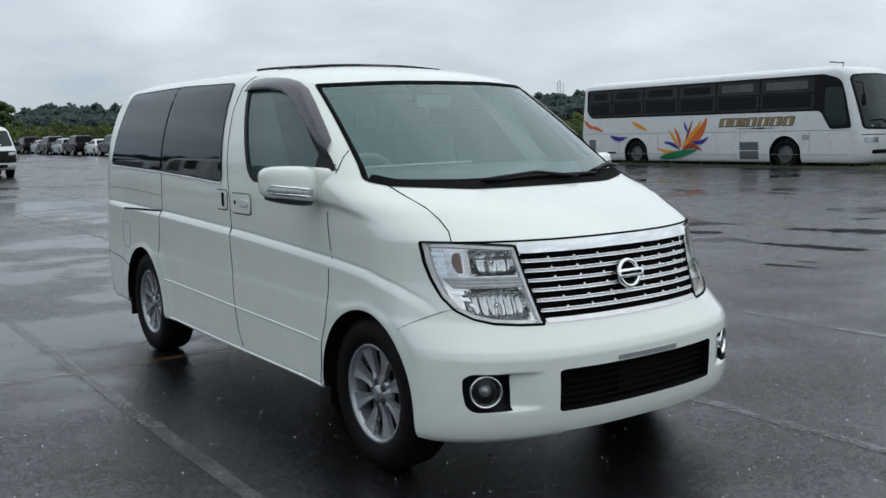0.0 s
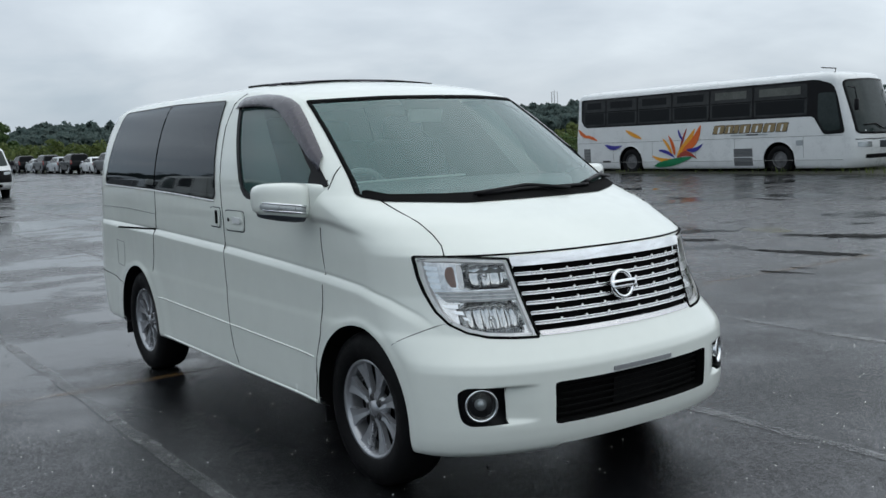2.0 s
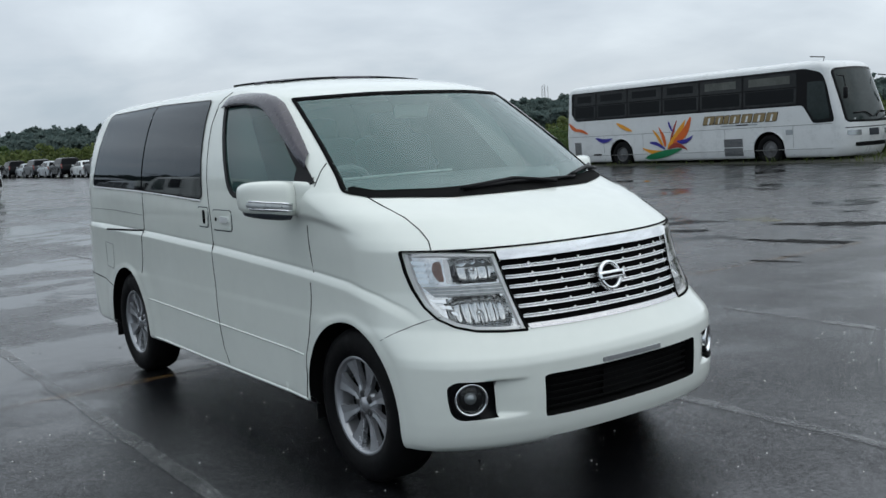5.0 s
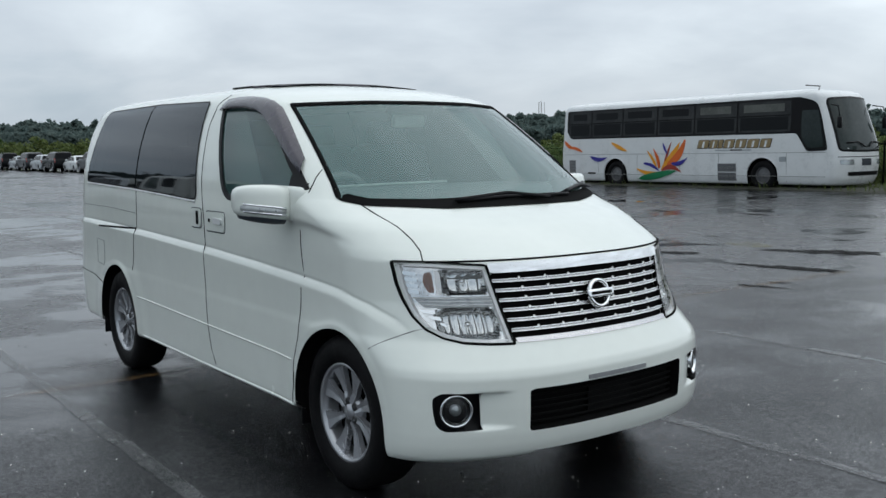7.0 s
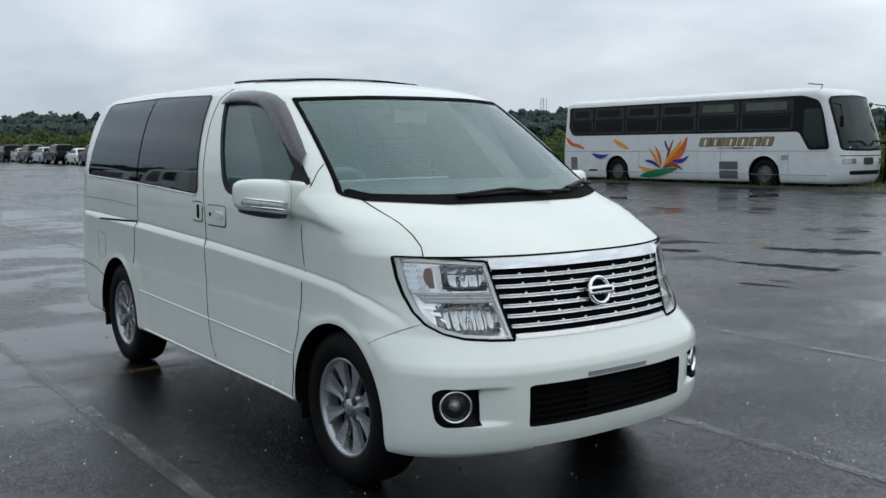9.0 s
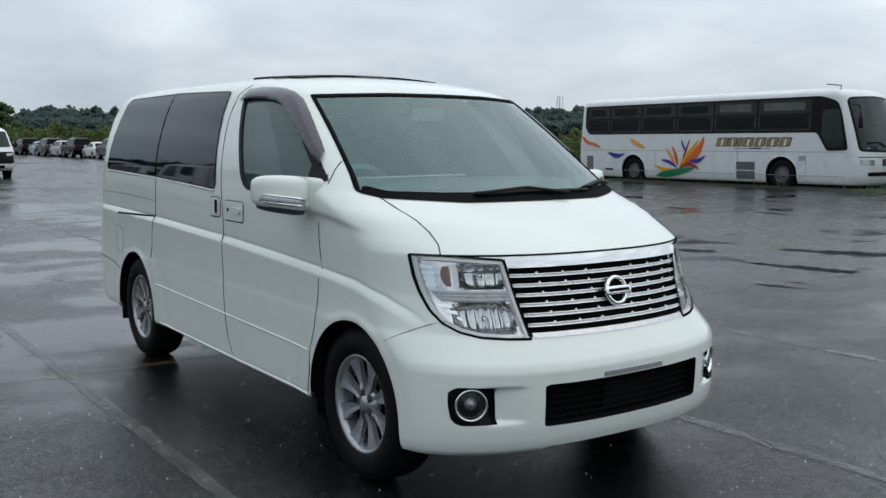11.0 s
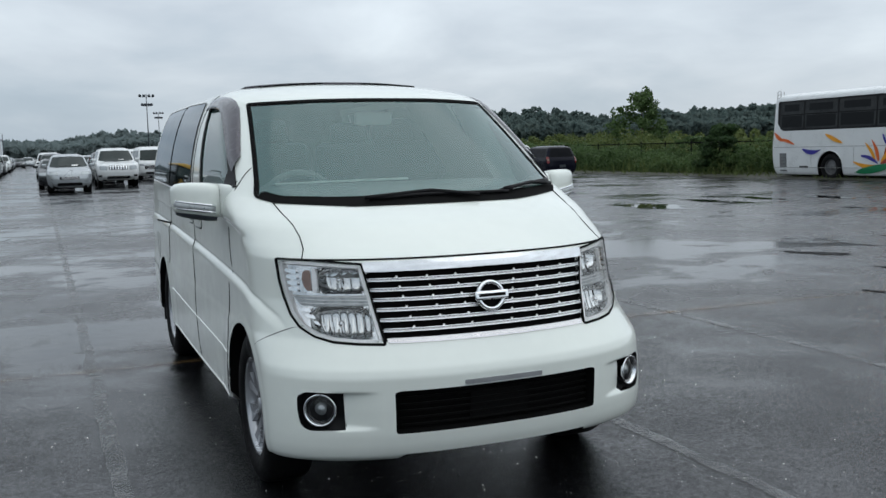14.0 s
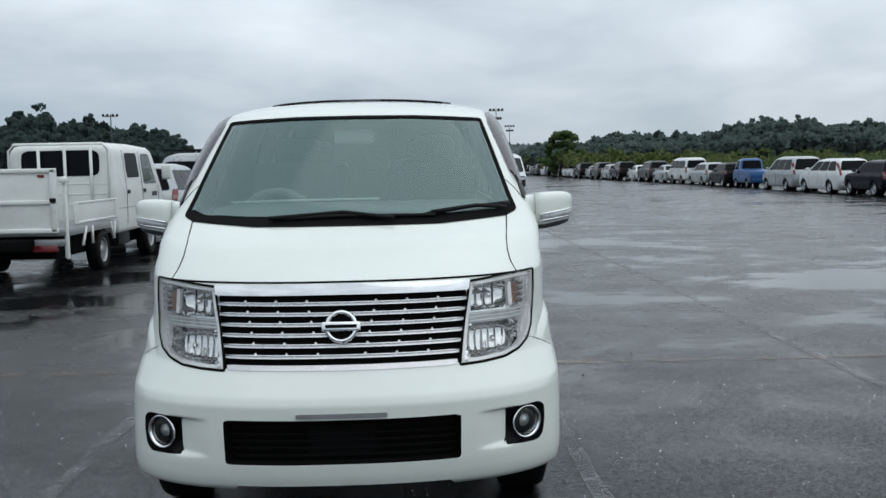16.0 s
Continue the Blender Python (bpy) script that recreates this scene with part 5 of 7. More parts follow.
            rws = [[bm.verts.new((s * xx, c + 0.565 * math.cos(a), 0.45 + 0.565 * math.sin(a))) for a in np.linspace(-0.3, math.pi + 0.3, 22)] for xx in (1.16, 0.6)]
            for i in range(21):
                bm.faces.new((rws[0][i], rws[0][i + 1], rws[1][i + 1], rws[1][i]))
            bm.faces.new(rws[1])
            part("wheel_well", bm, M["gap"], b)
            wheel(b, "wheel", (s * 1.02, c, 0.46), 0.46, 0.28, 0.255, s, rim_mat="dullsteel", plain=True)
        coach_art(b, P, fl)
    wsc = rounded([(-1.05, 1.22), (0, 1.20), (1.05, 1.22), (1.0, 2.72), (0, 2.76), (-1.0, 2.72)], [0.1, 0, 0.1, 0.12, 0, 0.12], 4)
    part("windscreen", patch(wsc, S.front, 0.006, 0.006, 0.15), M["paleglass"], b, "large coach windscreen")
    w2 = dense(wsc, 0.15)
    part("windscreen_seal", band(inset(w2, -0.05), inset(w2, 0.01), S.front, 0.003, 0.01), M["plastic"], b)
    for s in (-1, 1):
        Q = (lambda a, z: S.front(a, z)) if s > 0 else (lambda a, z: Vector((-S.front(a, z)[0], *S.front(a, z)[1:])))
        part("headlamp", patch(rounded([(0.62, 0.78), (1.06, 0.80), (1.06, 0.94), (0.62, 0.94)], 0.03, 3), Q, 0.01, 0.01, 0.08, flip=s < 0), M["lampglass"], b, "rectangular coach headlamp")
        part("wiper", line_on([(0.1, 1.30), (0.4, 1.45), (0.85, 1.42)], Q, 0.02, 0.04, 0.1, flip=s < 0), M["plastic"], b)
        bm = bmesh.new()
        tube(bm, [(s * 1.10, 0.10, 2.55), (s * 1.22, -0.18, 2.5), (s * 1.22, -0.24, 2.2)], 0.02, 6)
        box(bm, (s * 1.22, -0.24, 2.02), (0.10, 0.12, 0.34), None, 0.03)
        part("mirror", bm, M["plastic"], b, "black coach mirror")
    part("front_gap", line_on([(-1.1, 1.02), (1.1, 1.02)], S.front, 0.012, 0.002, 0.1), M["plastic"], b)
    part("plate", patch([(-0.25, 0.76), (0.25, 0.76), (0.25, 0.96), (-0.25, 0.96)], S.front, 0.012, 0.01, 0.1), M["cladding"], b, "covered number plate")
    part("bumper_slot", patch(rounded([(-0.8, 0.46), (0.8, 0.46), (0.8, 0.58), (-0.8, 0.58)], 0.04, 3), S.front, 0.006, 0.006, 0.1), M["plastic"], b)
    for s in (-1, 1):
        part("tail_lamp", patch([(0.85, 0.9), (1.1, 0.9), (1.1, 1.5), (0.85, 1.5)], (lambda a, z: S.rear(a, z)) if s > 0 else (lambda a, z: Vector((-S.rear(a, z)[0], *S.rear(a, z)[1:]))), 0.01, 0.01, 0.1, flip=s > 0), M["red"], b, "red tail lamp")
    part("rear_window", patch(rounded([(-0.95, 1.75), (0.95, 1.75), (0.9, 2.6), (-0.9, 2.6)], 0.1, 3), S.rear, 0.008, 0.008, 0.15, flip=True), M["darkglass"], b, "dark rear window")
    bm = bmesh.new()
    tube(bm, [(-0.80, 0.72, 2.98), (-0.82, 0.66, 3.12), (-0.80, 1.15, 3.18)], 0.018, 6)
    part("aerial", bm, M["plastic"], b, "black roof aerial")
    return b


def coach_art(b, P, fl):
    lift = [0.0045]

    def petal(name, p0, p1, width, bend, mat):
        (a0, b0), (a1, b1) = p0, p1
        lift[0] += 0.0022
        d = np.array([a1 - a0, b1 - b0])
        n = np.array([-d[1], d[0]]) / np.linalg.norm(d)
        t = np.linspace(0, 1, 11)
        mid = np.array([a0, b0]) + t[:, None] * d + (bend * np.sin(math.pi * t))[:, None] * n
        w = 1.4 * width * np.sin(math.pi * t ** 0.8) ** 0.8
        w[0] = w[-1] = 0.004
        poly = [tuple(q) for q in mid + w[:, None] * n] + [tuple(q) for q in (mid - w[:, None] * n)[::-1]]
        part(name, patch(poly, P, lift[0], 0, 0.08, flip=fl), M[mat], b)

    petal("red_petal", (6.29, 0.79), (5.93, 1.63), 0.032, 0.0, "bus_red")
    petal("amber_petal", (6.41, 0.60), (5.58, 1.56), 0.090, 0.06, "bus_amber")
    petal("orange_petal", (6.16, 0.77), (5.34, 1.71), 0.095, 0.16, "bus_orange")
    petal("blue_petal", (6.12, 1.15), (6.34, 1.60), 0.032, -0.03, "bus_blue")
    petal("orange_petal", (6.47, 0.60), (6.76, 1.36), 0.048, 0.06, "bus_orange")
    petal("amber_petal", (6.58, 0.66), (7.04, 1.28), 0.042, 0.04, "bus_amber")
    petal("blue_petal", (6.48, 0.58), (7.33, 0.84), 0.042, 0.08, "bus_blue")
    petal("amber_petal", (6.47, 0.52), (7.58, 0.68), 0.050, -0.10, "bus_amber")
    petal("blue_petal", (5.97, 0.84), (5.25, 1.03), 0.050, 0.10, "bus_blue")
    petal("red_petal", (6.40, 0.58), (5.51, 0.53), 0.060, -0.16, "bus_red")
    petal("green_leaf", (7.45, 0.30), (5.68, 0.60), 0.085, 0.02, "bus_green")
    petal("orange_flame", (11.18, 1.69), (10.63, 1.36), 0.050, 0.05, "bus_orange")
    petal("orange_flame", (10.86, 1.45), (10.12, 1.23), 0.040, -0.03, "bus_orange")
    petal("amber_flame", (8.74, 1.59), (7.90, 1.25), 0.050, 0.02, "bus_amber")
    petal("blue_flame", (9.80, 1.09), (8.92, 1.05), 0.055, 0.10, "bus_blue")
    # seven slanted gold shapes where the maker's lettering stands
    for k in range(7):
        wl = (0.42, 0.30, 0.16, 0.37, 0.37, 0.40, 0.37)[k]
        y0 = (4.86, 4.39, 4.04, 3.82, 3.37, 2.93, 2.46)[k]
        y1 = y0 - wl
        part("dark_edge", patch([(y0 + 0.02, 1.315), (y1 - 0.02, 1.315), (y1 - 0.10, 1.605), (y0 - 0.06, 1.605)], P, 0.0045, 0, 0.15, flip=fl), M["plastic"], b)
        part("gold_shape", patch([(y0, 1.333), (y1, 1.333), (y1 - 0.07, 1.595), (y0 - 0.07, 1.595)], P, 0.006, 0, 0.15, flip=fl), M["gold"], b)
        if k not in (2,):
            part("pale_stroke", patch([(y0 - wl * 0.42, 1.34), (y0 - wl * 0.62, 1.34), (y0 - wl * 0.62 - 0.055, 1.545), (y0 - wl * 0.42 - 0.055, 1.545)], P, 0.0075, 0, 0.15, flip=fl), M["white"], b)
    part("small_print_bar", patch([(4.15, 1.235), (2.75, 1.235), (2.75, 1.275), (4.15, 1.275)], P, 0.0045, 0, 0.3, flip=fl), M["silver"], b)
    part("small_print_bar", patch([(3.55, 1.24), (3.1, 1.24), (3.1, 1.28), (3.55, 1.28)], P, 0.006, 0, 0.3, flip=fl), M["plastic"], b)
    part("small_print_bar", patch([(9.95, 0.43), (9.55, 0.43), (9.55, 0.50), (9.95, 0.50)], P, 0.0045, 0, 0.3, flip=fl), M["plastic"], b)
    part("flap", patch(rounded([(1.75, 0.88), (1.50, 0.88), (1.50, 1.04), (1.75, 1.04)], 0.02, 3), P, 0.005, 0.005, 0.2, flip=fl), M["silver"], b)


# ---- parked cars ----
CARS = {
    # rows of the skin; belt and top of the glass; cowl, roof ends; wheels (front, rear, radius); lamps
    "hatch": dict(rows=[(0.20, 0.15, 3.45, 0.72, 0.35), (0.35, 0.03, 3.56, 0.78, 0.40), (0.55, 0.0, 3.62, 0.79, 0.42), (0.74, 0.06, 3.62, 0.80, 0.42), (0.88, 0.26, 3.60, 0.79, 0.42), (0.96, 0.60, 3.57, 0.77, 0.40), (1.00, 0.76, 3.54, 0.76, 0.40), (1.40, 1.42, 3.25, 0.60, 0.34), (1.47, 1.62, 3.12, 0.53, 0.34), (1.52, 1.95, 2.9, 0.38, 0.3)], belt=0.98, top=1.40, wheels=(0.66, 2.98, 0.29), lamp=(0.68, 0.84, 0.40, 0.70), grille=(0.52, 0.64, 0.35), tail=(0.75, 1.05), split=(0.5,)),
    "suv": dict(rows=[(0.32, 0.18, 4.40, 0.84, 0.35), (0.48, 0.02, 4.55, 0.89, 0.38), (0.70, 0.0, 4.60, 0.91, 0.38), (0.98, 0.05, 4.58, 0.91, 0.38), (1.08, 0.22, 4.56, 0.90, 0.38), (1.13, 0.75, 4.54, 0.88, 0.38), (1.17, 1.15, 4.52, 0.86, 0.36), (1.66, 1.80, 4.38, 0.70, 0.32), (1.74, 2.02, 4.30, 0.63, 0.32), (1.79, 2.4, 4.1, 0.45, 0.3)], belt=1.15, top=1.65, wheels=(0.90, 3.60, 0.37), lamp=(0.78, 0.98, 0.48, 0.80), grille=(0.80, 1.0, 0.40), tail=(0.85, 1.25), split=(0.36, 0.72)),
    "small_suv": dict(rows=[(0.30, 0.15, 3.95, 0.76, 0.35), (0.45, 0.02, 4.08, 0.82, 0.38), (0.66, 0.0, 4.12, 0.84, 0.38), (0.92, 0.06, 4.10, 0.84, 0.38), (1.00, 0.28, 4.08, 0.82, 0.38), (1.05, 0.75, 4.06, 0.80, 0.38), (1.09, 1.02, 4.04, 0.79, 0.36), (1.52, 1.62, 3.92, 0.63, 0.32), (1.59, 1.85, 3.82, 0.56, 0.32), (1.64, 2.2, 3.6, 0.4, 0.3)], belt=1.06, top=1.52, wheels=(0.78, 3.18, 0.345), lamp=(0.72, 0.90, 0.45, 0.72), grille=(0.74, 0.9, 0.38), tail=(0.80, 1.12), split=(0.36, 0.70)),
    "minivan": dict(rows=[(0.22, 0.15, 4.42, 0.78, 0.38), (0.38, 0.02, 4.54, 0.83, 0.42), (0.60, 0.0, 4.58, 0.845, 0.44), (0.85, 0.10, 4.57, 0.85, 0.44), (0.98, 0.35, 4.55, 0.84, 0.44), (1.05, 0.66, 4.53, 0.83, 0.42), (1.10, 0.85, 4.50, 0.82, 0.42), (1.64, 1.62, 4.34, 0.67, 0.34), (1.72, 1.85, 4.25, 0.60, 0.34), (1.78, 2.2, 4.0, 0.42, 0.3)], belt=1.06, top=1.64, wheels=(0.84, 3.56, 0.315), lamp=(0.76, 0.98, 0.44, 0.76), grille=(0.66, 0.84, 0.40), tail=(0.85, 1.45), split=(0.33, 0.66)),
    "mpv": dict(rows=[(0.20, 0.15, 4.50, 0.78, 0.38), (0.36, 0.02, 4.64, 0.83, 0.42), (0.58, 0.0, 4.70, 0.85, 0.44), (0.80, 0.08, 4.69, 0.855, 0.44), (0.93, 0.40, 4.67, 0.845, 0.44), (1.0, 0.80, 4.64, 0.83, 0.42), (1.04, 0.98, 4.62, 0.82, 0.42), (1.50, 1.78, 4.34, 0.65, 0.34), (1.57, 2.02, 4.2, 0.58, 0.34), (1.62, 2.4, 3.9, 0.42, 0.3)], belt=1.03, top=1.50, wheels=(0.86, 3.66, 0.32), lamp=(0.70, 0.90, 0.44, 0.76), grille=(0.62, 0.78, 0.40), tail=(0.86, 1.40), split=(0.34, 0.68)),
    "wagon": dict(rows=[(0.20, 0.15, 4.42, 0.76, 0.38), (0.36, 0.02, 4.54, 0.81, 0.42), (0.56, 0.0, 4.58, 0.82, 0.44), (0.78, 0.08, 4.57, 0.83, 0.44), (0.90, 0.40, 4.55, 0.82, 0.44), (0.97, 0.85, 4.52, 0.80, 0.42), (1.01, 1.05, 4.50, 0.79, 0.42), (1.44, 1.75, 4.20, 0.62, 0.34), (1.51, 1.98, 4.05, 0.55, 0.34), (1.56, 2.3, 3.8, 0.4, 0.3)], belt=1.0, top=1.44, wheels=(0.82, 3.50, 0.305), lamp=(0.66, 0.84, 0.42, 0.76), grille=(0.58, 0.72, 0.38), tail=(0.78, 1.08), split=(0.34, 0.68)),
    "sedan": dict(rows=[(0.20, 0.15, 4.40, 0.76, 0.38), (0.36, 0.02, 4.52, 0.81, 0.42), (0.56, 0.0, 4.56, 0.82, 0.44), (0.74, 0.06, 4.56, 0.83, 0.44), (0.86, 0.35, 4.54, 0.82, 0.44), (0.94, 0.90, 4.45, 0.80, 0.42), (0.98, 1.15, 3.98, 0.77, 0.42), (1.34, 1.85, 3.35, 0.60, 0.34), (1.40, 2.05, 3.2, 0.53, 0.34), (1.44, 2.3, 3.0, 0.4, 0.3)], belt=0.96, top=1.33, wheels=(0.84, 3.50, 0.305), lamp=(0.62, 0.80, 0.42, 0.76), grille=(0.55, 0.70, 0.36), tail=(0.72, 0.90), split=(0.52,)),
    "boxvan": dict(rows=[(0.30, 0.14, 4.52, 0.78, 0.22), (0.45, 0.02, 4.64, 0.83, 0.25), (0.70, 0.0, 4.68, 0.845, 0.26), (1.00, 0.06, 4.68, 0.845, 0.26), (1.10, 0.16, 4.67, 0.84, 0.26), (1.15, 0.22, 4.66, 0.835, 0.26), (1.74, 0.66, 4.60, 0.73, 0.26), (1.83, 0.80, 4.56, 0.68, 0.28), (1.90, 1.02, 4.48, 0.58, 0.3), (1.95, 1.4, 4.3, 0.4, 0.3)], belt=1.14, top=1.74, wheels=(0.98, 3.42, 0.325), lamp=(0.83, 0.96, 0.53, 0.79), grille=(0.66, 0.90, 0.52), tail=(0.85, 1.25), split=(0.25, 0.58)),
    "keitruck": dict(rows=[(0.30, 0.12, 3.2, 0.66, 0.2), (0.45, 0.02, 3.3, 0.71, 0.22), (0.90, 0.05, 3.3, 0.725, 0.22), (1.02, 0.14, 3.3, 0.72, 0.22), (1.06, 0.2, 1.5, 0.71, 0.22), (1.62, 0.55, 1.45, 0.62, 0.22), (1.70, 0.70, 1.40, 0.55, 0.25), (1.75, 0.9, 1.3, 0.4, 0.2)], belt=1.08, top=1.62, wheels=(0.66, 2.56, 0.27), lamp=(0.60, 0.76, 0.42, 0.66), grille=(0.62, 0.74, 0.40), tail=(0.5, 0.62), split=()),
}


def car(kind, paint, m, label, group="", glass="darkglass", lower=None, dark_nose=False, plate=True):
    """A parked vehicle whose nose points to its own -y."""
    d = CARS[kind]
    S = Shell(d["rows"], 2.5, 2.0, 0.16 if kind != "keitruck" else 0.06, 3.4, None, 0.02)
    name = {"hatch": "hatchback", "suv": "off_road_car", "small_suv": "off_road_car", "minivan": "people_carrier", "mpv": "people_carrier", "wagon": "estate_car", "sedan": "saloon_car", "boxvan": "delivery_van", "keitruck": "small_truck"}[kind]
    c = thing(name, m, label, name.replace("_", " "), group)
    fw, rw, wr = d["wheels"]
    z0, z1 = d["rows"][0][0], d["rows"][-1][0]
    zs = [r[0] for r in d["rows"]]
    lev = sorted(set(list(np.linspace(z0, z1, 22)) + zs))
    part("body", S.mesh(lev, 10, 34, 4, (), ((fw, wr, wr + 0.05), (rw, wr, wr + 0.05))), M[paint], c)
    if lower:
        Sl = Shell([(z, n - 0.015, t + 0.015, w + 0.012, L) for z, n, t, w, L in d["rows"] if z < 0.95], 2.5, 2.0, 0.16, 3.4, None, 0.02)
        part("cladding", Sl.mesh(list(np.linspace(z0, 0.70, 8)), 10, 40, 4, (), ((fw, wr, wr + 0.045), (rw, wr, wr + 0.045)), False), M[lower], c, "grey lower cladding")
    L = d["rows"][2][2]
    wmax = max(r[3] for r in d["rows"])
    box_part("underbody", (0, L / 2, z0 + 0.06), (wmax * 1.5, L * 0.9, 0.16), M["gap"], c, 0.03)
    for y in (fw, rw):
        for s in (-1, 1):
            wheel(c, "wheel", (s * (wmax - 0.115), y, wr), wr, 0.19, wr * 0.62, s, rim_mat="alloy" if kind not in ("boxvan", "keitruck") else "steel", plain=True)
            bm = bmesh.new()
            lathe(bm, [(wr + 0.05, s * (wmax - 0.24)), (0.001, s * (wmax - 0.24))], 18, centre=(0, y, wr))
            lathe(bm, [(wr + 0.052, s * (wmax - 0.06)), (wr + 0.052, s * (wmax - 0.24))], 18, centre=(0, y, wr))
            part("wheel_well", bm, M["gap"], c)
    bz, tz = d["belt"], d["top"]

    def wid(z):
        return S.at(z)[2]
    part("windscreen", patch(rounded([(-wid(bz) * 0.90, bz + 0.03), (0, bz + 0.01), (wid(bz) * 0.90, bz + 0.03), (wid(tz) * 0.90, tz), (0, tz + 0.02), (-wid(tz) * 0.90, tz)], 0.05, 3), S.front, 0.006, 0.005, 0.10), M["paleglass"], c, "windscreen")
    part("paper_slip", patch([(0.12, bz + 0.05), (0.34, bz + 0.05), (0.34, bz + 0.11), (0.12, bz + 0.11)], S.front, 0.010, 0, 0.1), M["paper"], c)
    part("rear_window", patch(rounded([(-wid(bz) * 0.86, bz + 0.04), (wid(bz) * 0.86, bz + 0.04), (wid(tz) * 0.84, tz), (-wid(tz) * 0.84, tz)], 0.06, 3), S.rear, 0.006, 0.005, 0.10, flip=True), M[glass], c, "dark rear window")
    for s, P, fl in ((-1, S.side, True), (1, S.mirrored, False)):
        nb, tb, _, Lb = S.at(bz + 0.03)
        nt_, tt, _, Lt = S.at(tz - 0.02)
        f0, f1 = nb + Lb * 0.95 + 0.10, nt_ + Lt * 0.75 + 0.14
        r0, r1 = tb - 0.24, tt - 0.26
        cuts = [0.0, *d["split"], 1.0]
        for a, b in zip(cuts, cuts[1:]):
            g = 0.012
            q = [(f0 + (r0 - f0) * a, bz + 0.03), (f0 + (r0 - f0) * b - 0.05, bz + 0.03), (f1 + (r1 - f1) * b - 0.05, tz - 0.02), (f1 + (r1 - f1) * a + g, tz - 0.02)]
            part("side_window", patch(rounded(q, 0.04, 3), P, 0.005, 0.005, 0.12, flip=fl), M[glass], c, "side window")
            if b < 1.0 or kind == "keitruck":
                yy = f0 + (r0 - f0) * b - 0.02
                part("door_gap", line_on([(yy, bz), (yy + 0.02, bz * 0.7), (yy - 0.02, z0 + 0.12)], P, 0.006, 0.0, 0.1, flip=fl), M["gap"], c)
                part("door_handle", patch([(yy - 0.22, bz - 0.12), (yy - 0.06, bz - 0.12), (yy - 0.06, bz - 0.08), (yy - 0.22, bz - 0.08)], P, 0.014, 0.012, 0.1, flip=fl), M["plastic" if kind == "boxvan" else paint], c)
        part("front_door_gap", line_on([(f0 - 0.06, bz), (f0 - 0.10, bz * 0.7), (f0 - 0.06, z0 + 0.12)], P, 0.006, 0.0, 0.1, flip=fl), M["gap"], c)
        box_part("mirror", (s * (wid(bz) + 0.09), f0 - 0.02, bz + 0.10), (0.18, 0.09, 0.13), M["plastic" if kind in ("boxvan", "keitruck") else paint], c, 0.03)
        Q = (lambda a, z: S.front(a, z)) if s > 0 else (lambda a, z: Vector((-S.front(a, z)[0], *S.front(a, z)[1:])))
        l0, l1, x0, x1 = d["lamp"]
        part("headlamp", patch(rounded([(x0, l0), (x1, l0 + 0.03), (x1, l1), (x0, l1 - 0.01)], 0.04, 3), Q, 0.008, 0.008, 0.06, flip=s < 0), M["lampglass"], c, "clear headlamp")
        Rr = (lambda a, z: S.rear(a, z)) if s > 0 else (lambda a, z: Vector((-S.rear(a, z)[0], *S.rear(a, z)[1:])))
        t0, t1 = d["tail"]
        w_ = wid((t0 + t1) / 2)
        tl = part("tail_lamp", patch(rounded([(w_ * 0.86, t0), (w_ * 0.985, t0), (w_ * 0.985, t1), (w_ * 0.86, t1)], 0.02, 3), Rr, 0.010, 0.010, 0.06, flip=s > 0), M["red"], c, "red tail lamp")
        part("amber_lens", patch([(w_ * 0.87, t0 + (t1 - t0) * 0.40), (w_ * 0.97, t0 + (t1 - t0) * 0.40), (w_ * 0.97, t0 + (t1 - t0) * 0.62), (w_ * 0.87, t0 + (t1 - t0) * 0.62)], Rr, 0.013, 0.004, 0.06, flip=s > 0), M["amber" if kind != "minivan" else "lampglass"], tl)
    g0, g1, gx = d["grille"]
    gr = part("grille", patch(rounded([(-gx, g0), (gx, g0), (gx, g1), (-gx, g1)], 0.03, 3), S.front, 0.006, 0.006, 0.08), M["plastic"], c, "dark grille")
    for k in range(7 if kind == "suv" else 0):
        x = gx * (k - 3) / 3.5
        part("grille_bar", patch([(x - 0.030, g0 + 0.012), (x + 0.030, g0 + 0.012), (x + 0.026, g1 - 0.012), (x - 0.026, g1 - 0.012)], S.front, 0.014, 0.012, 0.1), M["chrome"], gr)
    for k in range(0 if kind == "suv" else 3):
        z = g0 + (g1 - g0) * (k + 0.5) / 3
        part("grille_bar", line_on([(-gx + 0.02, z), (gx - 0.02, z)], S.front, 0.010, 0.008, 0.1), M["chrome" if not dark_nose else "plastic"], gr)
    if dark_nose:
        part("nose_panel", patch(rounded([(-wmax * 0.96, 0.56), (wmax * 0.96, 0.56), (wmax * 0.96, 1.0), (-wmax * 0.96, 1.0)], 0.05, 3), S.front, 0.004, 0.004, 0.08), M["plastic"], c, "black nose panel")
    for a, b in ((-0.62, -0.06), (0.0, 0.56)):
        part("wiper", line_on([(a * wid(bz), bz + 0.012), ((a + b) * 0.5 * wid(bz), bz + 0.035), (b * wid(bz), bz + 0.075)], S.front, 0.011, 0.012, 0.1), M["plastic"], c, "black wiper at rest")
    for s in (-1, 1) if kind in ("suv", "small_suv", "sedan", "mpv", "minivan") else ():
        part("fog_lamp", patch(rounded([(s * wmax * 0.84 - 0.11, z0 + 0.16), (s * wmax * 0.84 + 0.06, z0 + 0.16), (s * wmax * 0.84 + 0.06, z0 + 0.25), (s * wmax * 0.84 - 0.11, z0 + 0.25)], 0.03, 3), S.front, 0.006, 0.006, 0.1), M["plastic"], c, "dark fog lamp recess")
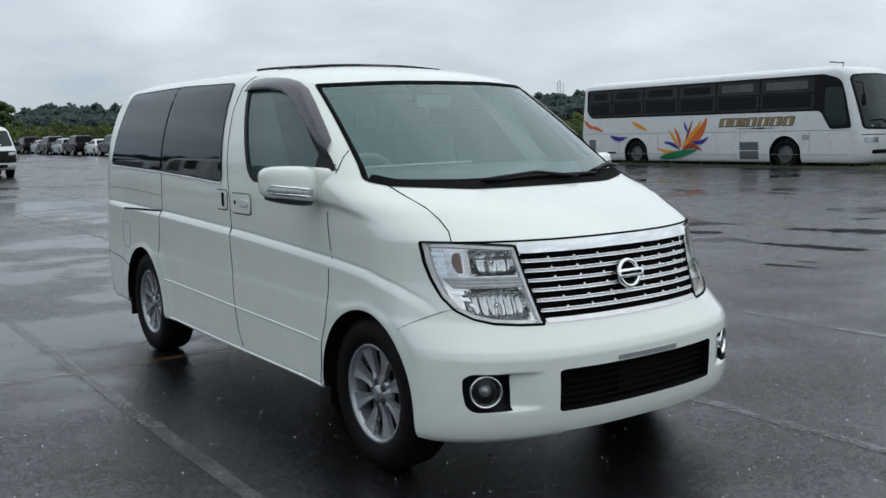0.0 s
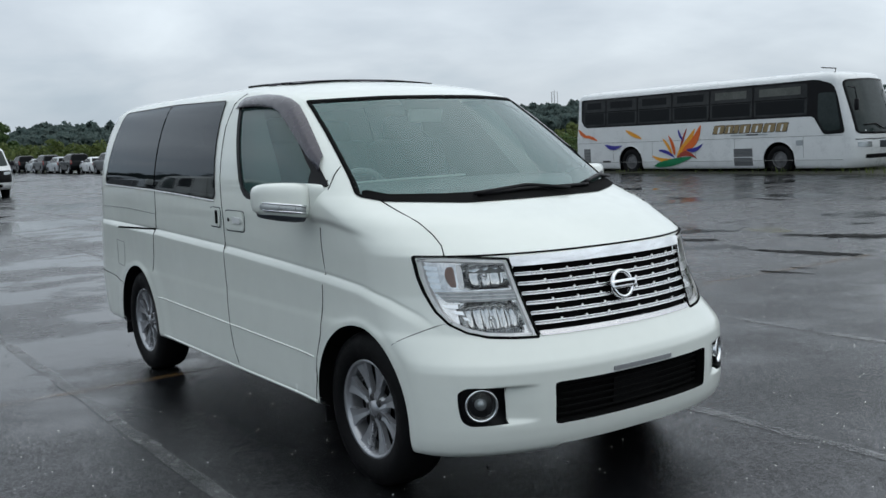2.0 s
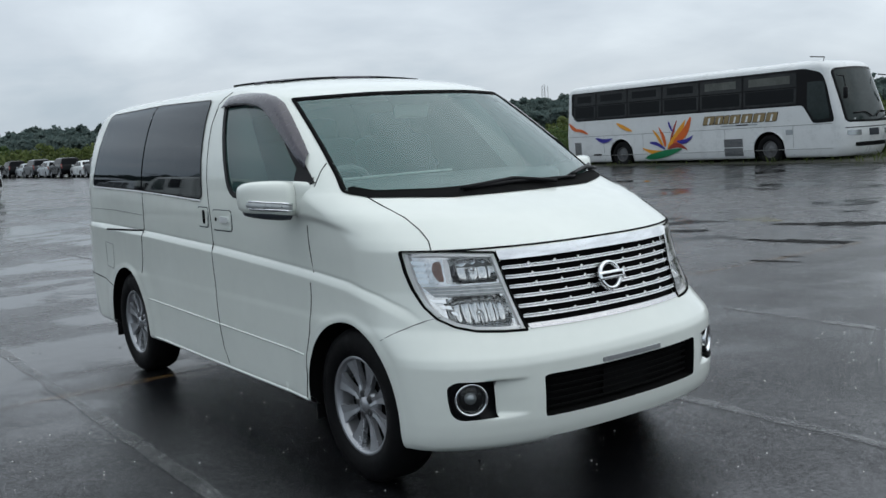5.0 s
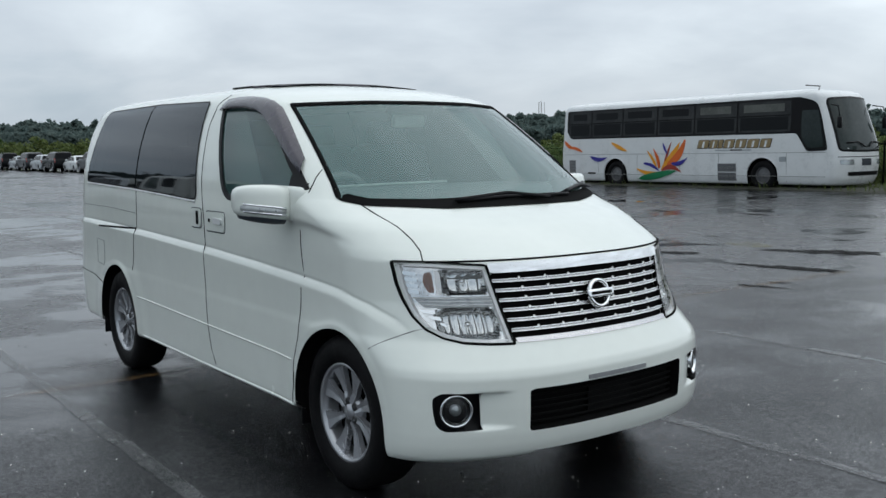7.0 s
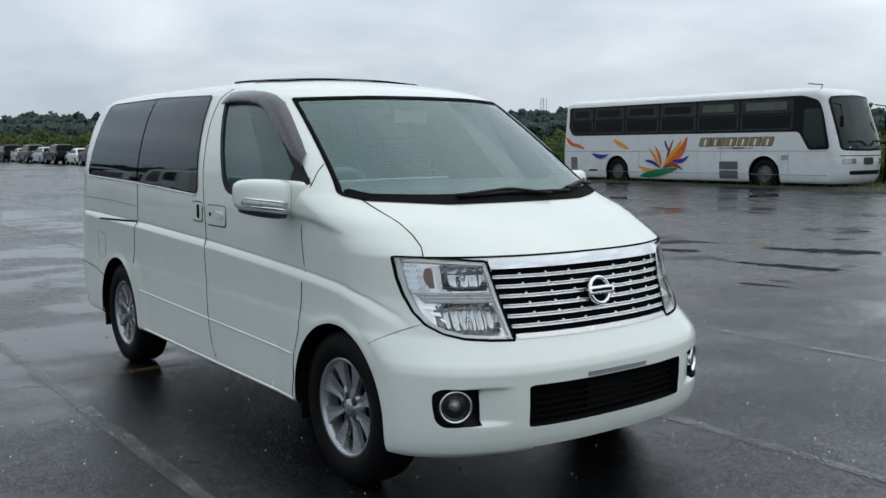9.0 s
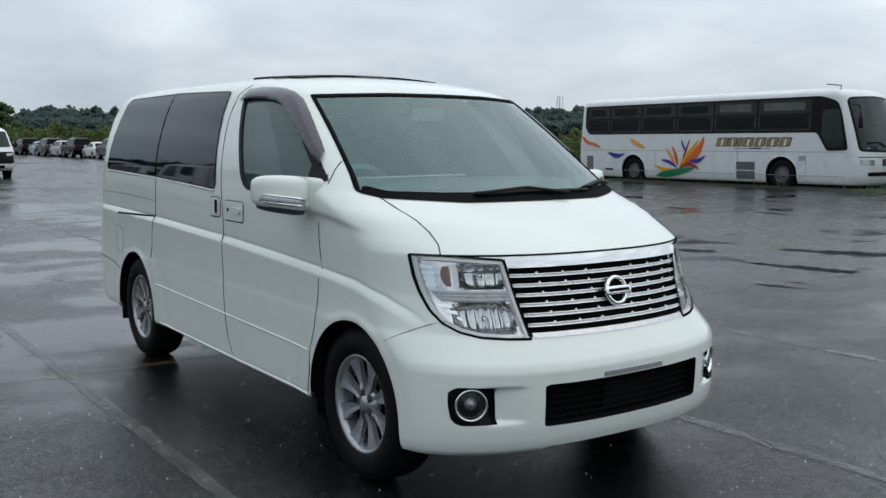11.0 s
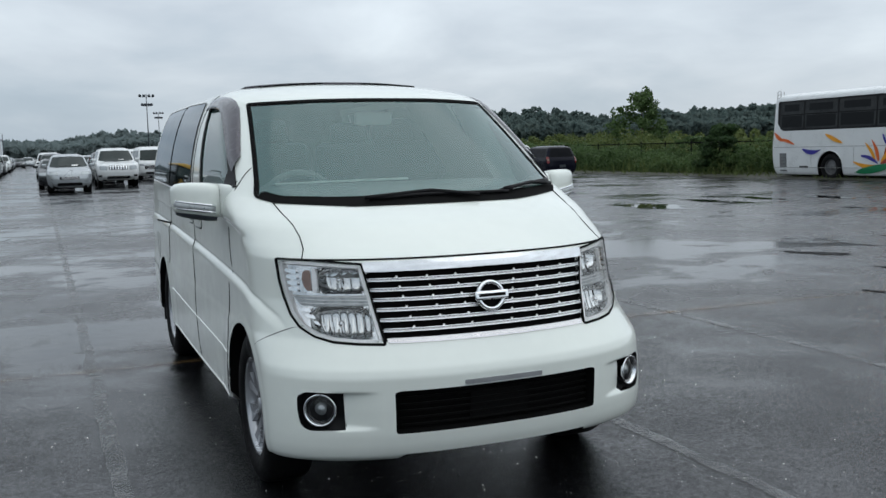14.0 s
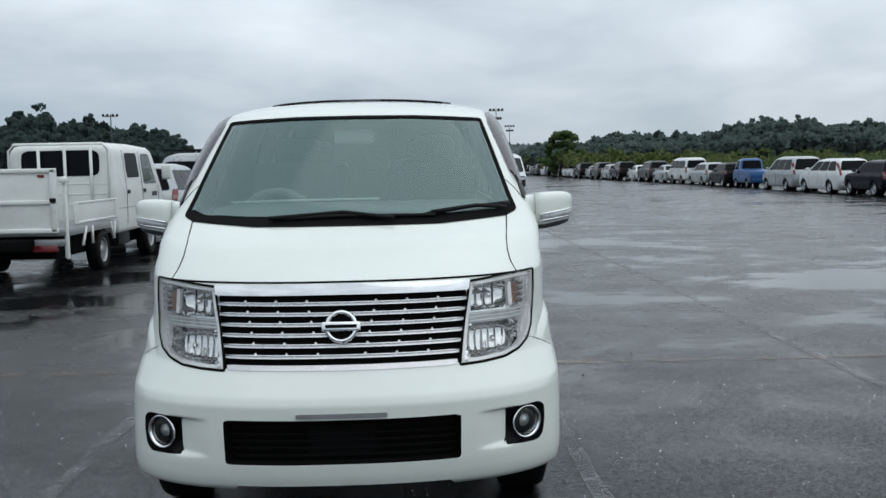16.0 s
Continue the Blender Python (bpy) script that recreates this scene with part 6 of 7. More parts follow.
    part("lower_intake", patch(rounded([(-wmax * 0.55, z0 + 0.08), (wmax * 0.55, z0 + 0.08), (wmax * 0.55, z0 + 0.20), (-wmax * 0.55, z0 + 0.20)], 0.04, 3), S.front, 0.006, 0.006, 0.1), M["plastic"], c)
    if plate:
        part("plate_recess", patch([(-0.17, z0 + 0.28), (0.17, z0 + 0.28), (0.17, z0 + 0.42), (-0.17, z0 + 0.42)], S.rear, 0.008, 0.006, 0.1, flip=True), M["cladding"], c)
    return c


def kei_bed(c, paint):
    for s in (-1, 1):
        box_part("drop_side", (s * 0.70, 2.42, 0.80), (0.04, 1.78, 0.36), M[paint], c, 0.01)
    box_part("tailgate", (0, 3.31, 0.80), (1.42, 0.04, 0.36), M[paint], c, 0.01)
    box_part("load_floor", (0, 2.42, 0.62), (1.40, 1.78, 0.05), M[paint], c, 0.01)


def rack(c, y0, y1, w, z):
    for s in (-1, 1):
        bm = bmesh.new()
        tube(bm, [(s * w, y0, z), (s * w, y1, z)], 0.02, 6)
        part("rack_rail", bm, M["plastic"], c, "black roof rack")
    for k in range(6):
        y = y0 + (y1 - y0) * k / 5
        bm = bmesh.new()
        tube(bm, [(-w, y, z - 0.08), (-w, y, z), (w, y, z), (w, y, z - 0.08)], 0.016, 6)
        part("rack_bar", bm, M["plastic"], c)


def microbus():
    """A kindergarten bus with a yellow roof, nose towards the camera."""
    m = pose(*out(-5.0, 33.8)) @ Matrix.Diagonal((0.98, 1.0, 1.12, 1.0))
    b = thing("microbus", m, "dark green microbus with a yellow roof", "bus")
    rows = [(0.35, 0.12, 6.1, 0.86, 0.22), (0.55, 0.0, 6.2, 0.95, 0.25), (1.15, 0.03, 6.2, 0.97, 0.26), (1.25, 0.08, 6.2, 0.965, 0.26), (1.98, 0.30, 6.1, 0.90, 0.26), (2.08, 0.36, 6.05, 0.86, 0.28), (2.16, 0.50, 5.9, 0.74, 0.3), (2.20, 0.75, 5.6, 0.55, 0.3)]
    S = Shell(rows, 3.0, 2.0, 0.16, 3.4, None, 0.02)
    part("body", S.mesh(list(np.linspace(0.35, 1.98, 20)), 10, 40, 4, (), ((1.15, 0.36, 0.42), (4.7, 0.36, 0.42))), M["green"], b)
    top = Shell([(z, n - 0.03, t + 0.02, w + 0.02, L) for z, n, t, w, L in rows if z > 1.9], 3.0, 2.0, 0.16, 3.4, None, 0.01)
    part("roof", top.mesh(list(np.linspace(1.98, 2.20, 8)), 10, 40, 4), M["yellow"], b, "yellow roof")
    for y in (1.15, 4.7):
        for s in (-1, 1):
            wheel(b, "wheel", (s * 0.83, y, 0.36), 0.36, 0.22, 0.21, s, rim_mat="steel", plain=True)
    box_part("underbody", (0, 3.1, 0.42), (1.5, 5.6, 0.16), M["gap"], b, 0.03)
    part("windscreen", patch(rounded([(-0.82, 1.28), (0.82, 1.28), (0.78, 1.94), (-0.78, 1.94)], 0.07, 3), S.front, 0.006, 0.005, 0.1), M["busglass"], b, "bus windscreen")
    part("paper_slip", patch([(0.0, 1.33), (0.26, 1.33), (0.26, 1.48), (0.0, 1.48)], S.front, 0.010, 0, 0.1), M["paper"], b)
    part("warning_sign", patch([(0.34, 0.76), (0.76, 0.76), (0.55, 1.10)], S.front, 0.010, 0.008, 0.05), M["yellow"], b, "yellow warning triangle")
    part("sign_mark", patch([(0.515, 0.82), (0.585, 0.82), (0.57, 0.96), (0.53, 0.96)], S.front, 0.013, 0.0, 0.05), M["plastic"], b)
    part("bumper", patch(rounded([(-0.9, 0.55), (0.35, 0.55), (0.35, 0.66), (-0.9, 0.66)], 0.02, 3), S.front, 0.02, 0.02, 0.1), M["silver"], b, "pale bumper plate")
    for x in (0.45, 0.60, 0.74):
        part("lamp", patch(rounded([(x - 0.05, 0.54), (x + 0.05, 0.54), (x + 0.05, 0.64), (x - 0.05, 0.64)], 0.04, 3), S.front, 0.012, 0.01, 0.04), M["lampglass"], b, "round lamp")
    for s, P, fl in ((-1, S.side, True), (1, S.mirrored, False)):
        for k in range(5):
            y0 = 0.75 + k * 1.05
            part("side_window", patch(rounded([(y0, 1.30), (y0 + 0.95, 1.30), (y0 + 0.95, 1.90), (y0, 1.90)], 0.05, 3), P, 0.006, 0.005, 0.2, flip=fl), M["paleglass"], b, "side window")
        box_part("mirror", (s * 1.08, 0.25, 1.42), (0.12, 0.10, 0.26), M["plastic"], b, 0.03)
    return b


def flatbed():
    """The white double-cab truck; its nose points to +y, its open bed to the camera."""
    c = thing("flatbed_truck", None, "white double-cab flatbed truck with a raised tail lift", "truck")
    X = -5.15
    W = 0.86
    rows = [(0.50, 0.10, 2.95, 0.82, 0.15), (0.65, 0.02, 3.0, 0.845, 0.18), (1.10, 0.06, 3.02, 0.85, 0.2), (1.20, 0.14, 3.02, 0.845, 0.2), (1.78, 0.50, 3.0, 0.79, 0.2), (1.86, 0.60, 2.97, 0.75, 0.2), (1.91, 0.78, 2.9, 0.66, 0.2), (1.93, 1.0, 2.8, 0.5, 0.2)]
    S = Shell(rows, 3.0, 2.0, 0.07, 3.0, None, 0.02)
    T = Matrix.Translation((X, 14.85, 0)) @ Matrix.Rotation(math.pi, 4, "Z")

    def P_of(fn):
        return lambda a, b: T @ fn(a, b)
    bm = S.mesh(list(np.linspace(0.5, 1.93, 24)), 8, 34, 5, (), ((1.05, 0.36, 0.43),))
    bmesh.ops.transform(bm, matrix=T, verts=list(bm.verts))
    part("cab", bm, M["oldwhite"], c, "white double cab")
    rear, sd = P_of(S.rear), [(P_of(S.side), True), (P_of(S.mirrored), False)]
    rwp = rounded([(-0.60, 1.40), (0.60, 1.40), (0.60, 1.80), (-0.60, 1.80)], 0.12, 5)
    part("rear_window", patch(rwp, rear, 0.006, 0.006, 0.1, flip=True), M["darkglass"], c, "wide rear cab window")
    for z in (0.95, 1.12, 1.28):
        part("cab_rib", line_on([(-0.7, z), (0.7, z)], rear, 0.010, 0.002, 0.2, flip=True), M["oldwhite"], c)
    for x in (-0.30, 0.10, 0.50):
        bm = bmesh.new()
        tube(bm, [(X + x, 11.76, 0.98), (X + x, 11.76, 1.84)], 0.025, 8)
        part("guard_post", bm, M["oldwhite"], c, "white cab guard post")
    bm = bmesh.new()
    tube(bm, [(X - 0.76, 11.78, 1.0), (X - 0.76, 11.78, 1.80), (X - 0.68, 11.78, 1.90), (X + 0.68, 11.78, 1.90), (X + 0.76, 11.78, 1.80), (X + 0.76, 11.78, 1.0)], 0.022, 8)
    part("guard_frame", bm, M["oldwhite"], c, "white cab guard frame")
    for P, fl in sd:
        for q in ([(0.62, 1.24), (1.42, 1.24), (1.42, 1.76), (0.95, 1.76)], [(1.66, 1.36), (2.36, 1.36), (2.36, 1.76), (1.70, 1.76)]):
            part("side_window", patch(rounded(q, 0.05, 3), P, 0.006, 0.006, 0.1, flip=fl), M["busglass" if q[0][0] < 1 else "blackglass"], c, "side window")
        for yy in (1.54, 2.46, 0.52):
            part("door_gap", line_on([(yy, 1.80 if yy > 1 else 1.2), (yy, 0.62)], P, 0.006, 0.0, 0.1, flip=fl), M["gap"], c)
        part("cab_gap", line_on([(0.3, 0.88), (2.9, 0.88)], P, 0.005, 0.0, 0.1, flip=fl), M["liner"], c)
        for yy in (1.35, 2.28):
            part("door_handle", patch([(yy, 1.10), (yy + 0.14, 1.10), (yy + 0.14, 1.16), (yy, 1.16)], P, 0.01, 0.008, 0.06, flip=fl), M["plastic"], c)
        part("side_badge", patch([(0.62, 1.02), (0.95, 1.02), (0.95, 1.10), (0.62, 1.10)], P, 0.004, 0.003, 0.06, flip=fl), M["cladding"], c)
    wsp = rounded([(-0.74, 1.24), (0.74, 1.24), (0.70, 1.76), (-0.70, 1.76)], 0.06, 3)
    part("windscreen", patch(wsp, P_of(S.front), 0.006, 0.006, 0.1), M["paleglass"], c, "windscreen")
    for s in (-1, 1):
        bm = bmesh.new()
        tube(bm, [(X + s * 0.80, 14.25, 1.50), (X + s * 0.98, 14.3, 1.50)], 0.015, 6)
        box(bm, (X + s * 1.02, 14.3, 1.44), (0.17, 0.08, 0.26), None, 0.03)
        part("mirror", bm, M["oldwhite"], c, "white truck mirror")
    # chassis, bed, drop sides, tail lift
    box_part("chassis", (X, 11.9, 0.50), (0.75, 5.0, 0.16), M["gap"], c, 0.02)
    box_part("load_floor", (X, 10.72, 0.66), (1.70, 2.12, 0.10), M["steel"], c, 0.01)
    for s in (-1, 1):
        ds = box_part("drop_side", (X + s * 0.84, 10.84, 0.90), (0.035, 1.86, 0.31), M["oldwhite"], c, 0.008, label="white ribbed drop side")
        for z in (0.77, 1.04):
            box_part("rib", (X + s * 0.862, 10.84, z), (0.02, 1.84, 0.03), M["oldwhite"], ds, 0.006)
        for y in (9.98, 11.72):
            box_part("rib", (X + s * 0.863, y, 0.90), (0.022, 0.05, 0.30), M["oldwhite"], ds, 0.006)
        for y, lean in ((10.35, -0.16), (10.60, 0.0), (11.45, 0.12), (11.66, -0.06)):
            bm = bmesh.new()
            tube(bm, [(X + s * 0.85, y, 0.70), (X + s * 0.85, y + lean, 0.44)], 0.022, 6)
            part("bracket", bm, M["oldwhite"], c)
        for y, r in ((11.16, 0.30), (13.80, 0.36)):
            wheel(c, "wheel", (X + s * 0.74, y, r), r, 0.20, r * 0.60, s, rim_mat="steel", plain=True)
        bm = bmesh.new()
        box(bm, (X + s * 0.79, 9.74, 0.86), (0.045, 0.07, 1.10), None, 0.010)
        box(bm, (X + s * 0.83, 9.66, 0.72), (0.035, 0.05, 0.84), None, 0.008)
        box(bm, (X + s * 0.80, 9.69, 1.36), (0.10, 0.10, 0.06), None, 0.010)
        part("lift_post", bm, M["oldwhite"], c, "worn white lift post")
    gate = box_part("lift_gate", (X - 0.05, 9.60, 1.09), (1.58, 0.05, 0.86), M["oldwhite"], c, 0.01, label="white ribbed lift gate")
    for z in (0.69, 1.07, 1.49):
        box_part("rib", (X - 0.05, 9.57, z), (1.60, 0.05, 0.06), M["oldwhite"], gate, 0.012)
    for x in (-0.80, 0.70):
        box_part("rib", (X + x, 9.57, 1.09), (0.08, 0.05, 0.84), M["oldwhite"], gate, 0.012)
    box_part("gate_badge", (X + 0.55, 9.565, 1.42), (0.085, 0.012, 0.04), M["red"], gate, 0.012)
    box_part("gate_latch", (X + 0.70, 9.54, 1.10), (0.08, 0.02, 0.05), M["plastic"], gate, 0.005)
    box_part("rear_beam", (X, 9.74, 0.52), (1.60, 0.10, 0.10), M["steel"], c, 0.01)
    for s in (-1, 1):
        box_part("tail_lamp", (X + s * 0.52, 9.68, 0.44), (0.34, 0.05, 0.09), M["red"], c, 0.012, label="red tail lamp")
    # black blocks added to deepen the shade under the truck
    box_part("underbed_shade_block", (X, 10.9, 0.44), (1.25, 2.3, 0.30), M["gap"], c, 0.03, label="black block added to shade the ground under the bed")
    box_part("undercab_shade_block", (X, 13.6, 0.40), (1.2, 2.2, 0.28), M["gap"], c, 0.03, label="black block added to shade the ground under the cab")
    box_part("tool_box", (X + 0.55, 12.3, 0.42), (0.5, 0.6, 0.26), M["plastic"], c, 0.02)
    return c


def parked():
    row = "row of parked vehicles"

    def away(kind, x, y):
        """A car that looks away; x, y: where its rear axle seems to stand."""
        px, py, pz = out(x, y)
        return pose(px, py + CARS[kind]["wheels"][1], pz, 0, 0, 180)

    def facing(kind, x, y):
        """A car that looks towards the open lot; x, y: where its front axle seems to stand."""
        px, py, pz = out(x, y)
        return pose(px, py - CARS[kind]["wheels"][0], pz)

    # beside the truck: all look away from the camera
    car("small_suv", "silver", away("small_suv", -5.10, 16.45), "silver compact off-roader with grey lower cladding", row, lower="cladding")
    v = car("boxvan", "silver", away("boxvan", -5.05, 21.25), "silver high van with a roof rack and rear ladder", row)
    rack(v, 0.8, 4.5, 0.66, 2.03)
    for x in (-0.53, -0.17):
        bm = bmesh.new()
        tube(bm, [(x, 4.70, 0.95), (x, 4.72, 1.5), (x, 4.62, 1.98)], 0.016, 6)
        part("ladder_rail", bm, M["steel"], v, "steel rear ladder")
    for k in range(4):
        bm = bmesh.new()
        tube(bm, [(-0.53, 4.72, 1.05 + 0.25 * k), (-0.17, 4.72, 1.05 + 0.25 * k)], 0.012, 6)
        part("ladder_rung", bm, M["steel"], v)
    car("minivan", "white", away("minivan", -4.85, 25.3), "white people carrier with dark rear glass", row)
    microbus()
    s1 = car("sedan", "white", facing("sedan", -4.45, 41.6), "white saloon parked behind the microbus", row)
    g1 = car("minivan", "grey", facing("minivan", -4.6, 47.0), "grey people carrier in the row", row)
    h1 = car("hatch", "silver", facing("hatch", -0.52, 36.9) @ Matrix.Diagonal((1.12, 1.0, 1.07, 1.0)), "small silver hatchback facing outward", row)
    p1 = car("suv", "white", facing("suv", 1.60, 41.4) @ Matrix.Scale(1.06, 4), "white off-roader with a barred grille", row)
    b1 = car("boxvan", "white", facing("boxvan", 4.02, 35.4) @ Matrix.Scale(1.06, 4), "white delivery van with a black nose", row, dark_nose=True)
    b2 = car("boxvan", "white", facing("boxvan", 4.05, 50.2) @ Matrix.Scale(1.05, 4), "white delivery van with a chrome grille", row)
    g2 = car("sedan", "grey", facing("sedan", 1.5, 52.0), "dark grey saloon in the row", row)
    n1 = car("small_suv", "navy", away("small_suv", 17.86, 31.1) @ Matrix.Scale(0.92, 4), "dark navy compact off-roader with red lamps", row)
    w1 = car("mpv", "white", away("mpv", 17.85, 34.95), "white people carrier with tinted glass", row)
    v1 = car("minivan", "silver", away("minivan", 17.85, 39.5), "silver people carrier with red lamps", row)
    k1 = car("keitruck", "blue", away("keitruck", 17.9, 45.0), "small blue pickup truck", row)
    kei_bed(k1, "blue")
    bk = car("hatch", "black", away("hatch", 17.8, 48.4), "small black hatchback in the row", row)
    wa = car("wagon", "silver", away("wagon", 17.8, 52.0), "silver estate car in the row", row)
    wb = car("boxvan", "white", away("boxvan", 17.9, 56.6), "white van among the parked cars", row)
    se = car("sedan", "silver", away("sedan", 17.7, 60.3), "silver saloon in the row", row)
    gs = car("suv", "grey", away("suv", 17.6, 64.0), "dark grey off-roader in the row", row)
    ws = car("sedan", "white", away("sedan", 17.5, 67.5), "white saloon among the parked cars", row)
    bs = car("suv", "black", away("suv", 17.0, 71.0), "black off-roader in the row", row)
    # further vehicles repeat these kinds
    rnd = random.Random(7)
    kinds = {w1: "mpv", v1: "minivan", n1: "small_suv", gs: "suv", se: "sedan", bk: "hatch", wb: "boxvan", wa: "wagon", bs: "suv", ws: "sedan", s1: "sedan", g1: "minivan", h1: "hatch", p1: "suv", b2: "boxvan", g2: "sedan"}
    pool_in = [s1, g1, h1, p1, b2, g2]
    for ob, x, y in ((wa, 16.9, 74.4), (gs, 16.8, 77.8), (se, 16.7, 81.4), (bs, 16.6, 85.0), (ws, 16.5, 88.6), (w1, 16.4, 92.0), (bk, 16.3, 95.6), (se, 16.2, 99.0), (n1, 16.1, 102.6), (ws, 16.0, 106.0), (gs, 15.9, 109.6), (bk, 15.8, 113.0), (se, 15.7, 116.6), (w1, 15.6, 120.0), (n1, 15.5, 123.6)):
        copy_thing(ob, away(kinds[ob], x + rnd.uniform(-0.2, 0.2), y))
    y = 51.5
    while y < 110:
        ob = pool_in[rnd.randrange(len(pool_in))]
        copy_thing(ob, facing(kinds[ob], -4.6 + rnd.uniform(-0.2, 0.2), y))
        y += rnd.uniform(4.0, 4.8)
    for k in range(16):
        ob = pool_in[rnd.randrange(len(pool_in))]
        copy_thing(ob, facing(kinds[ob], -9.6 - 0.02 * k + rnd.uniform(-0.2, 0.2), 62.0 + 5.2 * k))
    for k in range(9):
        ob = (s1, g2, h1)[rnd.randrange(3)]
        copy_thing(ob, facing(kinds[ob], -4.5 + 1.0 * (k % 3) + rnd.uniform(-0.2, 0.2), 112.0 + 5.5 * k))
    for ob, x, y in ((g2, -0.9, 42.0), (s1, -0.9, 49.0), (g1, -0.8, 55.5), (g1, 1.6, 47.5), (g1, 4.3, 57.0), (b2, 4.5, 64.0), (h1, 1.3, 60.0), (p1, -0.9, 62.0), (h1, -0.8, 69.0)):
        copy_thing(ob, facing(kinds[ob], x, y))


coach()
flatbed()
parked()


# ---- ground marks and puddles ----
def strip(name, pts, width, mat, z, label, seed):
    rnd = random.Random(seed)
    bm = bmesh.new()
    pts = [Vector(p) for p in pts]
    n = max(2, int((pts[1] - pts[0]).length / 0.22))
    d = (pts[1] - pts[0]).normalized()
    s = Vector((-d.y, d.x))
    row = []
    for k in range(n + 1):
        p = pts[0] + (pts[1] - pts[0]) * (k / n)
        w0, w1 = width * (0.5 + rnd.uniform(-0.14, 0.14)), width * (0.5 + rnd.uniform(-0.14, 0.14))
        qa, qb = p + s * w0, p - s * w1
        row.append((bm.verts.new((*qa, z + float(fall(*qa)))), bm.verts.new((*qb, z + float(fall(*qb))))))
    for (a, b), (c, d_) in zip(row, row[1:]):
        bm.faces.new((b, d_, c, a))
    return part(name, bm, M[mat], None, label, kind="structure")


def worn(mat, amount, scale=2.2, most=0.6):
    """Lets a ground marking wear away to the asphalt in patches."""
    nt = mat.node_tree
    b = nt.nodes["Principled BSDF"]
    n = noise_node(nt, scale, 6, 0.7, dist=0.5)
    r = ramp_node(nt, n.outputs["Fac"], [(amount - 0.16, (0.05, 0.05, 0.05)), (amount + 0.14, (most, most, most))])
    nt.links.new(r.outputs[0], b.inputs["Alpha"])


worn(M["joint"], 0.485)
worn(M["orange"], 0.60)
for k, x in enumerate((-1.395, 1.085, 3.28)):
    strip("pavement_joint", [(x, -8), (x, 34)], 0.078, "joint", 0.004, "worn pale joint strip in the asphalt", k)
strip("painted_line", [(-7.0, 3.66), (7.5, 3.52)], 0.09, "orange", 0.0045, "faded orange line on the asphalt", 5)

# ragged puddles: the dark reflection is put into a matte colour
M["wet_patch"] = base_mat("painted_dark_reflection", (0.016, 0.016, 0.016), 0.6, 0.0, 0.0, 0.02)
worn(M["wet_patch"], 0.40, 6.0, 1.0)
M["yellow_patch"] = varied("yellowish_patch", (0.26, 0.24, 0.10), 0.4, 6.0, 0.6, 0.1)
worn(M["yellow_patch"], 0.56, 5.0)
M["water"] = base_mat("puddle_water", (0.012, 0.013, 0.014), 0.015, 0.0, 0.0, 0.55)


def puddle(cx, cy, rx, ry, seed, turn=0.0, mat="water", label="shallow rain puddle"):
    rnd = random.Random(seed)
    bm = bmesh.new()
    n = 96
    ph = [rnd.uniform(0, 6.28) for _ in range(7)]
    ring = []
    for k in range(n):
        a = 2 * math.pi * k / n
        f = 1 + 0.22 * math.sin(2 * a + ph[0]) + 0.17 * math.sin(3 * a + ph[1]) + 0.13 * math.sin(5 * a + ph[2]) + 0.10 * math.sin(8 * a + ph[3]) + 0.10 * math.sin(13 * a + ph[4]) + 0.09 * math.sin(23 * a + ph[5]) + 0.06 * math.sin(37 * a + ph[6])
        u, w = rx * f * math.cos(a), ry * f * math.sin(a)
        px, py, pz = out(cx + u * math.cos(turn) - w * math.sin(turn), cy + u * math.sin(turn) + w * math.cos(turn))
        ring.append(bm.verts.new((px, py, pz + 0.005)))
    bm.faces.new(ring)
    bmesh.ops.triangulate(bm, faces=list(bm.faces))
    return part("puddle", bm, M[mat], None, label, kind="structure", shade=False)


for k, p in enumerate([(7.12, 4.03, 0.62, 0.13, -1.42), (8.95, 4.70, 0.58, 0.24, -1.15), (5.60, 3.37, 0.24, 0.045, -1.38), (5.97, 3.40, 0.12, 0.03, -1.3), (7.38, 6.05, 0.42, 0.11, -1.0), (14.19, 9.5, 0.34, 0.13, -1.57), (13.76, 11.7, 0.28, 0.12, -1.5)]):
    puddle(*p[:4], 20 + k, p[4], "wet_patch", "ragged dark soaked patch on the asphalt")
puddle(9.0, 5.95, 0.34, 0.22, 34, -1.4, "yellow_patch", "faint yellowish patch on the asphalt")
for k, p in enumerate([(11.0, 14.8, 0.45, 1.2), (13.1, 15.2, 0.32, 0.9), (14.6, 15.2, 0.30, 0.7),
                       (-2.6, 15.4, 0.32, 0.5), (16.0, 14.6, 0.25, 0.9)]):
    puddle(*p, 4 + k)


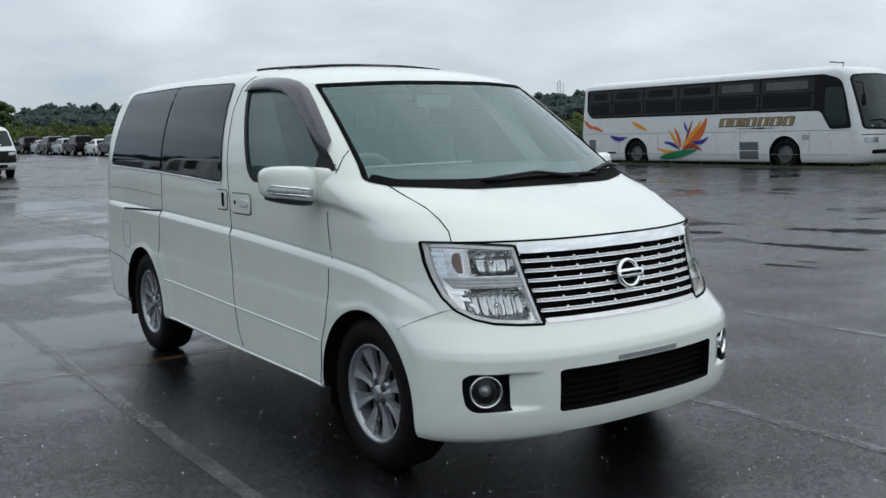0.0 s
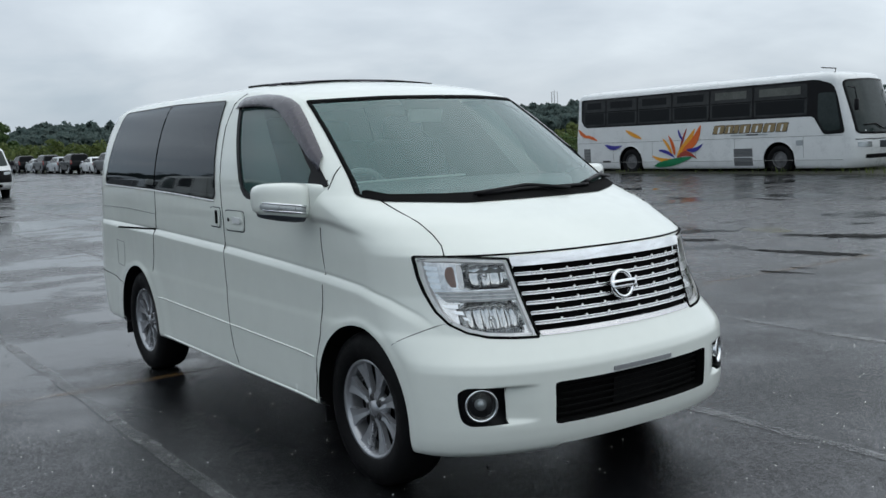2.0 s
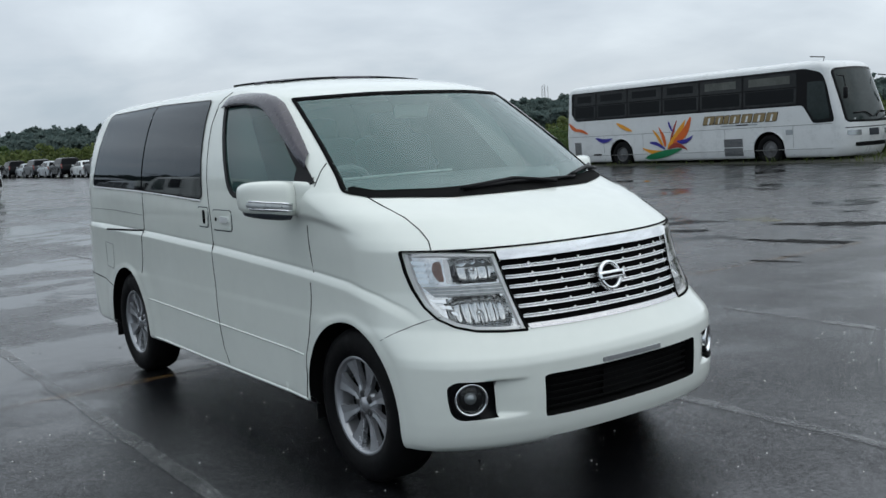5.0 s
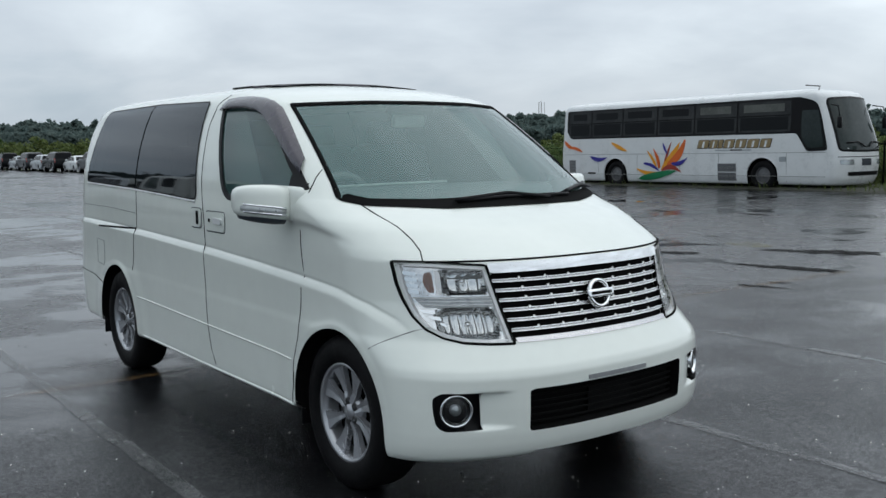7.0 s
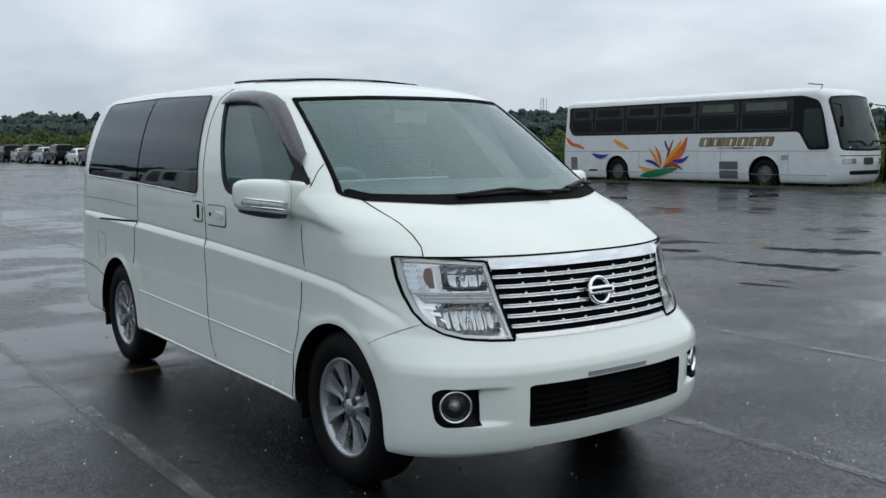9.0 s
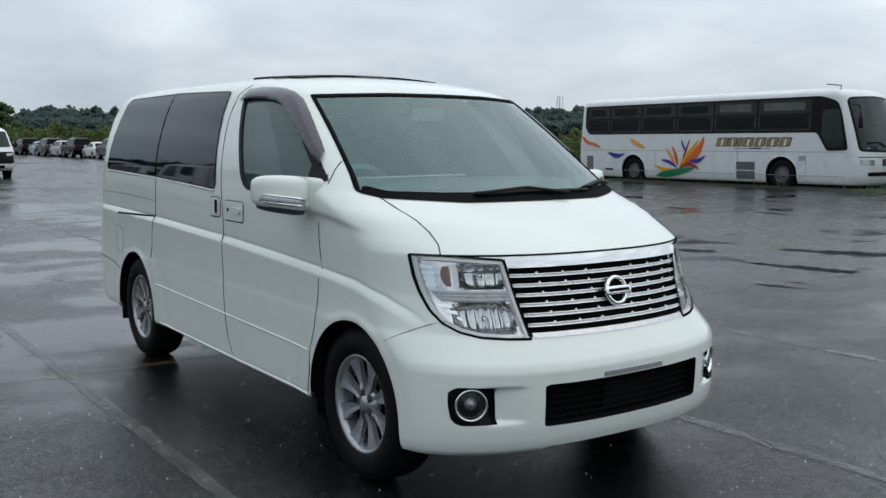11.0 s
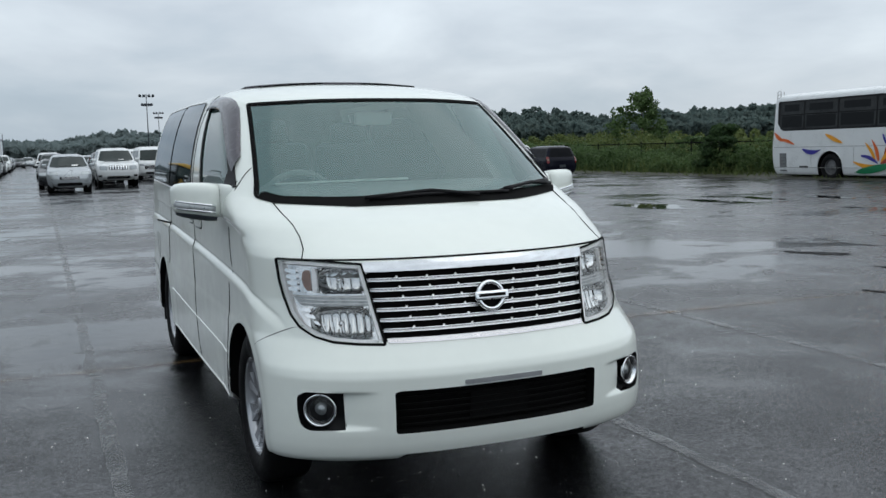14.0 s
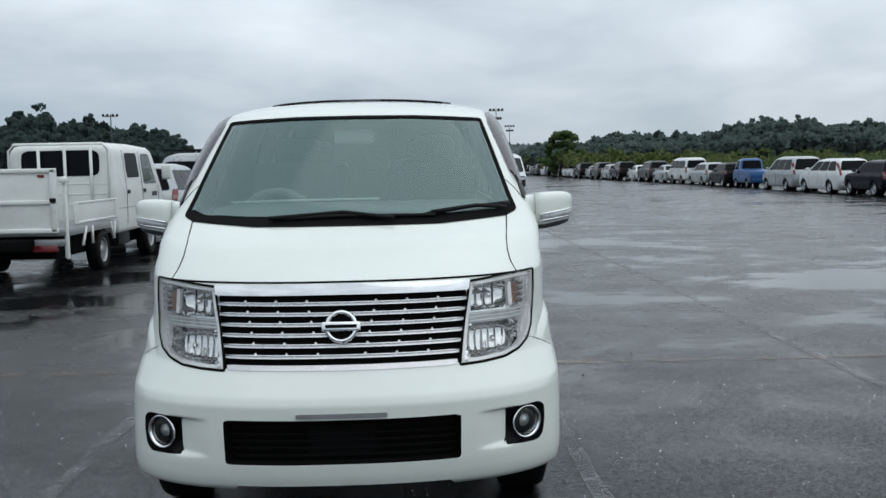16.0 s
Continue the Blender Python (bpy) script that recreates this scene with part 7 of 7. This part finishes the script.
def grains(name, n, region, r0, r1, mat, seed, label):
    """Loose stones and crumbs lying on the asphalt: small squat lumps."""
    rng = np.random.default_rng(seed)
    x, y = rng.uniform(region[0], region[1], n), rng.uniform(region[2], region[3], n)
    r = r0 + (r1 - r0) * rng.uniform(0, 1, n) ** 2.5
    a = rng.uniform(0, 6.28, n)
    V = np.zeros((n, 6, 3))
    for k, (u, v, w) in enumerate(((1, 0, 0.35), (0.1, 0.8, 0.3), (-1.1, 0.1, 0.4), (-0.1, -0.9, 0.35), (0.1, 0, 0.9), (0, 0, -0.2))):
        V[:, k, 0] = x + r * (u * np.cos(a) - v * np.sin(a))
        V[:, k, 1] = y + r * (u * np.sin(a) + v * np.cos(a))
        V[:, k, 2] = r * w + fall(x, y) + 0.001
    F = (np.arange(n)[:, None, None] * 6 + np.array([[0, 1, 4], [1, 2, 4], [2, 3, 4], [3, 0, 4], [1, 0, 5], [2, 1, 5], [3, 2, 5], [0, 3, 5]])[None]).reshape(-1, 3)
    return tagged(mesh_part(name, V.reshape(-1, 3), F, mat, None, label, "stuff"), "", "gravel")


# ---- verge, fence, weeds, trees ----
VX = 25.45


def verge():
    bm = bmesh.new()
    rnd = random.Random(3)
    rows = []
    for k in range(60):
        y = -20 + k * 4.0
        e = VX + rnd.uniform(-0.25, 0.25)
        rows.append([bm.verts.new((e + d, y, float(fall(e + d, y)) + h)) for d, h in ((0, 0.004), (0.5, 0.06 + rnd.uniform(0, 0.03)), (3, 0.10), (30, 0.12), (70, 0.14))])
    for a, b in zip(rows, rows[1:]):
        for i in range(4):
            bm.faces.new((a[i], a[i + 1], b[i + 1], b[i]))
    return part("verge", bm, M["soil"], None, "muddy grass verge along the lot", kind="structure")


def fence():
    f = thing("chain_link_fence", None, "dark chain-link fence along the verge", "fence")
    X = VX + 3.55
    H = 1.54
    bm = bmesh.new()
    tube(bm, [(X, y, float(fall(X, y)) + H - 0.02) for y in np.linspace(4, 140, 20)], 0.03, 6)
    part("top_rail", bm, M["gap"], f)
    y = 4.0
    proto = None
    while y < 140:
        if proto is None:
            bm = bmesh.new()
            tube(bm, [(X, 0, 0), (X, 0, H + 0.1)], 0.035, 6)
            proto = part("post", bm, M["gap"], f)
            proto.location.y, proto.location.z = y, float(fall(X, y))
        else:
            o = new("post", proto.data)
            o.parent = f
            o.location.y, o.location.z = y, float(fall(X, y))
        y += 2.2
    bm = bmesh.new()
    step = 0.16
    for d in (1, -1):
        yy = 10.0
        while yy < 62:
            zf = float(fall(X, yy))
            a, b = (yy, zf + 0.05) if d > 0 else (yy, zf + 1.5), (yy + 1.45, zf + 1.5) if d > 0 else (yy + 1.45, zf + 0.05)
            vs = [bm.verts.new((X, a[0], a[1])), bm.verts.new((X, a[0] + 0.012, a[1])), bm.verts.new((X, b[0] + 0.012, b[1])), bm.verts.new((X, b[0], b[1]))]
            bm.faces.new(vs)
            yy += step
    part("wire_mesh", bm, M["gap"], f, kind="stuff")
    return f


def blades(name, n, region, h0, h1, mat, seed, label, lean=0.35, width=0.03):
    rng = np.random.default_rng(seed)
    x = rng.uniform(region[0], region[1], n)
    y = region[2] + (region[3] - region[2]) * rng.uniform(0, 1, n) ** 1.4
    x = np.where((y < 30) & (x < VX + 3.4) & (h1 > 0.5), x + 3.6, x)
    lump = np.sin(x * 1.3 + 2 * np.sin(y * 0.31)) * 0.5 + np.sin(y * 0.83 + x) * 0.5
    h = rng.uniform(h0, h1, n) * (0.82 + 0.28 * lump)
    a = rng.uniform(0, 2 * np.pi, n)
    b = rng.uniform(0, 2 * np.pi, n)
    w = width * rng.uniform(0.7, 1.6, n) * (1 + np.maximum(y - 25, 0) * 0.02)
    lx, ly = lean * h * np.cos(b), lean * h * np.sin(b)
    V = np.zeros((n, 5, 3))
    for k, (f, ww) in enumerate(((0, 1), (0, -1), (0.55, -0.8), (0.55, 0.8), (1.0, 0))):
        V[:, k, 0] = x + lx * f * f + w * ww * np.cos(a)
        V[:, k, 1] = y + ly * f * f + w * ww * np.sin(a)
        V[:, k, 2] = h * f + 0.02 + fall(x, y)
    i = np.arange(n)[:, None] * 5
    faces = [tuple(q) for q in (i + np.array([[0, 1, 2, 3]])).tolist()] + [tuple(q) for q in (i + np.array([[3, 2, 4]])).tolist()]
    me = bpy.data.meshes.new(name)
    me.from_pydata(V.reshape(-1, 3).tolist(), [], faces)
    me.materials.append(mat)
    return tagged(new(name, me), label, "plants", "", "stuff")


def leaf_cloud(clumps, per, size, seed, flat=0.8, fuzz=0.45):
    """Leaves on many uneven clumps (x, y, z, rx, rz): arrays of corners and faces."""
    rng = np.random.default_rng(seed)
    C = np.repeat(np.array(clumps, float), per, 0)
    n = len(C)
    d = rng.normal(size=(n, 3))
    d /= np.linalg.norm(d, axis=1, keepdims=True)
    r = rng.uniform(0.45, 1.08, n) ** 0.6
    p = C[:, :3] + d * np.stack([C[:, 3], C[:, 3], C[:, 4]], 1) * r[:, None]
    nrm = d + rng.normal(size=(n, 3)) * fuzz
    nrm /= np.linalg.norm(nrm, axis=1, keepdims=True)
    u = np.cross(nrm, rng.normal(size=(n, 3)))
    u /= np.linalg.norm(u, axis=1, keepdims=True)
    v = np.cross(nrm, u)
    s = size * rng.uniform(0.6, 1.4, n)[:, None]
    V = np.stack([p + u * s, p + v * s * flat, p - u * s, p - v * s * flat], 1)
    return V.reshape(-1, 3), np.arange(n * 4).reshape(-1, 4)


def mesh_part(name, V, F, mat, parent=None, label="", kind=""):
    me = bpy.data.meshes.new(name)
    me.from_pydata(V.tolist(), [], F.tolist())
    me.materials.append(mat)
    ob = new(name, me)
    if parent:
        ob.parent = parent
    return tagged(ob, label, "", "", kind)


def tree(x, y, h, spread, seed, label, mat="leaf", name="tree", leaf=0.13, per=120, trunk=True, low=0.35):
    t = thing(name, pose(*out(x, y)), label, "tree" if name == "tree" else "bush")
    rnd = random.Random(seed)
    clumps = []
    bm = bmesh.new()
    if trunk:
        tube(bm, [(0, 0, 0), (0.05, 0.02, h * 0.4), (0.0, 0.05, h * 0.85)], [0.05 * h ** 0.7, 0.035 * h ** 0.7, 0.01], 8)
    nl = 16 if trunk else 12
    for k in range(nl):
        f = low + (1 - low) * (k + 0.5) / nl
        a = k * 2.4 + rnd.uniform(-0.4, 0.4)
        rr = spread * math.sin(math.pi * min(0.97, 0.25 + 0.75 * f)) ** 0.7 * rnd.uniform(0.45, 1.0)
        e = (rr * math.cos(a), rr * math.sin(a), h * f * 0.96)
        tube(bm, [(0.02, 0.02, h * max(0.05, f - 0.22)), (e[0] * 0.6, e[1] * 0.6, h * (f - 0.05)), e], [0.025, 0.016, 0.006], 5)
        for j in range(3):
            q = rnd.uniform(0.6, 1.15)
            clumps.append((e[0] * q + rnd.uniform(-0.2, 0.2) * spread, e[1] * q + rnd.uniform(-0.2, 0.2) * spread, e[2] + rnd.uniform(-0.08, 0.05) * h, spread * rnd.uniform(0.16, 0.34), h * rnd.uniform(0.05, 0.10)))
    part("trunk", bm, M["trunk"], t)
    V, F = leaf_cloud(clumps, per, leaf, seed)
    V[:, 2] = np.maximum(V[:, 2], 0.05)
    mesh_part("crown", V, F, M[mat], t, "green leafy crown")
    return t


SKYLINE = [(-34, 2.6), (-28, 2.8), (-24, 2.6), (-22.6, 2.37), (-22.2, 2.82), (-21.6, 3.16), (-20.7, 3.55), (-20.0, 3.28), (-19.5, 2.59), (-19.2, 2.93), (-18.3, 3.24), (-17.4, 3.0), (-17.0, 2.34), (-16.5, 2.58), (-15.0, 2.61), (-14.2, 2.37), (-13.3, 2.12), (-12.6, 1.82), (-12.0, 0.5),
           (-6, 0.6), (-3.7, 0.72), (-1.8, 0.8), (0, 0.72), (1.3, 0.72), (2.2, 0.92), (3.3, 1.16), (4.0, 1.22), (4.8, 1.2), (5.9, 1.2), (6.8, 1.17), (7.5, 1.08), (8.4, 1.14), (11.0, 1.2), (11.6, 1.63), (12.6, 1.72), (14.0, 1.56), (14.9, 1.62), (15.6, 1.3), (16.2, 1.66), (17.4, 1.54), (18.2, 1.66), (19.0, 2.0),
           (20.0, 2.25), (21.1, 2.3), (21.9, 2.05), (22.8, 2.34), (23.4, 1.9), (25, 2.03), (26.5, 1.95), (27.8, 2.05), (29.0, 1.95), (30.0, 1.78), (31.0, 1.6), (32.5, 1.46), (34, 1.6), (35.6, 1.78), (36.8, 1.62), (37.7, 1.84), (39.1, 1.66), (40.6, 1.88), (41.3, 1.6), (42.5, 1.95), (46, 2.1), (52, 2.0), (75, 1.8)]


def woods(name, a0, a1, dist, seed, step, mat, label, leaf, per):
    """A far belt of trees, as high as the skyline there: broad crowns made of many small clumps."""
    rng = np.random.default_rng(seed)
    S = np.array(SKYLINE)
    clumps = []
    az = a0
    while az < a1:
        el = float(np.interp(az, S[:, 0], S[:, 1]))
        for depth, low in ((0.0, 0.62), (0.07, 0.84), (0.14, 0.98)):
            d = dist * (1 + depth + rng.uniform(-0.03, 0.03))
            a = radians(az + rng.uniform(-0.5, 0.5) * step)
            top = 1.45 + d * math.tan(radians(el * low * rng.uniform(0.93, 1.05)))
            x, y = d * math.sin(a), -3 + d * math.cos(a)
            w = dist * radians(step) * rng.uniform(0.75, 1.8)
            n = 190
            v = rng.normal(size=(n, 3))
            v /= np.linalg.norm(v, axis=1, keepdims=True)
            v[:, 2] = np.abs(v[:, 2]) ** 0.6 * np.sign(v[:, 2] + 0.6)
            hz = top * 0.52
            r = rng.uniform(0.66, 1.02, n) * (1 + 0.10 * np.sin(5 * v[:, 0] + 4 * v[:, 2] + seed + az))
            cz = top - hz + v[:, 2] * hz * r
            rad = w * rng.uniform(0.08, 0.24, n)
            low_z = rng.uniform(0, 1, n) < 0.3
            cz = np.where(low_z, rng.uniform(0.05, 0.55, n) * top, cz)
            clumps.append(np.stack([x + v[:, 0] * w * r, y + v[:, 1] * w * r, np.maximum(cz, 0.3), rad, rad * 0.8], 1))
        az += step
    V, F = leaf_cloud(np.concatenate(clumps), per, leaf, seed, 0.8, 1.6)
    ob = mesh_part(name, V, F, M[mat], None, label, "stuff")
    return tagged(ob, "", "woods")


def thicket(name, n, x0, x1, y0, y1, h0, h1, leaf, per, mat, seed, label):
    """Ragged waist- to head-high growth: many small clumps heaped up in uneven mounds."""
    rng = np.random.default_rng(seed)
    x = rng.uniform(x0, x1, n)
    y = y0 + (y1 - y0) * rng.uniform(0, 1, n) ** 1.3
    x = np.where((y < 30) & (x < VX + 4.0), x + 3.6, x)
    lump = 0.5 + 0.5 * np.sin(y * 0.42 + 1.7 * np.sin(x * 0.5 + seed)) * np.sin(y * 0.13 + x * 0.31 + seed)
    h = (h0 + (h1 - h0) * np.clip(lump + rng.uniform(-0.25, 0.25, n), 0, 1))
    z = h * rng.uniform(0.12, 1.0, n) ** 0.7
    rad = rng.uniform(0.16, 0.42, n) * (1 + np.maximum(y - 30, 0) * 0.01)
    V, F = leaf_cloud(np.stack([x, y, z + fall(x, y), rad, rad * 0.8], 1), per, leaf, seed)
    ob = mesh_part(name, V, F, M[mat], None, label, "stuff")
    return tagged(ob, "", "plants")


grains("dark_crumbs", 420, (-7, 9, -3, 14), 0.004, 0.010, M["gap"], 71, "dark crumbs of dirt on the asphalt")
grains("pale_grit", 1600, (-5.5, 5, -3.4, 3.0), 0.0016, 0.0046, M["paper"], 72, "pale grit on the coarse asphalt")
verge()
fence()
thicket("verge_thicket", 3200, VX + 1.2, VX + 4.2, 7, 95, 0.5, 1.65, 0.050, 60, "leaf", 61, "dense green undergrowth behind the fence")
thicket("yellow_thicket", 1500, VX + 4.2, VX + 11, 7, 110, 0.9, 2.3, 0.065, 60, "weed", 62, "yellowish green bushes behind the fence")
thicket("hillside_bushes", 900, VX + 14, VX + 60, 20, 170, 1.2, 3.0, 0.16, 50, "weed", 63, "yellow-green bushes below the wooded hill")
thicket("far_hedge", 420, 20, 44, 112, 165, 1.6, 3.4, 0.2, 46, "weed", 64, "yellow-green hedge behind the parked cars")
blades("tall_weeds", 9000, (VX + 0.8, VX + 5, 9, 90), 0.25, 0.95, M["weed"], 11, "tall green weeds behind the fence", 0.4, 0.012)
blades("verge_grass", 5000, (VX + 0.1, VX + 3.6, 4, 85), 0.06, 0.30, M["weed"], 12, "short wet grass on the verge", 0.5, 0.016)
tree(31.9, 45.4, 5.3, 2.3, 21, "lone leafy tree beyond the fence", leaf=0.10, per=85)
tree(24.1, 28.6, 2.4, 1.35, 22, "dense dark green bush by the fence", "leaf_dark", "bush", leaf=0.06, per=330, trunk=False, low=0.1)
tree(26.6, 25.6, 1.9, 1.2, 23, "low green bush by the fence", name="bush", leaf=0.085, per=110, trunk=False, low=0.1)
tree(27.0, 10.5, 2.6, 1.3, 24, "green bush behind the coach", name="bush", leaf=0.1, per=120, trunk=False, low=0.1)
tree(28.5, 36.0, 2.0, 1.5, 25, "ragged green shrub beyond the fence", name="bush", leaf=0.1, per=100, trunk=False, low=0.1)
tree(16.1, 97.0, 6.4, 3.1, 26, "round dark green tree behind the cars", leaf=0.16, per=170, low=0.12)
for k, (x, y, h, s) in enumerate(((27.5, 47, 1.7, 1.8), (27.0, 56, 1.9, 2.0), (28.0, 66, 2.2, 2.4), (27.0, 76, 2.3, 2.6), (29.0, 88, 2.8, 3.0), (28.5, 112, 2.6, 3.0), (34.0, 33, 2.6, 2.0), (33.0, 22, 3.2, 2.2), (31.5, 27.5, 2.9, 1.6))):
    tree(x, y, h, s, 40 + k, "yellowish green shrub beyond the fence", "weed" if k % 2 else "leaf", "bush", 0.16, 90, False, 0.1)
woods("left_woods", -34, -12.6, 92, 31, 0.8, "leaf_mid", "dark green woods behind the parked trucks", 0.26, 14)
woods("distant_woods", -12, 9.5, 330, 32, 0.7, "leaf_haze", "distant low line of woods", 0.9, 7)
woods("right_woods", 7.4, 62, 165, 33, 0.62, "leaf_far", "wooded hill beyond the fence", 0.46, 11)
# out of view: added so that glass and chrome reflect something dark
woods("unseen_side_woods", -132, -36, 120, 34, 3.2, "leaf_far", "unseen belt of woods added for reflections", 0.6, 8)
blades("far_reeds", 9000, (VX + 8, 85, 20, 170), 1.0, 2.3, M["weed"], 13, "yellowish reeds below the wooded hill", 0.3, 0.07)


# ---- lamp poles, mast, far hall ----
def pole(x, y, h, arms, label, r=0.11):
    p = thing("floodlight_pole" if arms else "utility_pole", pose(x, y, 0), label, "pole")
    bm = bmesh.new()
    tube(bm, [(0, 0, 0), (0, 0, h)], [r, r * 0.6], 8)
    part("post", bm, M["cladding"], p)
    for z, w in arms:
        bm = bmesh.new()
        tube(bm, [(-w, 0, z), (w, 0, z)], r * 0.5, 6)
        part("arm", bm, M["steel"], p)
        for s in (-1, -0.4, 0.4, 1):
            bm = bmesh.new()
            k = 0.38 if r < 0.1 else 0.8
            lathe(bm, [(0.02 * k, 0.25 * k), (0.20 * k, 0.1 * k), (0.34 * k, -0.15 * k), (0.30 * k, -0.2 * k), (0.001, -0.2 * k)], 12, "y", (s * w, -0.2 * k, z + 0.25 * k))
            part("lamp", bm, M["cladding"], p, "round floodlight")
    return p


pole(17.1, 179.0, 12.0, ((11.5, 1.15), (9.9, 0.8)), "tall floodlight pole in the lot")
pole(28.0, 258.0, 12.0, ((11.5, 1.1), (10.3, 0.8)), "distant floodlight pole beyond the lot")
pole(-25.9, 82.8, 6.5, ((6.3, 0.6),), "floodlight pole before the woods", 0.08)
pole(102.0, 168.0, 6.9, ((6.7, 0.7),), "small lamp pole before the hill", 0.12)
pole(-25.0, 225.0, 9.0, (), "thin dark pole in the distance")
pole(-9.0, 243.0, 6.7, (), "thin dark pole in the distance")


def mast():
    p = thing("radio_mast", pose(266.8, 293.0, 0), "lattice radio mast on the hill", "mast")
    for s, q in ((-1, -1), (-1, 1), (1, -1), (1, 1)):
        bm = bmesh.new()
        tube(bm, [(s * 1.2, q * 1.2, 0), (s * 0.8, q * 0.8, 19.2)], 0.14, 5)
        part("leg", bm, M["steel"], p)
    for k in range(8):
        bm = bmesh.new()
        z = 10 + k * 1.25
        tube(bm, [(-0.9, -0.9, z), (0.9, 0.9, z + 1.1), (-0.9, 0.9, z)], 0.09, 5)
        part("brace", bm, M["steel"], p)


mast()


def hall():
    b = thing("warehouse", pose(-16.6, 290, -0.6), "pale grey warehouse far across the lot", "building")
    box_part("wall", (0, 0, 3.2), (12.0, 14, 6.4), M["concrete"], b, 0.05)
    box_part("roof", (0, 0, 6.55), (12.4, 14.6, 0.35), M["concrete"], b, 0.05)
    box_part("shutter", (0.8, -7.05, 1.8), (3.2, 0.1, 3.4), M["steel"], b, 0.02)


hall()
